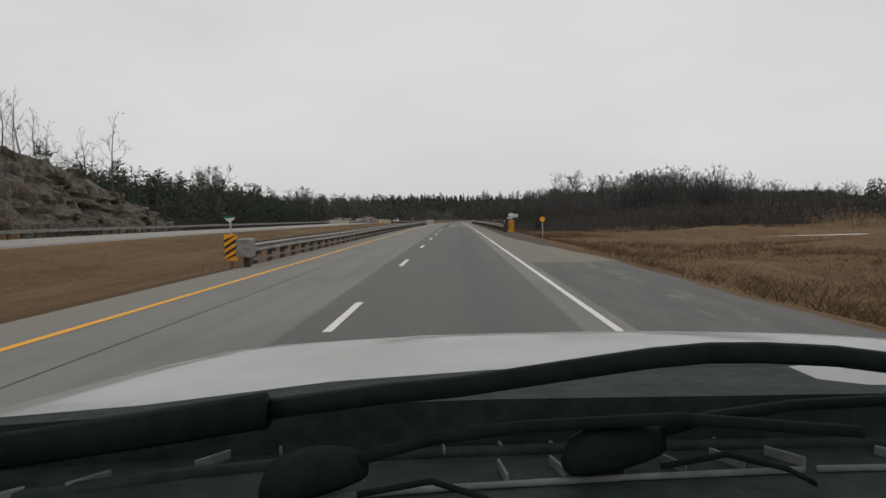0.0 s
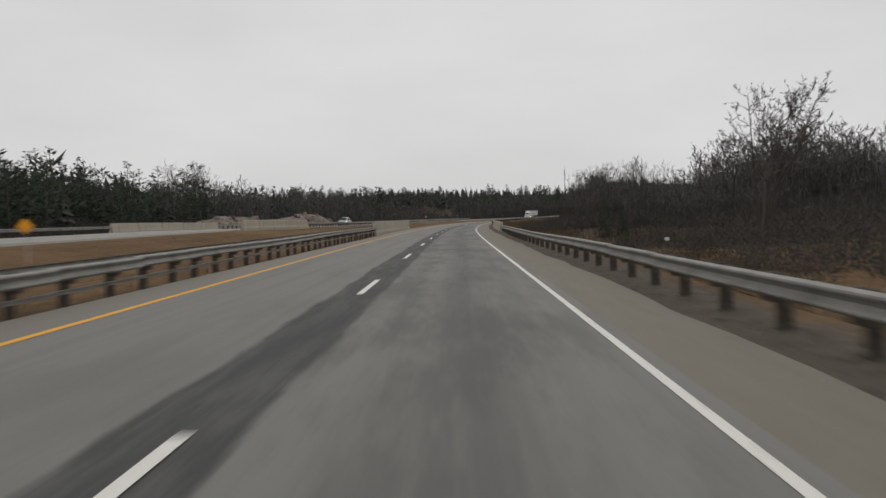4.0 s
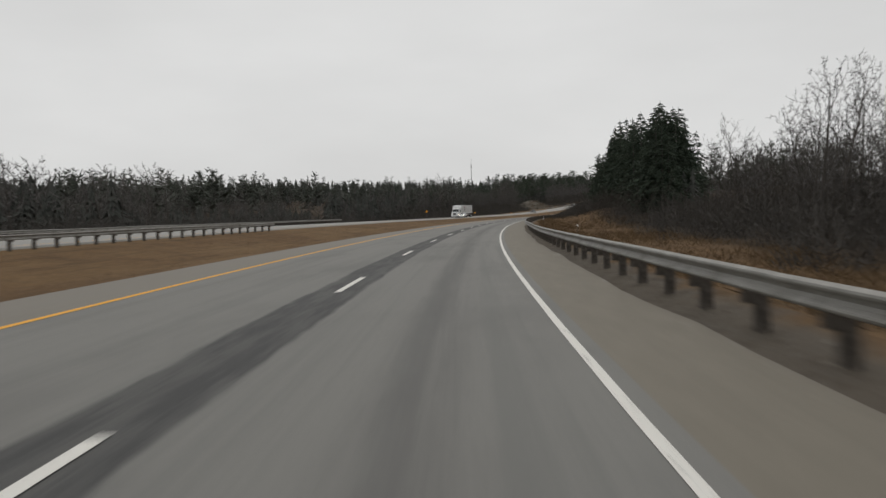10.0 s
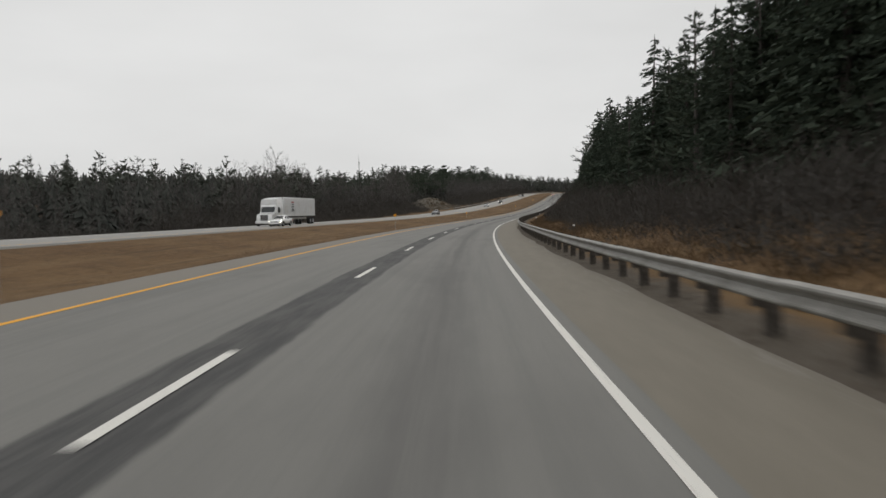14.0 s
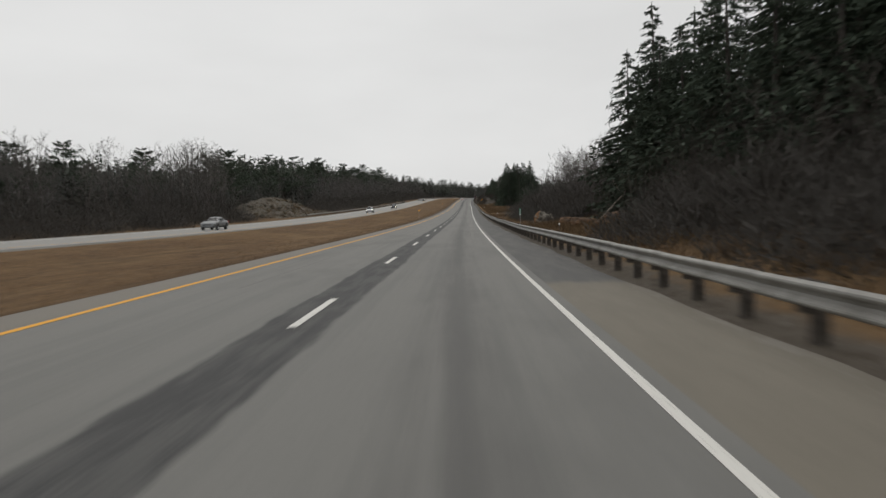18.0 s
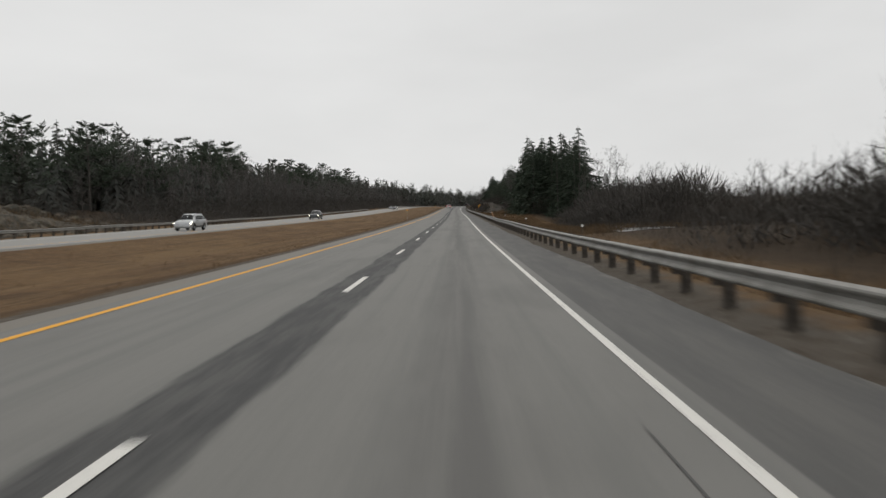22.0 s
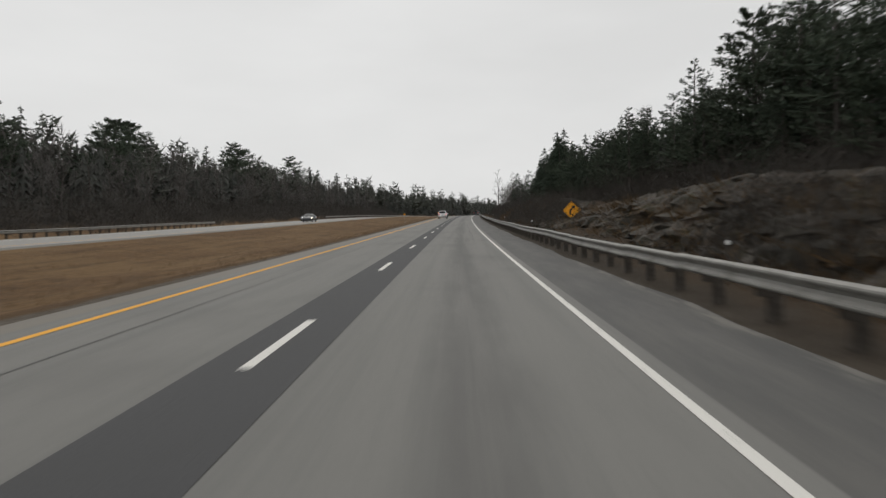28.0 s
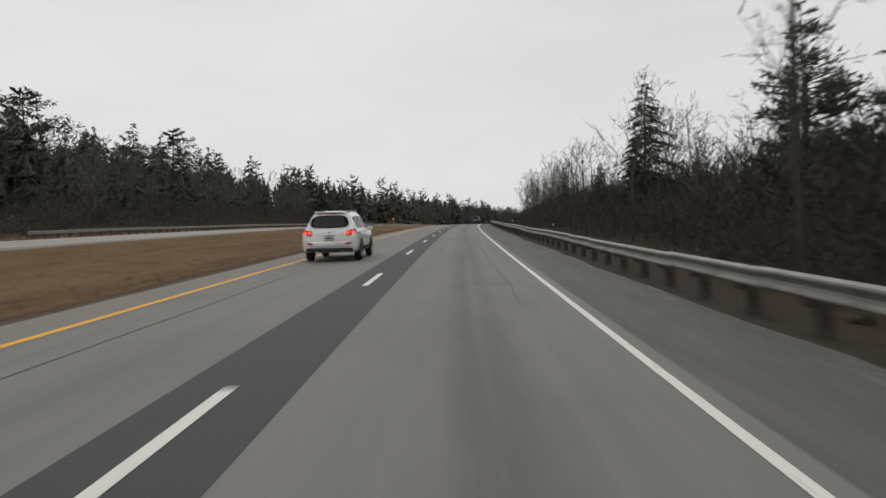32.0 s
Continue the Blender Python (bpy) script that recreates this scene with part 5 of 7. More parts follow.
# round-topped yellow sign before the rail
t, z0 = sign_thing("plow_sign", 50, 7.8, "orange-yellow round-cornered sign on a grey post by the field", 1.25)
part("panel", plate([(0.19 * math.cos(a * math.pi / 4 + 0.39), 0.19 * math.sin(a * math.pi / 4 + 0.39)) for a in range(8)], 0.01), M_SIGN_YELLOW, t).matrix_basis = pose(0, 0, z0 + 1.12)

# delineators behind the rail
for s_ in (88, 112, 136, 149, 278, 298, 320.6, 362, 404, 446, 492, 538, 584, 625, 705, 747, 773, 799, 836.6, 880, 920, 960, 996.4, 1035, 1075, 1115):
    t, z0 = sign_thing("delineator", s_, 7.7, "thin post with a round white reflector behind the rail", 0.95, 0.014, "delineator", "roadside delineators", M_POST)
    part("reflector", plate([(0.055 * math.cos(a * math.pi / 6), 0.055 * math.sin(a * math.pi / 6)) for a in range(12)], 0.015), M_SIGN_WHITE, t, "round white reflector").matrix_basis = pose(0, 0, z0 + 0.74)

# leaning survey stake behind the rail
stake = thing("marker_stake", pose(*on_ground(801.5, 6.45), 0, 0, -heading(801.5)), "weathered pale orange stake leaning against the rail", "stake")
part("stake_board", box((0.07, 0.025, 1.25), (0, 0, 0.55), 0.005, turn=pose(0, 0, 0, 0, -20, 0)), plain("faded_orange_stake", (0.5, 0.27, 0.13), (0.62, 0.4, 0.24), 6, 0.8), stake)

# tall narrow green distance marker beside the boulder
t, z0 = sign_thing("distance_marker", 670.5, 9.0, "tall narrow green distance marker with white figures", 1.9, 0.03)
part("panel", plate(rounded(0.22, 0.82, 0.02), 0.01), M_SIGN_GREEN, t).matrix_basis = pose(0, 0, z0 + 1.25)
for zc in (0.27, 0.08, -0.11):
    part("figure_bar", plate([(-0.04, zc - 0.06), (0.04, zc - 0.06), (0.04, zc + 0.06), (-0.04, zc + 0.06)], 0.003, -0.004), M_SIGN_WHITE, t, "white bar").matrix_basis = pose(0, 0, z0 + 1.25)
part("lower_plate", plate([(-0.09, -0.38), (0.09, -0.38), (0.09, -0.25), (-0.09, -0.25)], 0.003, -0.004), M_SIGN_WHITE, t, "white plate").matrix_basis = pose(0, 0, z0 + 1.25)

# radio mast far ahead
p = on_ground(1643, -350)
m = thing("radio_mast", pose(258.9, 1828.9, p.z), "slim grey radio mast far behind the woods", "mast")
part("mast_shaft", rod((0, 0, -5), (0, 0, 62), 0.75, 0.6, 8), M_POLE, m)
part("mast_top", rod((0, 0, 62), (0, 0, 74), 0.3, 0.15, 6), M_POLE, m)
for z in (56, 60):
    part("antenna", box((2.6, 0.6, 2.2), (0, 0, z), 0.1), M_POLE, m, "pale antenna panel")


# ---- rock ----
def block_mesh(seed, mat=None):
    """An angular broken block, about 1 m each way."""
    rng = np.random.default_rng(seed)
    bm = bmesh.new()
    for k in range(16 if mat is None else 26):
        p = rng.normal(size=3)
        p = p / np.abs(p).max() * 0.5 * rng.uniform(0.82 if mat is None else 0.93, 1.0)
        bm.verts.new(p)
    out = bmesh.ops.convex_hull(bm, input=bm.verts)
    bmesh.ops.delete(bm, geom=list({v for v in out["geom_interior"] if isinstance(v, bmesh.types.BMVert)}), context="VERTS")
    me = bpy.data.meshes.new("rock_block")
    bm.to_mesh(me)
    bm.free()
    me.materials.append(mat or M_ROCK)
    return me


BLOCKS = [block_mesh(500 + k) for k in range(10)]
GREY = [block_mesh(540 + k, M_ROCK_GREY) for k in range(6)]
PALE = [block_mesh(550 + k, M_ROCK_PALE) for k in range(6)]
MOSSY = [block_mesh(560 + k, M_ROCK_MOSS) for k in range(6)]
RUSTY = [block_mesh(520 + k, M_RUST) for k in range(4)]


def rock_face(name, s0, s1, foot, head, label, ds=0.8, rows=14, chunk=1.4, rough=0.8, seed=3, ledge=0.5, blocks=0, size=1.0, span=None, mat=None, stones=None):
    """A blasted rock face. foot(s) and head(s) give (d, h) of its lower and upper edge."""
    n = int((s1 - s0) / ds) + 1
    rng = np.random.default_rng(seed)
    S = np.linspace(s0, s1, n)
    V = np.zeros((n, rows + 4, 3))
    for i, s_ in enumerate(S):
        (d0, h0), (d1, h1) = foot(s_), head(s_)
        away = 1 if d1 > d0 else -1
        for j in range(rows + 4):
            if j < rows:
                u = j / (rows - 1)
                stepped = u + 0.10 * math.sin(u * 9.0 + 0.35 * math.floor(s_ / chunk / 2)) * ledge
                d_, h_ = d0 + (d1 - d0) * max(0, stepped) ** 1.3, h0 + (h1 - h0) * u
                edge = math.sin(math.pi * min(1, max(0, u * 0.9 + 0.1)))
            else:
                k = j - rows + 1
                d_, h_, edge = d1 + away * k * 1.2, h1 + (0.25 if k == 1 else -0.15 * k), 0.4
            q = Vector((s_ / chunk + seed * 7, d_ / chunk, h_ / chunk * 1.5))
            cell = 0.7 * noise.cell(q) + 0.8 * noise.cell(q * 0.45 + Vector((3, 1, 7))) + 0.6 * noise.noise(q * 0.8) + 0.3 * noise.noise(q * 2.3)
            V[i, j] = at(s_, d_ - away * cell * rough * (0.25 + edge) * 0.5, h_ + 0.18 * noise.noise(q * 1.3) * (1 if j else 0))
    m_ = rows + 4
    i, j = np.meshgrid(np.arange(n - 1), np.arange(m_ - 1), indexing="ij")
    a = (i * m_ + j).ravel()
    t = thing(name, road_pose((s0 + s1) / 2, foot((s0 + s1) / 2)[0]), label, "rock")
    inv = t.matrix_basis.inverted()
    part("rock_face", mesh("rock_face", V.reshape(-1, 3), np.stack([a, a + 1, a + m_ + 1, a + m_], -1), mat or M_ROCK), None, t).matrix_basis = inv
    for k in range(blocks):
        s_, u = rng.uniform(*(span or (s0, s1))), rng.uniform(0, 1.02) ** 0.8
        (d0, h0), (d1, h1) = foot(s_), head(s_)
        if h1 - h0 < 0.5:
            continue
        w = size * rng.uniform(0.45, 1.5) * min(1.0, (h1 - h0) / 1.5)
        m = inv @ road_pose(s_, d0 + (d1 - d0) * u + rng.uniform(0.0, 0.3) * size * (1 if d1 > d0 else -1), h0 + (h1 - h0) * u)
        m = m @ pose(0, 0, 0, rng.uniform(-14, 14), rng.uniform(-14, 14), rng.uniform(-25, 25)) @ Matrix.Diagonal((w * rng.uniform(0.6, 1.0), w * rng.uniform(0.9, 1.7), w * rng.uniform(0.6, 1.1), 1))
        part("rock_block", (stones or BLOCKS)[k % len(stones or BLOCKS)], None, t).matrix_basis = m
    return t


def curve(xs, ys):
    return lambda v: float(np.interp(v, xs, ys))


hL = curve([-150, 40, 68, 76, 84, 89.5, 96, 102, 106], [9, 9, 9.1, 8.0, 6.5, 5.2, 3.2, 1.3, 0.0])
rock_face("rock_cut", -120, 105, lambda v: (-38.0, -0.3), lambda v: (-40.5 - 0.25 * hL(v), hL(v) + 0.3), "high grey-brown blasted rock face beyond the far carriageway", ds=0.7, rows=20, chunk=1.5, rough=1.15, seed=4, blocks=34, size=1.3, span=(58, 104), mat=M_ROCK_GREY, stones=GREY)
hK = curve([742, 750, 760, 770, 780, 790, 802, 812, 818], [-1.6, 0.6, 3.6, 4.8, 5.0, 4.2, 2.2, 1.0, -0.8])
rock_face("rock_knoll", 742, 820, lambda v: (-42.0, -0.5), lambda v: (-50.0, hK(v)), "low sloping rock knoll with dry weeds beyond the far carriageway", ds=1.0, rows=12, chunk=2.0, rough=1.3, seed=5, blocks=70, size=1.6, mat=M_ROCK_MOSS, stones=MOSSY)
hB = curve([248, 255, 268, 275, 296, 302, 315, 322, 328], [-1.0, 2.6, 2.4, 1.4, 2.2, 3.1, 2.9, 1.4, 0])
rock_face("rock_outcrop", 248, 329, lambda v: (-39.5, -0.3), lambda v: (-43.0, hB(v)), "low pale pinkish rock outcrop beyond the far rail", ds=0.9, rows=9, chunk=1.8, rough=0.7, seed=6, blocks=60, size=1.3, mat=M_ROCK_PALE, stones=PALE)
footR = curve([903, 1000, 1005, 1025, 1029, 1036], [8.7, 8.7, 10.9, 10.9, 8.9, 8.7])
hR = curve([903, 909, 918, 930, 945, 956, 966, 980, 995, 1004, 1012, 1020, 1024, 1030, 1036], [-1.3, 0.1, 1.5, 2.0, 1.6, 1.2, 1.5, 2.1, 2.0, 1.9, 1.8, 1.9, 1.0, 0.0, -0.6])
rock_face("rock_cut", 903, 1036, lambda v: (footR(v), -0.15), lambda v: (10.8 + 0.55 * hR(v), hR(v) + 0.4), "rust-brown and grey blasted rock cut behind the guard rail", ds=0.35, rows=18, chunk=0.8, rough=1.0, seed=7, blocks=130, size=0.9)


# great rusty blocks at the cut's far end
for k, (s_, d_, h_, a, b, c) in enumerate(((1006, 12.2, 0.6, 2.0, 2.2, 1.8), (1009, 12.5, 0.8, 2.2, 2.8, 2.2), (1011.6, 12.0, 1.9, 1.8, 2.0, 0.8), (1012.6, 12.3, 0.8, 2.0, 2.6, 2.1), (1015.6, 12.0, 0.9, 2.2, 2.4, 2.3), (1018.3, 12.4, 1.0, 2.0, 2.2, 2.2), (1020.6, 12.0, 0.9, 2.0, 2.4, 2.2), (1022.8, 12.3, 0.4, 1.8, 1.8, 1.3), (972, 11.2, 1.0, 1.6, 2.4, 1.3), (985, 11.3, 1.1, 1.8, 2.2, 1.5))):
    ob = tagged(new("cut_stone", RUSTY[k % 4]), "great rusty angular block of the rock cut", "rock", "great blocks of the cut")
    ob.matrix_basis = road_pose(s_, d_, h_) @ pose(0, 0, 0, 0, 0, 6 * (k % 3) - 6) @ Matrix.Diagonal((a * 1.15, b * 1.15, c * 1.2, 1))


def boulder(s_, d_, size, seed, label, turn=0.0, sink=0.25, mat=None, tilt=0.0, broken=None):
    bm = bmesh.new()
    bmesh.ops.create_icosphere(bm, subdivisions=4, radius=1.0)
    for v in bm.verts:
        q = v.co * 1.1 + Vector((seed * 5.1, seed, 0))
        v.co *= 1 + 0.28 * noise.cell(q * 1.3) * 0.6 + 0.3 * noise.noise(q) + 0.08 * noise.noise(q * 4)
        v.co.z *= 0.9
    bmesh.ops.scale(bm, vec=[x / 2 for x in size], verts=bm.verts)
    me = bpy.data.meshes.new("boulder")
    bm.to_mesh(me)
    bm.free()
    me.materials.append(mat or M_ROCK)
    if broken:
        me.materials.append(broken)
        for f in me.polygons:
            if f.center.x < -0.32 * size[0] and noise.noise(f.center * 2.5) > -0.2:
                f.material_index = 1
    ob = new("boulder", me)
    p = on_ground(s_, d_)
    ob.matrix_basis = pose(p.x, p.y, p.z + size[2] * (0.5 - sink), 0, 0, -heading(s_)) @ pose(0, 0, 0, 0, tilt, turn)
    return tagged(ob, label, "boulder", "roadside boulders")


boulder(674.8, 12.15, (2.5, 2.3, 2.6), 1, "large pale grey boulder with a rusty broken face", 0, 0.43, M_BOULDER, 24, M_BROKEN)
for s_, d_, w, k in ((654, 12.5, 1.9, 2), (649, 11.5, 1.5, 3), (643, 11.6, 1.8, 4), (638, 11.2, 2.2, 5), (636, 13.2, 1.8, 6), (631, 11.4, 1.4, 7), (660, 13.5, 1.2, 8)):
    boulder(s_, d_, (w * 0.8, w, w * 0.5), k, "low reddish-brown rock in dry grass behind the rail", 40 * k, 0.3, M_RUST)

# leaning dead trunk against the conifers
sn = thing("fallen_trunk", pose(*on_ground(640, 12.5), 0, 0, -heading(640)), "bare pale dead trunk leaning into the conifers", "tree")
part("trunk", rod((0, 0, -0.1), (5.0, 4.5, 4.2), 0.1, 0.05, 6), M_DEADWOOD, sn, smooth=True)
for k in range(7):
    b = Vector((5.0, 4.5, 4.2)) * (0.5 + 0.07 * k)
    part("dead_branch", rod(b, b + Vector((rnd.uniform(-0.8, 0.8), rnd.uniform(-0.8, 0.8), rnd.uniform(0.3, 1.4))), 0.03, 0.008, 4), M_DEADWOOD, sn)


# ---- marsh water and old snow ----
def patch(name, s_, d_, ls, ld, mat, label, category, seed, lift=0.05, kind="stuff"):
    n, rings = 28, 4
    rng = np.random.default_rng(seed)
    wob = 1 + 0.25 * np.sin(np.arange(n) * 2 * math.pi / n * 3 + seed) + 0.18 * rng.normal(size=n)
    V, F = [], []
    base = float(level(s_, d_)) + lift
    for r in range(rings + 1):
        for k in range(n):
            a = 2 * math.pi * k / n
            u = r / rings
            V.append(at(s_ + math.cos(a) * ls * u * wob[k], d_ + math.sin(a) * ld * u * wob[k], base + (0.06 * (1 - u * u) if mat == M_SNOW else 0)))
    for r in range(rings):
        for k in range(n):
            F.append((r * n + k, r * n + (k + 1) % n, (r + 1) * n + (k + 1) % n, (r + 1) * n + k))
    return tagged(new(name, mesh(name, V, F, mat, smooth=True)), label, category, kind=kind)


patch("water", 806, 18, 9, 2.6, M_WATER, "still marsh pool among reeds behind the guard rail", "water", 1, 0.1, "structure")
for k, (s_, d_, a, b) in enumerate(((791, 22, 4.5, 3.5), (798, 26, 4, 4), (786, 17.5, 3.5, 2), (805, 24.5, 3.5, 3))):
    patch("ice_patch", s_, d_, a, b, M_ICE, "thin grey ice on a marsh pool", "ice", 30 + k, 0.14)
patch("water", 778, 14, 9, 2.6, M_WATER, "shallow pool by the roadside", "water", 2, 0.1, "structure")
for k, (s_, d_, a, b) in enumerate(((219, 75, 2, 3), (212, 69, 1.6, 2.5), (223, 80, 2.5, 3), (208, 66, 1.2, 2), (66, 53, 1.6, 16), (300, -44.5, 2, 1), (886, -54, 2, 1.2), (899, -52, 2.5, 1.2))):
    patch("snow_patch", s_, d_, a, b, M_SNOW, "thin remnant of old snow on the ground", "snow", 10 + k, 0.2 if k == 4 else 0.55)


# ---- dry grass ----
def tuft(seed, blades, h, lean):
    rng = np.random.default_rng(seed)
    V, F = [], []
    for k in range(blades):
        b = np.array((rng.normal() * 0.2, rng.normal() * 0.2, 0))
        tip = b + np.array((rng.normal() * lean, rng.normal() * lean, rng.uniform(0.5, 1.0))) * h
        sliver(V, F, b, tip, 0.012, rng)
    return V, F, [0] * blades


def grass(name, areas, label, seed, mats):
    r = random.Random(seed)
    kinds = [tuft(seed + i, 11 if seed < 310 else 6, 0.42, 0.6) for i in range(5)]
    spots = []
    for s0, s1, d0, d1, n, z0, z1 in areas:
        for k in range(n):
            s_, d_ = r.uniform(s0, s1), r.uniform(d0, d1)
            p = on_ground(s_, d_)
            spots.append((r.randrange(5), (p.x, p.y, p.z - 0.04), r.random() * 6.28, r.uniform(z0, z1)))
    scatter(name, kinds, spots, mats, label, "grass")


grass("roadside_grass", [(7, 60, 8, 40, 2200, 0.7, 1.5), (60, 200, 7.2, 20, 2200, 0.6, 1.4), (244, 440, 7.3, 20, 3600, 0.7, 1.8), (440, 660, 7.3, 12, 3200, 0.6, 1.4), (560, 660, 9, 17, 1500, 0.8, 2.0), (660, 780, 7.3, 11, 900, 0.6, 1.2), (780, 920, 7.3, 17, 2800, 0.7, 1.8), (1036, 1200, 7.3, 10, 500, 0.5, 1.0)],
      "long dry orange-brown grass behind the guard rail", 301, [M_STRAW])
grass("median_grass", [(25, 190, -9, -5.7, 1000, 0.25, 0.55), (190, 560, -9, -6.9, 1600, 0.25, 0.55), (560, 1150, -9, -5.4, 3600, 0.25, 0.55), (25, 1150, -20.5, -9, 9000, 0.25, 0.6)], "short dry winter grass in the median ditch", 311, [M_STRAW])
woods("field_weeds", SHRUBS, [M_BRUSH], "low brown weeds and saplings in the field", "weeds", [(-20, 200, 11, 60, 420, 3.5, 8), (-20, 110, 13, 50, 260, 6, 13), (60, 200, 8.5, 14, 120, 3, 6)], 21, 0.5)


# dry weeds and saplings that grow on the rock
def rock_weeds(name, kinds, mat, label, seed, n, s0, s1, foot, head, z0, z1):
    r = random.Random(seed)
    spots = []
    for k in range(n):
        s_, u = r.uniform(s0, s1), r.random()
        (d0, h0), (d1, h1) = foot(s_), head(s_)
        if h1 - h0 < 0.4:
            continue
        if (925 < s_ < 957 or 1003 < s_ < 1027) and d0 + (d1 - d0) * u ** 1.3 < 12.0 and z1 > 1.8:
            continue
        p = at(s_, d0 + (d1 - d0) * u ** 1.3, h0 + (h1 - h0) * u)
        spots.append((r.randrange(len(kinds)), (p.x, p.y, p.z - 0.12), r.random() * 6.28, r.uniform(z0, z1)))
    scatter(name, kinds, spots, [mat], label, "weeds")


KNOLL = (742, 820, lambda v: (-42.0, -0.5), lambda v: (-50.0, hK(v)))
CUT = (905, 1034, lambda v: (8.7, -0.15), lambda v: (10.8 + 0.55 * hR(v), hR(v) + 0.4))
TUFTS = [tuft(330 + i, 10, 0.45, 0.7) for i in range(4)]
rock_weeds("knoll_weeds", TUFTS, M_STRAW, "tufts of dry grass on the rock knoll", 61, 900, *KNOLL, 0.8, 2.0)
rock_weeds("knoll_brush", SHRUBS, M_BRUSH, "low leafless brush on the rock knoll", 62, 420, *KNOLL, 0.5, 1.6)
rock_weeds("cut_weeds", TUFTS, M_STRAW, "dry grass on the ledges of the rock cut", 63, 1500, *CUT, 0.6, 1.7)
rock_weeds("cut_brush", SHRUBS, M_BRUSH, "leafless brush growing out of the rock cut", 64, 1200, *CUT, 0.7, 2.2)
rock_weeds("cut_undergrowth", MOUNDS, M_MOUND, "dark low undergrowth on the rock cut", 66, 330, *CUT, 0.5, 1.81)
LEFT_CUT = (60, 104, lambda v: (-38.0, -0.3), lambda v: (-40.5 - 0.25 * hL(v), hL(v) + 0.3))
rock_weeds("cliff_brush", SHRUBS, M_BRUSH, "thin leafless brush on the rock face and its brow", 65, 130, *LEFT_CUT, 0.6, 1.6)
grass("marsh_reeds", [(768, 842, 9.5, 14, 1300, 1.0, 2.0), (795, 816, 15, 21, 420, 0.6, 1.3), (800, 842, 19, 30, 1000, 1.2, 2.6), (770, 842, 27, 34, 700, 1.4, 2.8)], "tall pale reeds round the marsh pools", 305, [M_STRAW])


# rubble at the foot of the rock cut
STONES = []
for me in BLOCKS[:5]:
    STONES.append(([tuple(v.co) for v in me.vertices], [tuple(f.vertices) for f in me.polygons], [0] * len(me.polygons)))
rub = random.Random(71)
heap = []
for k in range(420):
    q = on_ground(rub.uniform(925, 1040), rub.uniform(6.3, 9.6))
    heap.append((k % 5, (q.x, q.y, q.z + 0.02), rub.random() * 6.28, 0.12 + 0.4 * rub.random() ** 2))
scatter("rubble", STONES, heap, [M_ROCK], "loose broken stones between the rail and the rock cut", "rubble")


# ---- vehicles ----
M_PAINT_WHITE = plain("white_car_paint", (0.74, 0.75, 0.75), (0.7, 0.71, 0.71), 3, 0.25, spec=0.5, c=(0.62, 0.61, 0.59), scale_c=1.2)
M_PAINT_WHITE.node_tree.nodes["Principled BSDF"].inputs["Coat Weight"].default_value = 0.7
M_PAINT_SILVER = plain("silver_car_paint", (0.42, 0.43, 0.44), (0.36, 0.37, 0.38), 3, 0.3, 0.4, spec=0.5)
M_PAINT_DARK = plain("dark_car_paint", (0.035, 0.038, 0.042), (0.05, 0.053, 0.056), 3, 0.25, 0.2, spec=0.5)
M_PAINT_GREY = plain("grey_car_paint", (0.13, 0.135, 0.14), (0.1, 0.105, 0.11), 3, 0.28, 0.3, spec=0.5)
M_GLASS = plain("tinted_window", (0.018, 0.022, 0.024), (0.025, 0.03, 0.032), 2, 0.06, spec=0.6)
M_RUBBER = plain("tyre_rubber", (0.018, 0.018, 0.018), (0.03, 0.03, 0.03), 12, 0.85)
M_TRIM = plain("black_trim", (0.022, 0.023, 0.024), (0.035, 0.036, 0.037), 10, 0.6)
M_RIM = plain("alloy_rim", (0.4, 0.41, 0.42), (0.32, 0.33, 0.34), 6, 0.35, 0.7)
M_CHROME = plain("chrome", (0.55, 0.56, 0.57), (0.5, 0.5, 0.52), 6, 0.15, 0.9)
M_LENS_RED = plain("red_lens", (0.4, 0.015, 0.015), (0.3, 0.01, 0.012), 6, 0.2, spec=0.5)
M_LENS_CLEAR = plain("clear_lens", (0.6, 0.62, 0.63), (0.45, 0.47, 0.48), 6, 0.12, spec=0.5)
M_PLATE = plain("plate_blue_white", (0.5, 0.54, 0.6), (0.42, 0.46, 0.52), 8, 0.5)


def lamp_material(name, colour, strength):
    n = Nodes(name, 0.3)
    n.bsdf.inputs["Emission Color"].default_value = (*colour, 1)
    n.bsdf.inputs["Emission Strength"].default_value = strength
    return n.colour(colour)


M_LIT_RED = lamp_material("lit_brake_lamp", (1.0, 0.06, 0.04), 1.6)
M_LIT_WHITE = lamp_material("lit_headlamp", (1.0, 0.95, 0.85), 3.0)

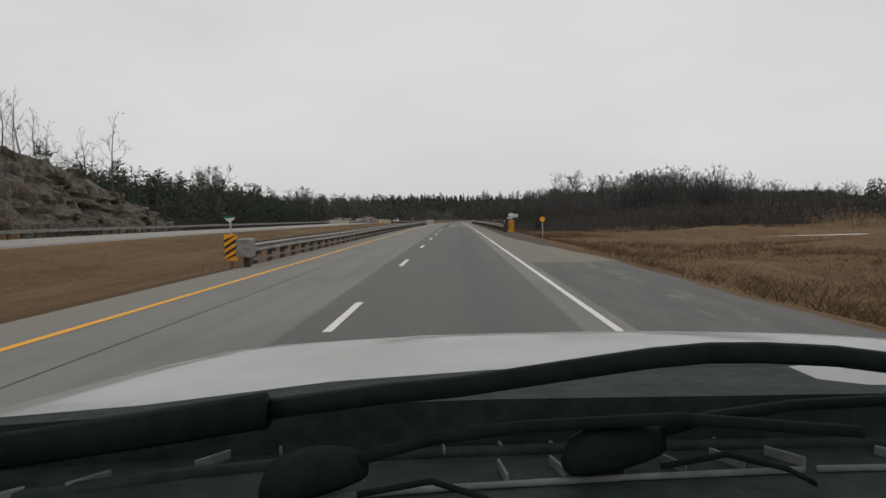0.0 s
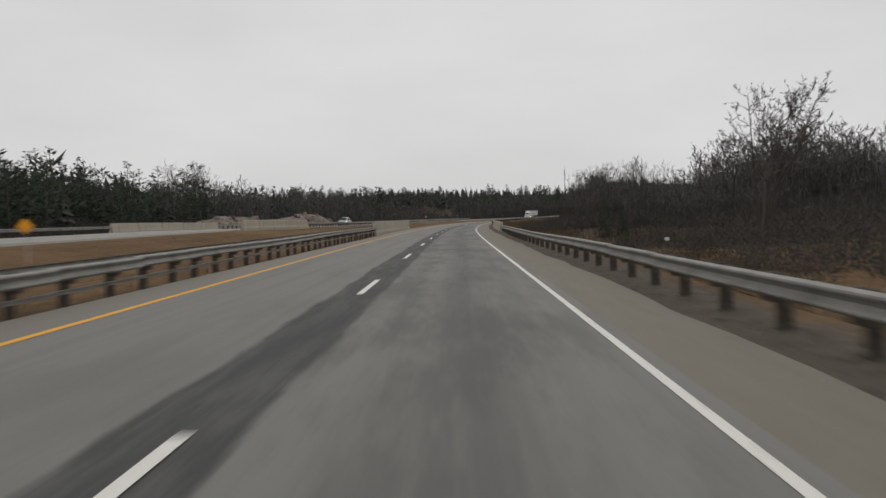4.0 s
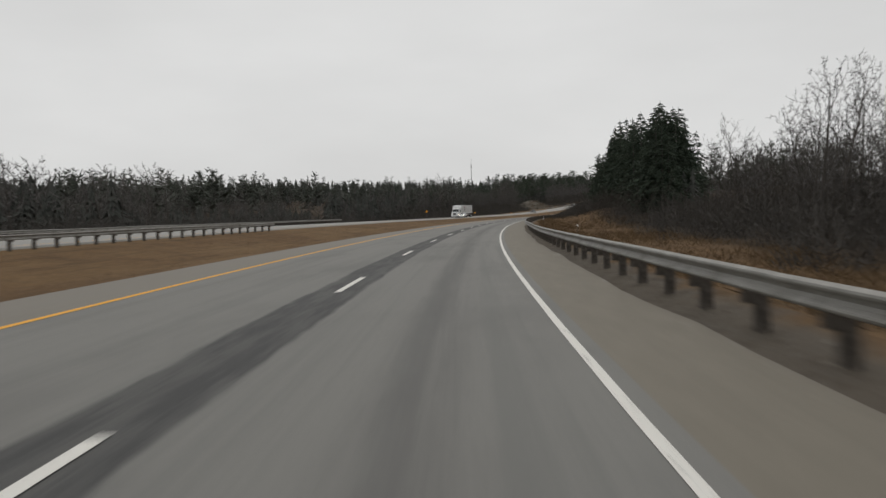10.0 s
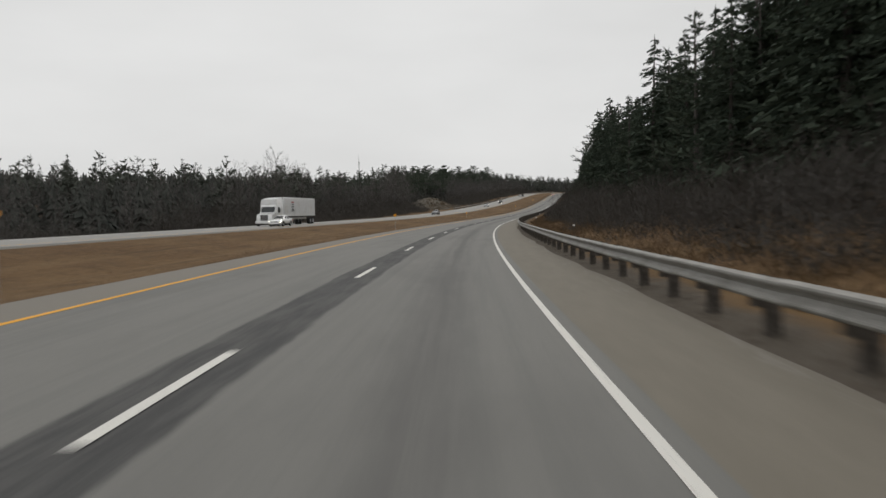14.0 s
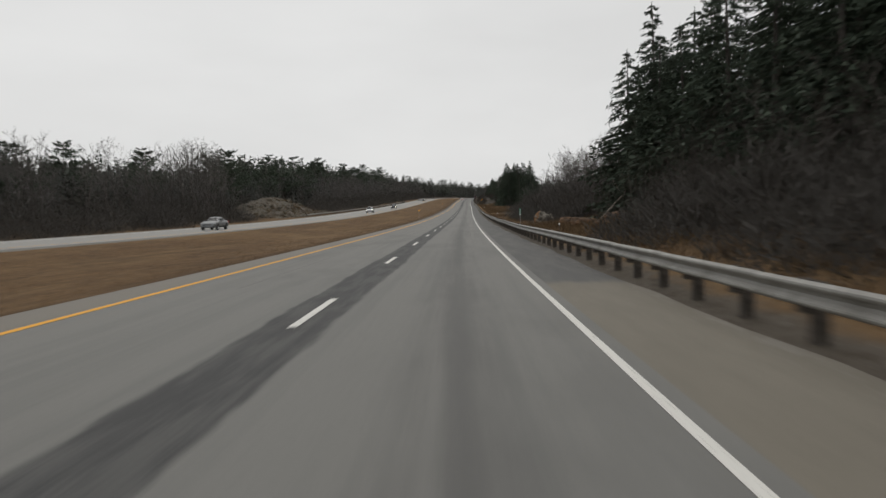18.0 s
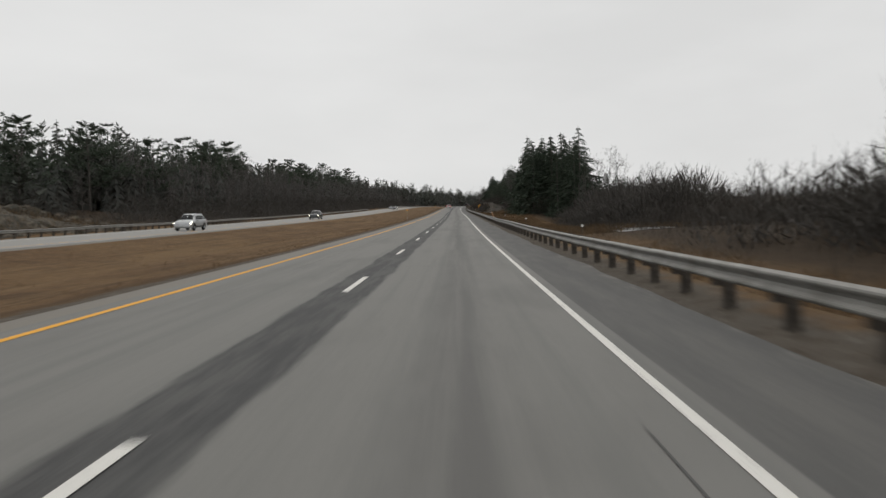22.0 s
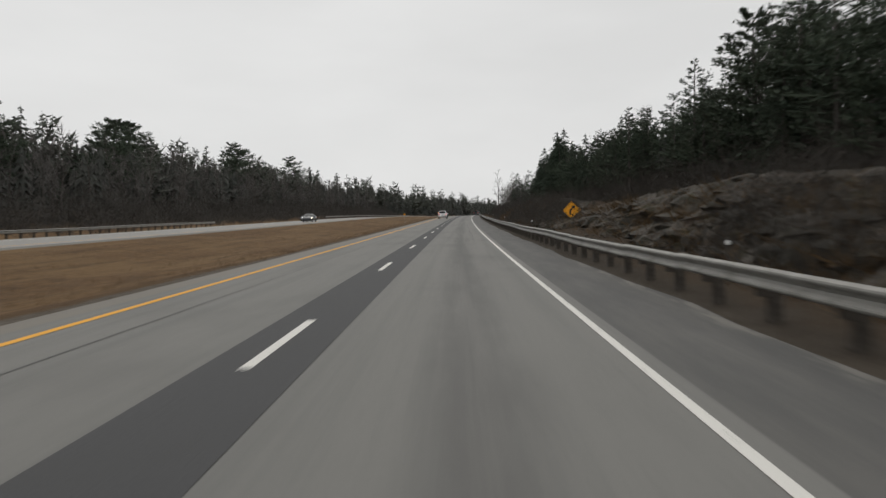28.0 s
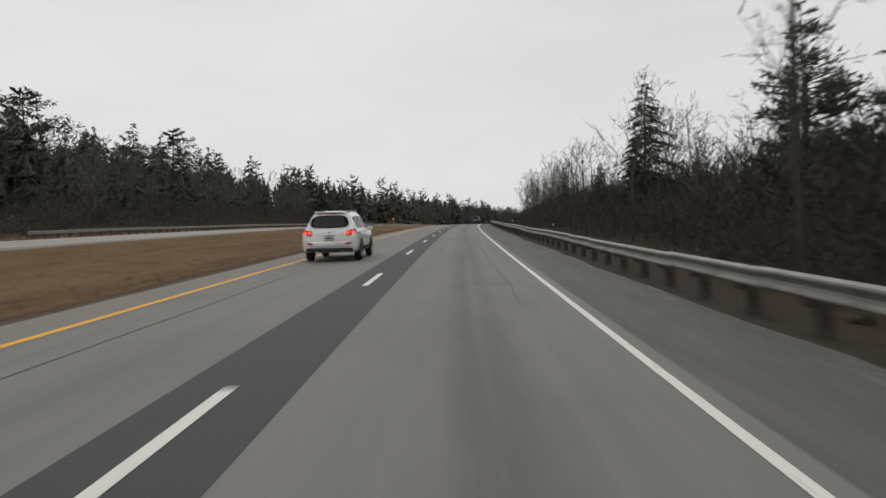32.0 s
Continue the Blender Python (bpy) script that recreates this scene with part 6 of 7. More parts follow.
# stations of a car's shell, rear to front: y, half-width, low, belt, top, half-width of the top
SUV = [(-2.34, 0.80, 0.40, 0.74, 0.78, 0.62), (-2.31, 0.88, 0.36, 0.95, 1.02, 0.66), (-2.24, 0.92, 0.34, 1.06, 1.16, 0.66), (-2.06, 0.935, 0.32, 1.08, 1.50, 0.62), (-1.90, 0.94, 0.30, 1.08, 1.645, 0.62),
       (-1.2, 0.945, 0.28, 1.06, 1.705, 0.65), (-0.2, 0.945, 0.28, 1.03, 1.715, 0.66)] + [(0.35, 0.945, 0.28, 1.01, 1.665, 0.64), (0.75, 0.945, 0.28, 1.0, 1.43, 0.63), (1.2, 0.94, 0.28, 0.985, 1.10, 0.72),
       (1.6, 0.935, 0.28, 0.965, 1.035, 0.72), (2.05, 0.90, 0.28, 0.90, 0.945, 0.66), (2.25, 0.82, 0.30, 0.76, 0.80, 0.6), (2.34, 0.68, 0.34, 0.58, 0.62, 0.5)]
SEDAN = [(-2.36, 0.74, 0.40, 0.70, 0.74, 0.6), (-2.3, 0.84, 0.36, 0.9, 0.98, 0.64), (-2.0, 0.89, 0.32, 0.97, 1.04, 0.66), (-1.55, 0.9, 0.28, 0.98, 1.10, 0.64), (-0.95, 0.905, 0.26, 0.96, 1.40, 0.58),
         (-0.3, 0.905, 0.26, 0.94, 1.45, 0.6)] + [(0.2, 0.905, 0.26, 0.93, 1.41, 0.58), (0.7, 0.905, 0.26, 0.92, 1.16, 0.6), (1.05, 0.9, 0.26, 0.91, 0.98, 0.68), (1.5, 0.89, 0.26, 0.88, 0.92, 0.68),
         (2.0, 0.86, 0.27, 0.80, 0.84, 0.62), (2.25, 0.76, 0.3, 0.66, 0.7, 0.54), (2.36, 0.6, 0.34, 0.5, 0.54, 0.44)]


def ring(st, y):
    w, lo, be, to, tw = (float(np.interp(y, [q[0] for q in st], [q[k] for q in st])) for k in (1, 2, 3, 4, 5))
    gap = max(to - be, 0.0)
    shoulder = min(1.0, gap / 0.3)
    return [(0, lo), (w * 0.86, lo), (w * 0.975, lo + 0.1 * (be - lo)), (w, lo + 0.42 * (be - lo)), (w * 0.99, be - 0.1), (w * (0.955 + 0.01 * (1 - shoulder)), be),
            (tw + (w * 0.9 - tw) * (1 - shoulder) + 0.02, to - 0.10 * shoulder - 0.02), (tw * 0.86, to - 0.015), (tw * 0.45, to + 0.01 * shoulder), (0, to + 0.018 * shoulder)]


def skin(st, y, u, side):
    pts = ring(st, y)
    k = min(int(u), len(pts) - 2)
    f = u - k
    x, z = pts[k][0] * (1 - f) + pts[k + 1][0] * f, pts[k][1] * (1 - f) + pts[k + 1][1] * f
    return Vector((x * side, y, z))


def shell(st, extra=3):
    ys = []
    for a, b in zip(st[:-1], st[1:]):
        ys += [a[0] + (b[0] - a[0]) * k / extra for k in range(extra)]
    ys.append(st[-1][0])
    bm = bmesh.new()
    rows = []
    for y in ys:
        half = ring(st, y)
        full = [(x, z) for x, z in half] + [(-x, z) for x, z in half[-2:0:-1]]
        rows.append([bm.verts.new((x, y, z)) for x, z in full])
    n = len(rows[0])
    for a, b in zip(rows[:-1], rows[1:]):
        for i in range(n):
            bm.faces.new((a[i], a[(i + 1) % n], b[(i + 1) % n], b[i]))
    bm.faces.new(rows[0])
    bm.faces.new(rows[-1][::-1])
    bmesh.ops.recalc_face_normals(bm, faces=bm.faces)
    return bm


def patch_on(st, side, corners, nu=3, ny=6, off=0.008):
    """A panel that lies on the shell; corners: (y, u) four times, going round."""
    (ya, ua), (yb, ub), (yc, uc), (yd, ud) = corners
    bm = bmesh.new()
    grid = []
    for i in range(ny + 1):
        f = i / ny
        line = []
        for j in range(nu + 1):
            g = j / nu
            y = (ya * (1 - f) + yb * f) * (1 - g) + (yd * (1 - f) + yc * f) * g
            u = (ua * (1 - f) + ub * f) * (1 - g) + (ud * (1 - f) + uc * f) * g
            p = skin(st, y, u, side)
            du, dy = skin(st, y, min(u + 0.02, 8.98), side) - skin(st, y, u - 0.02, side), skin(st, y + 0.01, u, side) - skin(st, y - 0.01, u, side)
            nrm = dy.cross(du) * side
            if nrm.length > 1e-9:
                nrm.normalize()
            if nrm.dot(Vector((p.x, 0, p.z - 0.7))) < 0:
                nrm = -nrm
            line.append(bm.verts.new(p + nrm * off))
        grid.append(line)
    for i in range(ny):
        for j in range(nu):
            bm.faces.new((grid[i][j], grid[i][j + 1], grid[i + 1][j + 1], grid[i + 1][j]))
    bmesh.ops.solidify(bm, geom=bm.faces[:], thickness=0.006)
    bmesh.ops.recalc_face_normals(bm, faces=bm.faces)
    return bm


def lathe(profile, n=20, axis="x"):
    bm = bmesh.new()
    rows = []
    for r, x in profile:
        rows.append([bm.verts.new((x, r * math.cos(2 * math.pi * k / n), r * math.sin(2 * math.pi * k / n))) for k in range(n)])
    for a, b in zip(rows[:-1], rows[1:]):
        for k in range(n):
            bm.faces.new((a[k], a[(k + 1) % n], b[(k + 1) % n], b[k]))
    bmesh.ops.recalc_face_normals(bm, faces=bm.faces)
    return bm


def wheel(parent, x, y, r, side, w=0.22, spokes=10, rim_mat=None):
    t = part("wheel", lathe([(r * 0.62, 0.0), (r * 0.9, 0.0), (r, 0.035), (r, w - 0.035), (r * 0.9, w), (r * 0.62, w)]), M_RUBBER, parent, smooth=True)
    t.matrix_basis = pose(x, y, r, 0, 0, 0 if side > 0 else 180)
    rim = part("rim", lathe([(0.0, w - 0.03), (r * 0.13, w - 0.025), (r * 0.16, w - 0.06), (r * 0.56, w - 0.06), (r * 0.6, w - 0.01), (r * 0.66, w - 0.005), (r * 0.66, 0.02)]), rim_mat or M_RIM, t, smooth=True)
    for k in range(spokes):
        a = 2 * math.pi * k / spokes
        part("spoke", box((0.03, 0.05, r * 0.5), (0, 0, 0), 0.008), rim_mat or M_RIM, t).matrix_basis = pose(w - 0.045, math.cos(a) * r * 0.36, math.sin(a) * r * 0.36, math.degrees(a) - 90)
    return t


def arch(st, y, r, side):
    """Dark lip of the wheel opening."""
    bm = bmesh.new()
    a, b, c = [], [], []
    for k in range(15):
        an = math.pi * (-0.06 + 1.12 * k / 14)
        for lst, rr, off in ((a, r * 1.02, 0.012), (b, r * 1.16, 0.016)):
            yy, zz = y + rr * math.cos(an), 0.36 + rr * math.sin(an)
            w = float(np.interp(yy, [q[0] for q in st], [q[1] for q in st]))
            lst.append(bm.verts.new((side * (w + off), yy, max(zz, 0.26))))
        c.append(bm.verts.new((side * (float(np.interp(y, [q[0] for q in st], [q[1] for q in st])) + 0.004), y + r * 0.4 * math.cos(an), max(0.28, 0.36 + r * 0.4 * math.sin(an)))))
    for k in range(14):
        bm.faces.new((a[k], a[k + 1], b[k + 1], b[k]))
        bm.faces.new((c[k], c[k + 1], a[k + 1], a[k]))
    bmesh.ops.recalc_face_normals(bm, faces=bm.faces)
    return bm


def tailgate_glass():
    """The wide rear window with round corners, leaning forward, a little domed."""
    bm = bmesh.new()
    rows = []
    for f in (0.0, 0.35, 0.7, 1.0):
        line = []
        for k in range(36):
            a = 2 * math.pi * k / 36
            c, s_ = math.cos(a), math.sin(a)
            z = 1.36 + f * 0.205 * math.copysign(abs(s_) ** 0.55, s_)
            x = f * (0.69 - 0.26 * (z - 1.15)) * math.copysign(abs(c) ** 0.5, c)
            y = float(np.interp(z, [1.10, 1.16, 1.50, 1.645], [-2.26, -2.24, -2.06, -1.90])) - 0.034
            line.append(bm.verts.new((x, y, z)) if f else None)
        rows.append(line)
    hub = bm.verts.new((0, -2.168, 1.36))
    for k in range(36):
        j = (k + 1) % 36
        bm.faces.new((hub, rows[1][k], rows[1][j]))
        for p, q in ((1, 2), (2, 3)):
            bm.faces.new((rows[p][k], rows[q][k], rows[q][j], rows[p][j]))
    bmesh.ops.solidify(bm, geom=bm.faces[:], thickness=0.03)
    bmesh.ops.recalc_face_normals(bm, faces=bm.faces)
    return bm


def car(name, m, st, paint, label, group="", suv=True, lit_front=False, brakes=False, detail=True):
    t = thing(name, m, label, "car", group)
    L = -st[0][0]
    part("body", shell(st), paint, t, smooth=True)
    belt, top = 5.12, 5.88
    if suv:
        part("rear_window", tailgate_glass(), M_GLASS, t, smooth=True)
        sides = [((-1.85, -1.3, -1.3, -1.7)), ((-1.24, -0.4, -0.4, -1.24)), ((-0.32, 0.72, 0.36, -0.32))]
        front = (0.42, 1.16)
    else:
        part("rear_window", patch_on(st, 1, [(-1.5, 6.3), (-1.0, 6.6), (-1.0, 9.0), (-1.5, 9.0)], 4, 4), M_GLASS, t)
        part("rear_window", patch_on(st, -1, [(-1.5, 6.3), (-1.0, 6.6), (-1.0, 9.0), (-1.5, 9.0)], 4, 4), M_GLASS, t)
        sides = [((-1.15, -0.35, -0.35, -0.95)), ((-0.28, 0.62, 0.25, -0.28))]
        front = (0.26, 1.0)
    for sd in (1, -1):
        for a, b, c, d in sides:
            part("side_window", patch_on(st, sd, [(a, belt), (b, belt), (c, top), (d, top)], 3, 6), M_GLASS, t)
        part("windscreen", patch_on(st, sd, [(front[0], 6.6), (front[1], 6.3), (front[1], 9.0), (front[0], 9.0)], 4, 5), M_GLASS, t)
        part("wheel_lip", arch(st, -1.36 if suv else -1.35, 0.36 if suv else 0.33, sd), M_TRIM, t)
        part("wheel_lip", arch(st, 1.34 if suv else 1.38, 0.36 if suv else 0.33, sd), M_TRIM, t)
        r = 0.355 if suv else 0.325
        w = 0.93 if suv else 0.89
        for yy in ((-1.36, 1.34) if suv else (-1.35, 1.38)):
            wheel(t, sd * (w - 0.2), yy, r, sd)
        if detail:
            mb = part("mirror", box((0.2, 0.1, 0.15), (0, 0, 0), 0.035), paint, t)
            mb.matrix_basis = pose(sd * 1.0, 0.62, (1.06 if suv else 0.98), 0, 0, -8 * sd)
            for yy in (-0.95, 0.0):
                part("door_handle", box((0.03, 0.2, 0.035), (0, 0, 0), 0.01), paint, t).matrix_basis = pose(sd * (w + 0.02), yy - 0.2, 0.9 if suv else 0.82)
            for yy in (-1.27, -0.36, 0.78):
                seam = part("door_seam", patch_on(st, sd, [(yy, 2.2), (yy + 0.012, 2.2), (yy + 0.012, 4.9), (yy, 4.9)], 6, 1, 0.003), M_TRIM, t)
            part("sill", patch_on(st, sd, [(-0.95, 1.4), (0.95, 1.4), (0.95, 2.5), (-0.95, 2.5)], 2, 5, 0.006), M_TRIM, t, "black lower sill")
            hl = part("headlamp", patch_on(st, sd, [(1.95, 4.2), (2.26, 3.6), (2.2, 4.9), (1.9, 5.2)], 3, 3, 0.008), M_LIT_WHITE if lit_front else M_LENS_CLEAR, t)
        if suv and detail:
            part("roof_rail", rod((sd * 0.53, -1.7, 1.7), (sd * 0.55, 0.1, 1.75), 0.022, 0.022, 6), M_TRIM, t, "dark roof rail")
            for yy, zz in ((-1.78, 1.69), (0.12, 1.735)):
                part("rail_foot", box((0.07, 0.22, 0.05), (0, 0, 0), 0.02), paint, t).matrix_basis = pose(sd * 0.535, yy + 0.05, zz - 0.01)
    # rear
    tail = part("tail_lamp", box((0.36, 0.14, 0.19), (0.74, -L + 0.085, 0.985 if suv else 0.8), 0.04, turn=pose(0, 0, 0, 0, -12, 26)), M_LENS_RED, t)
    tail2 = part("tail_lamp", box((0.36, 0.14, 0.19), (-0.74, -L + 0.085, 0.985 if suv else 0.8), 0.04, turn=pose(0, 0, 0, 0, 12, -26)), M_LENS_RED, t)
    if brakes:
        for sd, lamp in ((1, tail), (-1, tail2)):
            for k in (0, 1):
                part("lit_bulb", lathe([(0.0, 0.03), (0.04, 0.024), (0.056, 0.0)], 12), M_LIT_RED, lamp).matrix_basis = pose(sd * (0.65 + 0.15 * k), -L - 0.03 + 0.07 * k, 0.975 + 0.02 * k, 0, 0, -90 + 26 * sd)
    if detail:
        zr = 0.80 if suv else 0.72
        part("number_plate", box((0.31, 0.012, 0.155), (0, -L - 0.012, zr), 0.004), M_PLATE, t, "blue-white number plate").matrix_basis = pose(0, 0, 0)
        part("plate_bar", box((0.22, 0.006, 0.05), (0, -L - 0.021, zr)), M_TRIM, t)
        part("plate_frame", box((0.34, 0.008, 0.185), (0, -L - 0.004, zr), 0.004), M_TRIM, t)
        part("rear_bumper", box((1.5, 0.14, 0.2), (0, -L + 0.03, 0.6), 0.05), paint, t)
        part("lower_valance", box((1.62, 0.2, 0.16), (0, -L + 0.08, 0.43), 0.05), M_TRIM, t, "black lower valance")
        for sd in (1, -1):
            part("reflector", box((0.2, 0.03, 0.07), (sd * 0.63, -L - 0.03, 0.62), 0.012, turn=pose(0, 0, 0, 0, -10 * sd, 0)), M_LENS_RED, t)
            part("exhaust", rod((sd * 0.45, -L - 0.04, 0.36), (sd * 0.45, -L + 0.2, 0.36), 0.035, 0.035, 8), M_CHROME, t)
        part("tailgate_strip", box((0.62, 0.02, 0.035), (0, -L + 0.0, 0.915 if suv else 0.86), 0.008), paint, t)
        part("badge", lathe([(0.0, 0.008), (0.055, 0.006), (0.06, 0.0)], 14), M_CHROME, t).matrix_basis = pose(0, -L + 0.028, 0.985 if suv else 0.9, 0, 0, -90) @ Matrix.Diagonal((1, 1, 0.6, 1))
        part("wiper", rod((-0.05, -2.26, 1.14), (0.33, -2.23, 1.165), 0.012, 0.008, 5), M_TRIM, t) if suv else None
        if suv:
            part("brake_light", box((0.34, 0.05, 0.035), (0, -1.99, 1.645), 0.012), M_LENS_RED, t, "red high brake light")
            part("spoiler", box((1.05, 0.2, 0.04), (0, -1.93, 1.672), 0.018), paint, t)
        part("grille", box((0.9, 0.05, 0.2), (0, -st[0][0] * 1.0 - 0.03, 0.56), 0.02), M_TRIM, t)
    return t


def lane_pose(s_, d_, oncoming=False):
    up = float(opp_level(s_)) if oncoming else 0.0
    return road_pose(s_, d_, up + 0.004) @ pose(0, 0, 0, 0, 0, 180 if oncoming else 0)


car("white_suv", lane_pose(1056.9, -2.42), SUV, M_PAINT_WHITE, "white family SUV with glowing red tail lamps in the passing lane", brakes=True)
car("dark_suv", lane_pose(1188, 1.9), SUV, M_PAINT_DARK, "dark grey SUV driving ahead in the same lane", detail=True)
car("silver_car", lane_pose(276, -25.5, True), SUV, M_PAINT_SILVER, "silver estate car with lit headlamps in oncoming traffic", "oncoming cars", lit_front=True)
car("white_car", lane_pose(546, -25.6, True), SEDAN, M_PAINT_WHITE, "white car beside the lorry in oncoming traffic", "oncoming cars", suv=False, lit_front=True)
car("grey_car", lane_pose(664.5, -26, True), SEDAN, M_PAINT_GREY, "grey saloon car in oncoming traffic", "oncoming cars", suv=False)
car("silver_car", lane_pose(788, -25.6, True), SUV, M_PAINT_SILVER, "pale silver car with lit headlamps in oncoming traffic", "oncoming cars", lit_front=True)
car("dark_car", lane_pose(853, -25.6, True), SUV, M_PAINT_DARK, "dark green SUV in oncoming traffic", "oncoming cars", lit_front=True)
car("dark_car", lane_pose(1032.5, -25.7, True), SEDAN, M_PAINT_DARK, "black saloon with lit headlamps in oncoming traffic", "oncoming cars", suv=False, lit_front=True)
car("grey_car", lane_pose(1046, -29.3, True), SEDAN, M_PAINT_GREY, "dark grey saloon following in oncoming traffic", "oncoming cars", suv=False)


def lorry(m):
    t = thing("lorry", m, "white articulated lorry with a plain box trailer", "lorry")
    part("trailer_box", box((2.55, 14.0, 2.75), (0, -9.6, 2.65), 0.04), M_PAINT_WHITE, t, "white box trailer")
    for k in range(13):
        for sd in (1, -1):
            part("trailer_rib", box((0.02, 0.03, 2.6), (sd * 1.285, -3.2 - k * 1.07, 2.65)), M_PAINT_WHITE, t)
    for sd in (1, -1):
        for z, w in ((3.35, 1.2), (3.0, 0.9), (2.65, 1.1), (2.3, 0.7), (2.05, 1.2)):
            part("side_mark", box((0.012, w, 0.16), (sd * 1.3, -6.2, z)), M_TRIM if z != 3.35 else M_LENS_RED, t, "dark bar of the trailer's mark")
        part("underrun_rail", box((0.05, 7.0, 0.3), (sd * 1.15, -9.0, 0.95), 0.01), M_STEEL, t)
    part("chassis", box((0.9, 8.0, 0.25), (0, -3.0, 0.85), 0.03), M_TRIM, t)
    cab = [(-1.25, 0.6), (1.25, 0.6), (1.25, 2.5), (1.15, 3.7), (-1.15, 3.7), (-1.25, 2.5)]
    part("cab", prism(cab, -2.3, -0.1), M_PAINT_WHITE, t)
    bm = bmesh.new()
    prof = [(-0.1, 0.5), (1.75, 0.5), (1.85, 1.0), (1.7, 1.6), (0.45, 1.85), (0.1, 2.65), (-0.35, 3.35), (-0.9, 3.85), (-2.2, 3.95), (-2.2, 3.6), (-0.1, 2.6)]
    a = [bm.verts.new((-1.12, y, z)) for y, z in prof]
    b = [bm.verts.new((1.12, y, z)) for y, z in prof]
    for k in range(len(prof)):
        bm.faces.new((a[k], a[(k + 1) % len(prof)], b[(k + 1) % len(prof)], b[k]))
    bm.faces.new(a)
    bm.faces.new(b[::-1])
    bmesh.ops.recalc_face_normals(bm, faces=bm.faces)
    bmesh.ops.bevel(bm, geom=list(bm.edges), offset=0.05, segments=2, affect="EDGES")
    part("bonnet", bm, M_PAINT_WHITE, t, "white bonnet and wind deflector")
    part("windscreen", box((2.0, 0.03, 0.85), (0, 0.3, 2.27), 0.01, turn=pose(0, 0, 0, 24)), M_GLASS, t)
    part("grille", box((1.1, 0.05, 0.9), (0, 1.82, 1.1), 0.02), M_CHROME, t)
    part("bumper", box((2.45, 0.25, 0.4), (0, 1.85, 0.55), 0.05), M_PAINT_WHITE, t)
    for sd in (1, -1):
        part("headlamp", box((0.35, 0.1, 0.25), (sd * 0.92, 1.76, 1.0), 0.04), M_LIT_WHITE, t)
        part("side_window", box((0.02, 0.8, 0.7), (sd * 1.262, -0.6, 2.2), 0.01), M_GLASS, t)
        part("mirror", box((0.1, 0.12, 0.55), (sd * 1.5, 0.2, 2.1), 0.03), M_TRIM, t)
        part("fuel_tank", rod((sd * 0.95, -3.2, 0.75), (sd * 0.95, -1.4, 0.75), 0.32, 0.32, 12), M_CHROME, t)
        wheel(t, sd * 1.0, 1.1, 0.5, sd, 0.28, 5)
        for yy in (-3.9, -5.15, -14.3, -15.55):
            wheel(t, sd * 0.75, yy, 0.5, sd, 0.5, 5)
    return t


lorry(lane_pose(551.5, -29.4, True))


# ---- the car that carries the camera, as it stands at the start ----
own = thing("white_car", road_pose(0, 1.72), "white car bonnet with black wipers and ribbed black cowl", "car")
EDGE_Y = [0.98, 1.059, 1.144, 1.244, 1.351, 1.459, 1.525, 1.56, 1.604]
EDGE_L = [-0.735, -0.706, -0.668, -0.622, -0.564, -0.488, -0.386, -0.268, -0.08]
EDGE_R = [1.13, 1.11, 1.085, 1.05, 1.0, 0.88, 0.76, 0.64, 0.42]


def bonnet():
    bm = bmesh.new()
    rows = []
    for y, a, b in zip(EDGE_Y, EDGE_L, EDGE_R):
        line = [(a - 0.05, y + 0.02, -0.40), (a - 0.02, y + 0.012, -0.31)]
        for k in range(25):
            u = k / 24
            x = a + (b - a) * u
            dome = 0.022 * math.sin(math.pi * u) ** 0.7
            crease = 0.006 * (math.exp(-((u - 0.27) / 0.03) ** 2) + math.exp(-((u - 0.73) / 0.03) ** 2))
            line.append((x, y, -0.27 - 0.012 * (1.6 - y) + (dome + crease) * min(1, (1.62 - y) / 0.3)))
        line += [(b + 0.02, y + 0.012, -0.31), (b + 0.05, y + 0.02, -0.40)]
        rows.append(line)
    rows.append([(x, 1.66, z - 0.05) for x, y, z in rows[-1]])
    rows.append([(x, 1.7, z - 0.16) for x, y, z in rows[-2]])
    vs = [[bm.verts.new((x, y, 1.47 + z)) for x, y, z in line] for line in rows]
    for p, q in zip(vs[:-1], vs[1:]):
        for k in range(len(p) - 1):
            bm.faces.new((p[k], p[k + 1], q[k + 1], q[k]))
    bmesh.ops.solidify(bm, geom=bm.faces[:], thickness=0.012)
    bmesh.ops.recalc_face_normals(bm, faces=bm.faces)
    return bm


part("bonnet", bonnet(), M_PAINT_WHITE, own, "white bonnet with faint creases", smooth=True)
body = box((1.9, 1.2, 0.72), (0.2, 1.05, 0.73), 0.1)
box((1.86, 3.6, 0.6), (0.2, -1.2, 0.68), 0.08, body)
part("body", body, M_PAINT_WHITE, own, "white lower body")
part("grille", box((1.0, 0.06, 0.3), (0.2, 1.67, 0.78), 0.03), M_TRIM, own)
for sd in (1, -1):
    part("headlamp", box((0.35, 0.12, 0.2), (0.2 + sd * 0.7, 1.6, 0.9), 0.05), M_LENS_CLEAR, own)
    for yy in (0.85, -1.9):
        wheel(own, 0.2 + sd * 0.75, yy, 0.36, sd)


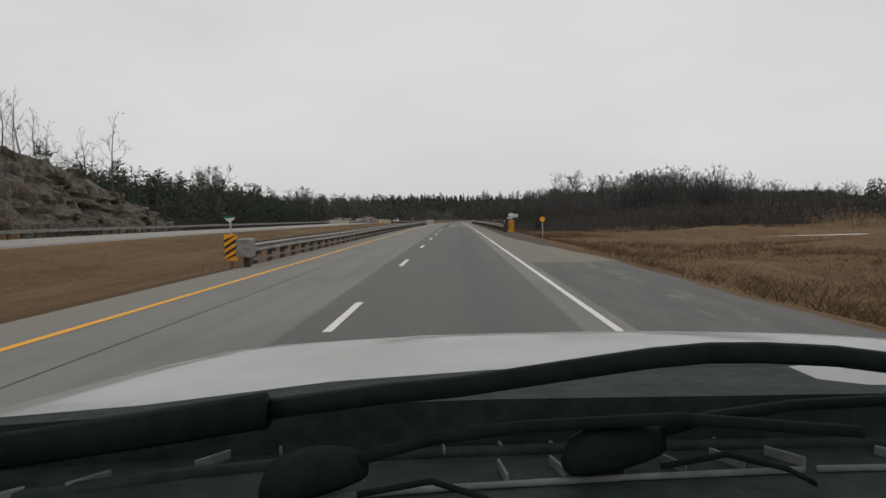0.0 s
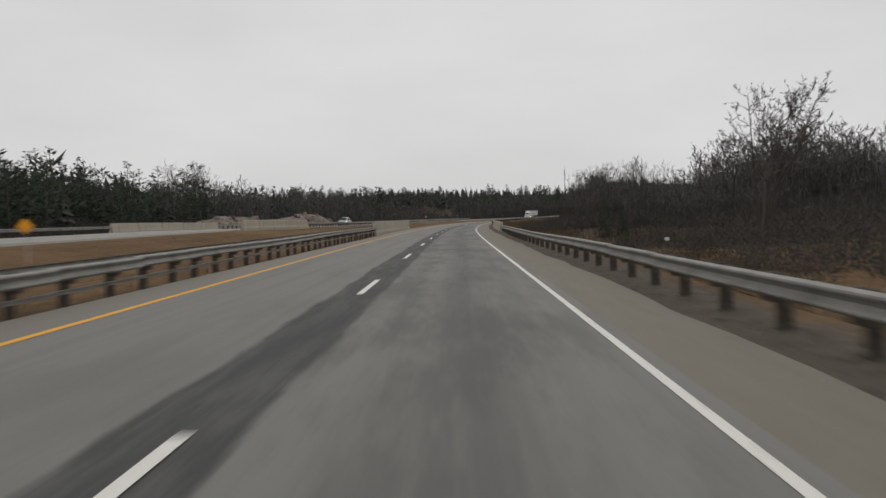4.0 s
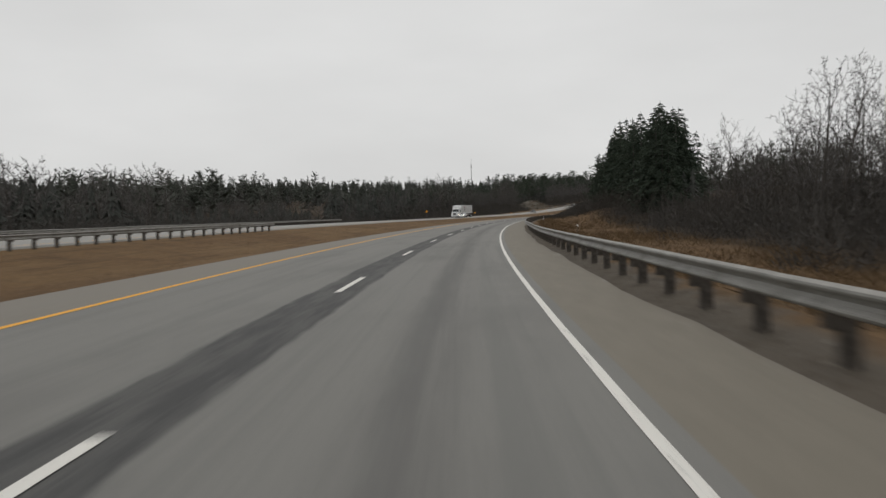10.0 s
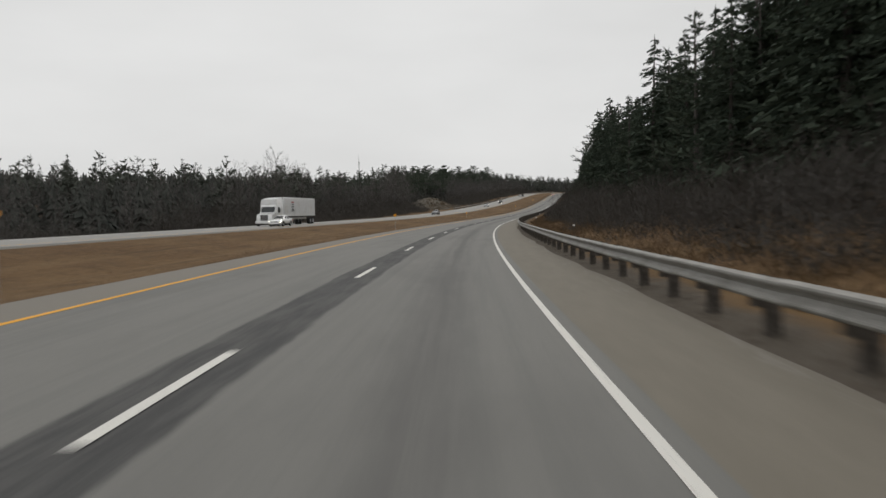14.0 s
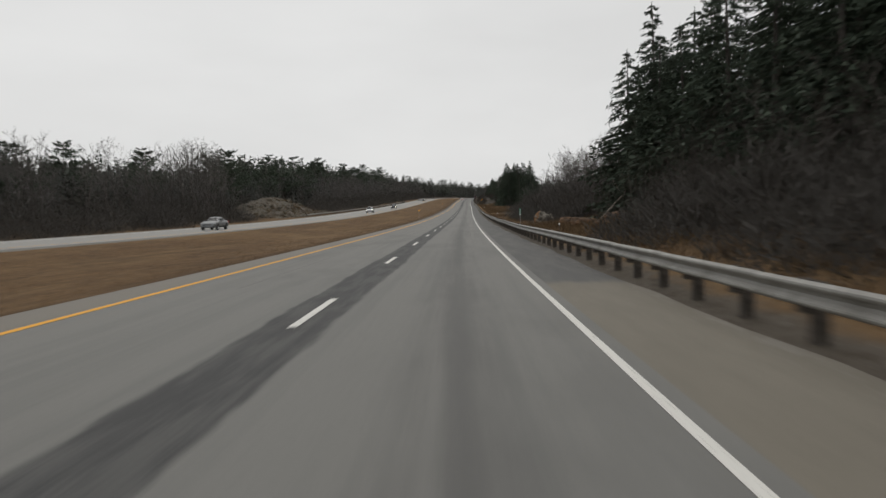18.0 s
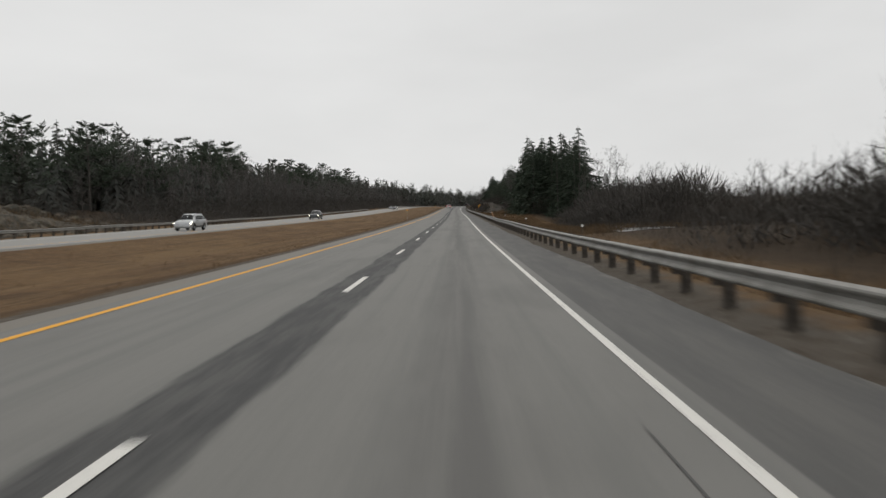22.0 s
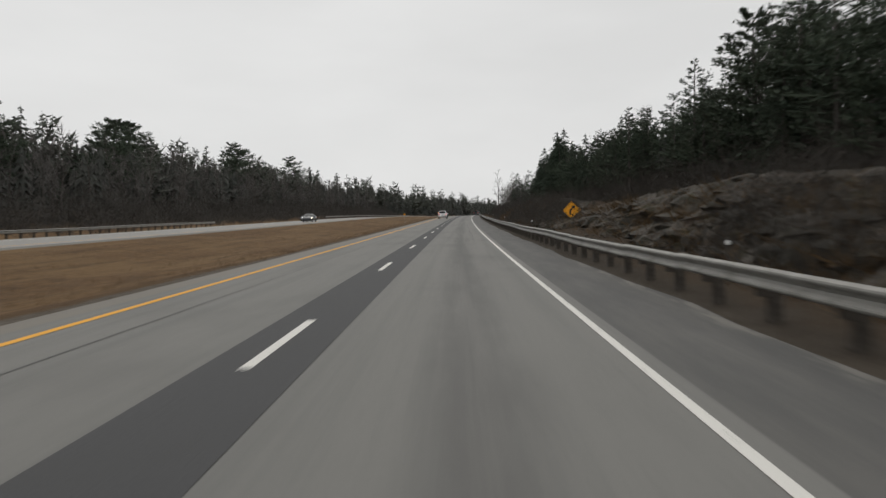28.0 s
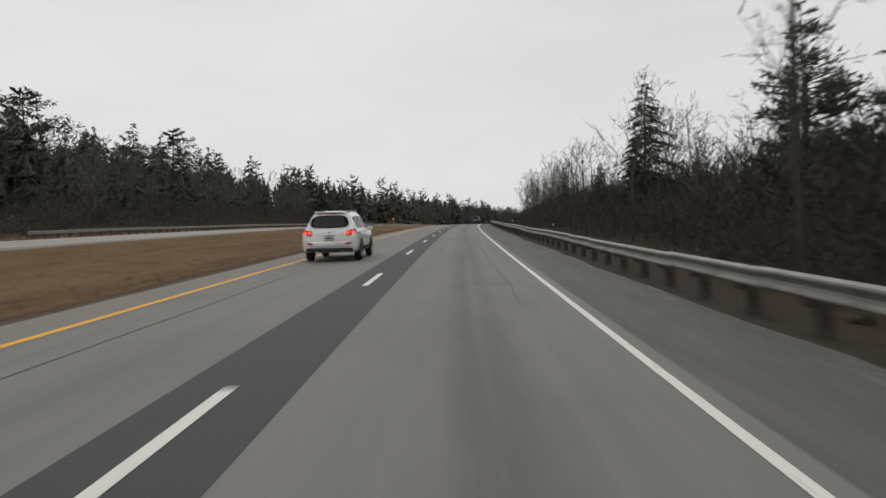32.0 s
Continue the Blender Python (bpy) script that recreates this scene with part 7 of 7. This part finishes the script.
def band(points, half, deep, name, mat, parent, label=""):
    """A bar along points, half high above and below, deep from front to back."""
    bm = bmesh.new()
    rows = []
    for x, y, z in points:
        rows.append([bm.verts.new((x, y + dy, 1.47 + z + dz)) for dy, dz in ((-deep, -half * 0.7), (-deep * 0.6, half * 0.8), (0, half), (deep * 0.7, half * 0.5), (deep, -half), (0, -half * 1.1))])
    n = len(rows[0])
    for p, q in zip(rows[:-1], rows[1:]):
        for k in range(n):
            bm.faces.new((p[k], p[(k + 1) % n], q[(k + 1) % n], q[k]))
    bm.faces.new(rows[0][::-1])
    bm.faces.new(rows[-1])
    bmesh.ops.recalc_face_normals(bm, faces=bm.faces)
    return part(name, bm, mat, parent, label, smooth=True)


M_WIPER = plain("black_wiper_rubber", (0.007, 0.01, 0.011), (0.011, 0.015, 0.016), 25, 0.75, spec=0.06)
M_COWL = plain("black_cowl_plastic", (0.018, 0.024, 0.025), (0.029, 0.037, 0.038), 30, 0.75, bump=0.15, spec=0.12)
M_COWL_RIB = plain("pale_cowl_rib", (0.12, 0.13, 0.13), (0.17, 0.182, 0.184), 20, 0.7, spec=0.15)
band([(-0.78, 0.86, -0.30), (-0.57, 0.85, -0.275), (-0.4, 0.85, -0.253), (-0.236, 0.85, -0.230)], 0.022, 0.02, "wiper_blade", M_WIPER, own, "thick black wiper blade")
band([(-0.236, 0.86, -0.232), (-0.1, 0.855, -0.215), (0.0, 0.85, -0.206), (0.128, 0.85, -0.189), (0.23, 0.85, -0.176), (0.3, 0.85, -0.171), (0.365, 0.85, -0.172), (0.452, 0.85, -0.178), (0.6, 0.85, -0.2), (0.85, 0.86, -0.25)],
     0.0125, 0.016, "wiper_blade", M_WIPER, own, "long black wiper blade")
cowl = part("cowl", box((1.95, 0.46, 0.03), (0.2, 0.78, 1.47 - 0.335), 0.008), M_COWL, own, "black plastic cowl below the windscreen")
part("cowl_lip", box((1.95, 0.05, 0.05), (0.2, 0.985, 1.47 - 0.305), 0.015), M_COWL, own)
for x, y, a in ((-0.46, 0.86, 38), (-0.33, 0.93, 36), (-0.235, 0.985, 30), (-0.1, 1.03, 20), (-0.025, 0.965, -4), (0.05, 0.975, -8), (0.118, 0.98, -12), (0.335, 0.99, -20),
                (0.05, 0.87, -8), (0.12, 0.88, -14), (0.19, 0.885, -18), (0.262, 0.89, -24), (0.335, 0.9, -28), (0.41, 0.905, -34), (-0.54, 0.81, 42), (0.55, 0.9, -38)):
    part("cowl_rib", box((0.004, 0.055, 0.02), (0, 0, 0), 0.001), M_COWL_RIB, cowl).matrix_basis = pose(x, y - 0.012, 1.47 - 0.318, 0, 0, -a)
band([(-0.26, 0.775, -0.316), (-0.012, 0.812, -0.316), (0.2, 0.835, -0.316), (0.414, 0.85, -0.316)], 0.004, 0.004, "cowl_edge", M_COWL_RIB, own)
band([(0.43, 0.852, -0.316), (0.52, 0.853, -0.316), (0.7, 0.845, -0.316)], 0.004, 0.004, "cowl_edge", M_COWL_RIB, own)


def arm_head(x, y, w):
    """The rounded cap of a wiper arm, wider at its root, with a shallow waist."""
    bm = bmesh.new()
    rows = []
    for u, half, high in ((0.0, 0.012, 0.012), (0.06, 0.026, 0.03), (0.25, 0.034, 0.04), (0.5, 0.033, 0.042), (0.75, 0.026, 0.036), (0.94, 0.016, 0.026), (1.0, 0.008, 0.014)):
        p = Vector((x - w / 2 + w * u, y - 0.012 + 0.03 * u, 1.47 - 0.3 + 0.012 * u))
        rows.append([bm.verts.new(p + Vector((0, half * math.cos(k * math.pi / 6), high * max(-0.2, math.sin(k * math.pi / 6))))) for k in range(12)])
    for p, q in zip(rows[:-1], rows[1:]):
        for k in range(12):
            bm.faces.new((p[k], p[(k + 1) % 12], q[(k + 1) % 12], q[k]))
    bm.faces.new(rows[0][::-1])
    bm.faces.new(rows[-1])
    bmesh.ops.recalc_face_normals(bm, faces=bm.faces)
    return bm


for x, y, w in ((-0.165, 0.775, 0.115), (0.185, 0.845, 0.13)):
    part("wiper_arm", arm_head(x, y, w), M_WIPER, own, "black wiper arm head", smooth=True)
    band([(x + 0.045, y + 0.012, -0.272), (x + 0.13, y + 0.045, -0.26), (x + 0.24, y + 0.06, -0.252), (x + 0.42, y + 0.062, -0.246), (x + 0.62, y + 0.03, -0.256)], 0.007, 0.012, "arm_rod", M_WIPER, own)
    band([(x + 0.05, y - 0.02, -0.3), (x + 0.13, y - 0.005, -0.292), (x + 0.19, y - 0.035, -0.3), (x + 0.21, y - 0.06, -0.308)], 0.0035, 0.005, "washer_hose", M_WIPER, own)
# low step of the cowl between the two rows of ribs
band([(-0.6, 0.79, -0.321), (-0.35, 0.875, -0.317), (-0.1, 0.93, -0.317), (0.15, 0.945, -0.317), (0.5, 0.95, -0.317), (0.9, 0.93, -0.317)], 0.009, 0.012, "cowl_step", M_COWL, own, "black moulded step of the cowl")

# the cowl's raised front edge, which covers the bonnet's rear end
edge = bmesh.new()
front = [(-0.72, 0.93), (-0.45, 0.985), (-0.2, 1.09), (0.05, 1.14), (0.3, 1.16), (0.6, 1.15), (0.9, 1.14), (1.1, 1.14)]
back = [(1.12, 0.955), (0.6, 0.955), (0.05, 0.955), (-0.3, 0.95), (-0.72, 0.89)]
low = [edge.verts.new((x, y, 1.47 - 0.335)) for x, y in front + back]
high = [edge.verts.new((x, y, 1.47 - 0.262 + 0.012 * math.sin(math.pi * min(1, max(0, (x + 0.7) / 1.8))))) for x, y in front + back]
for k in range(len(low)):
    j = (k + 1) % len(low)
    edge.faces.new((low[k], low[j], high[j], high[k]))
edge.faces.new(high)
edge.faces.new(low[::-1])
bmesh.ops.recalc_face_normals(edge, faces=edge.faces)
part("cowl_front", edge, M_COWL, own, "black rubber seal over the bonnet's rear edge")
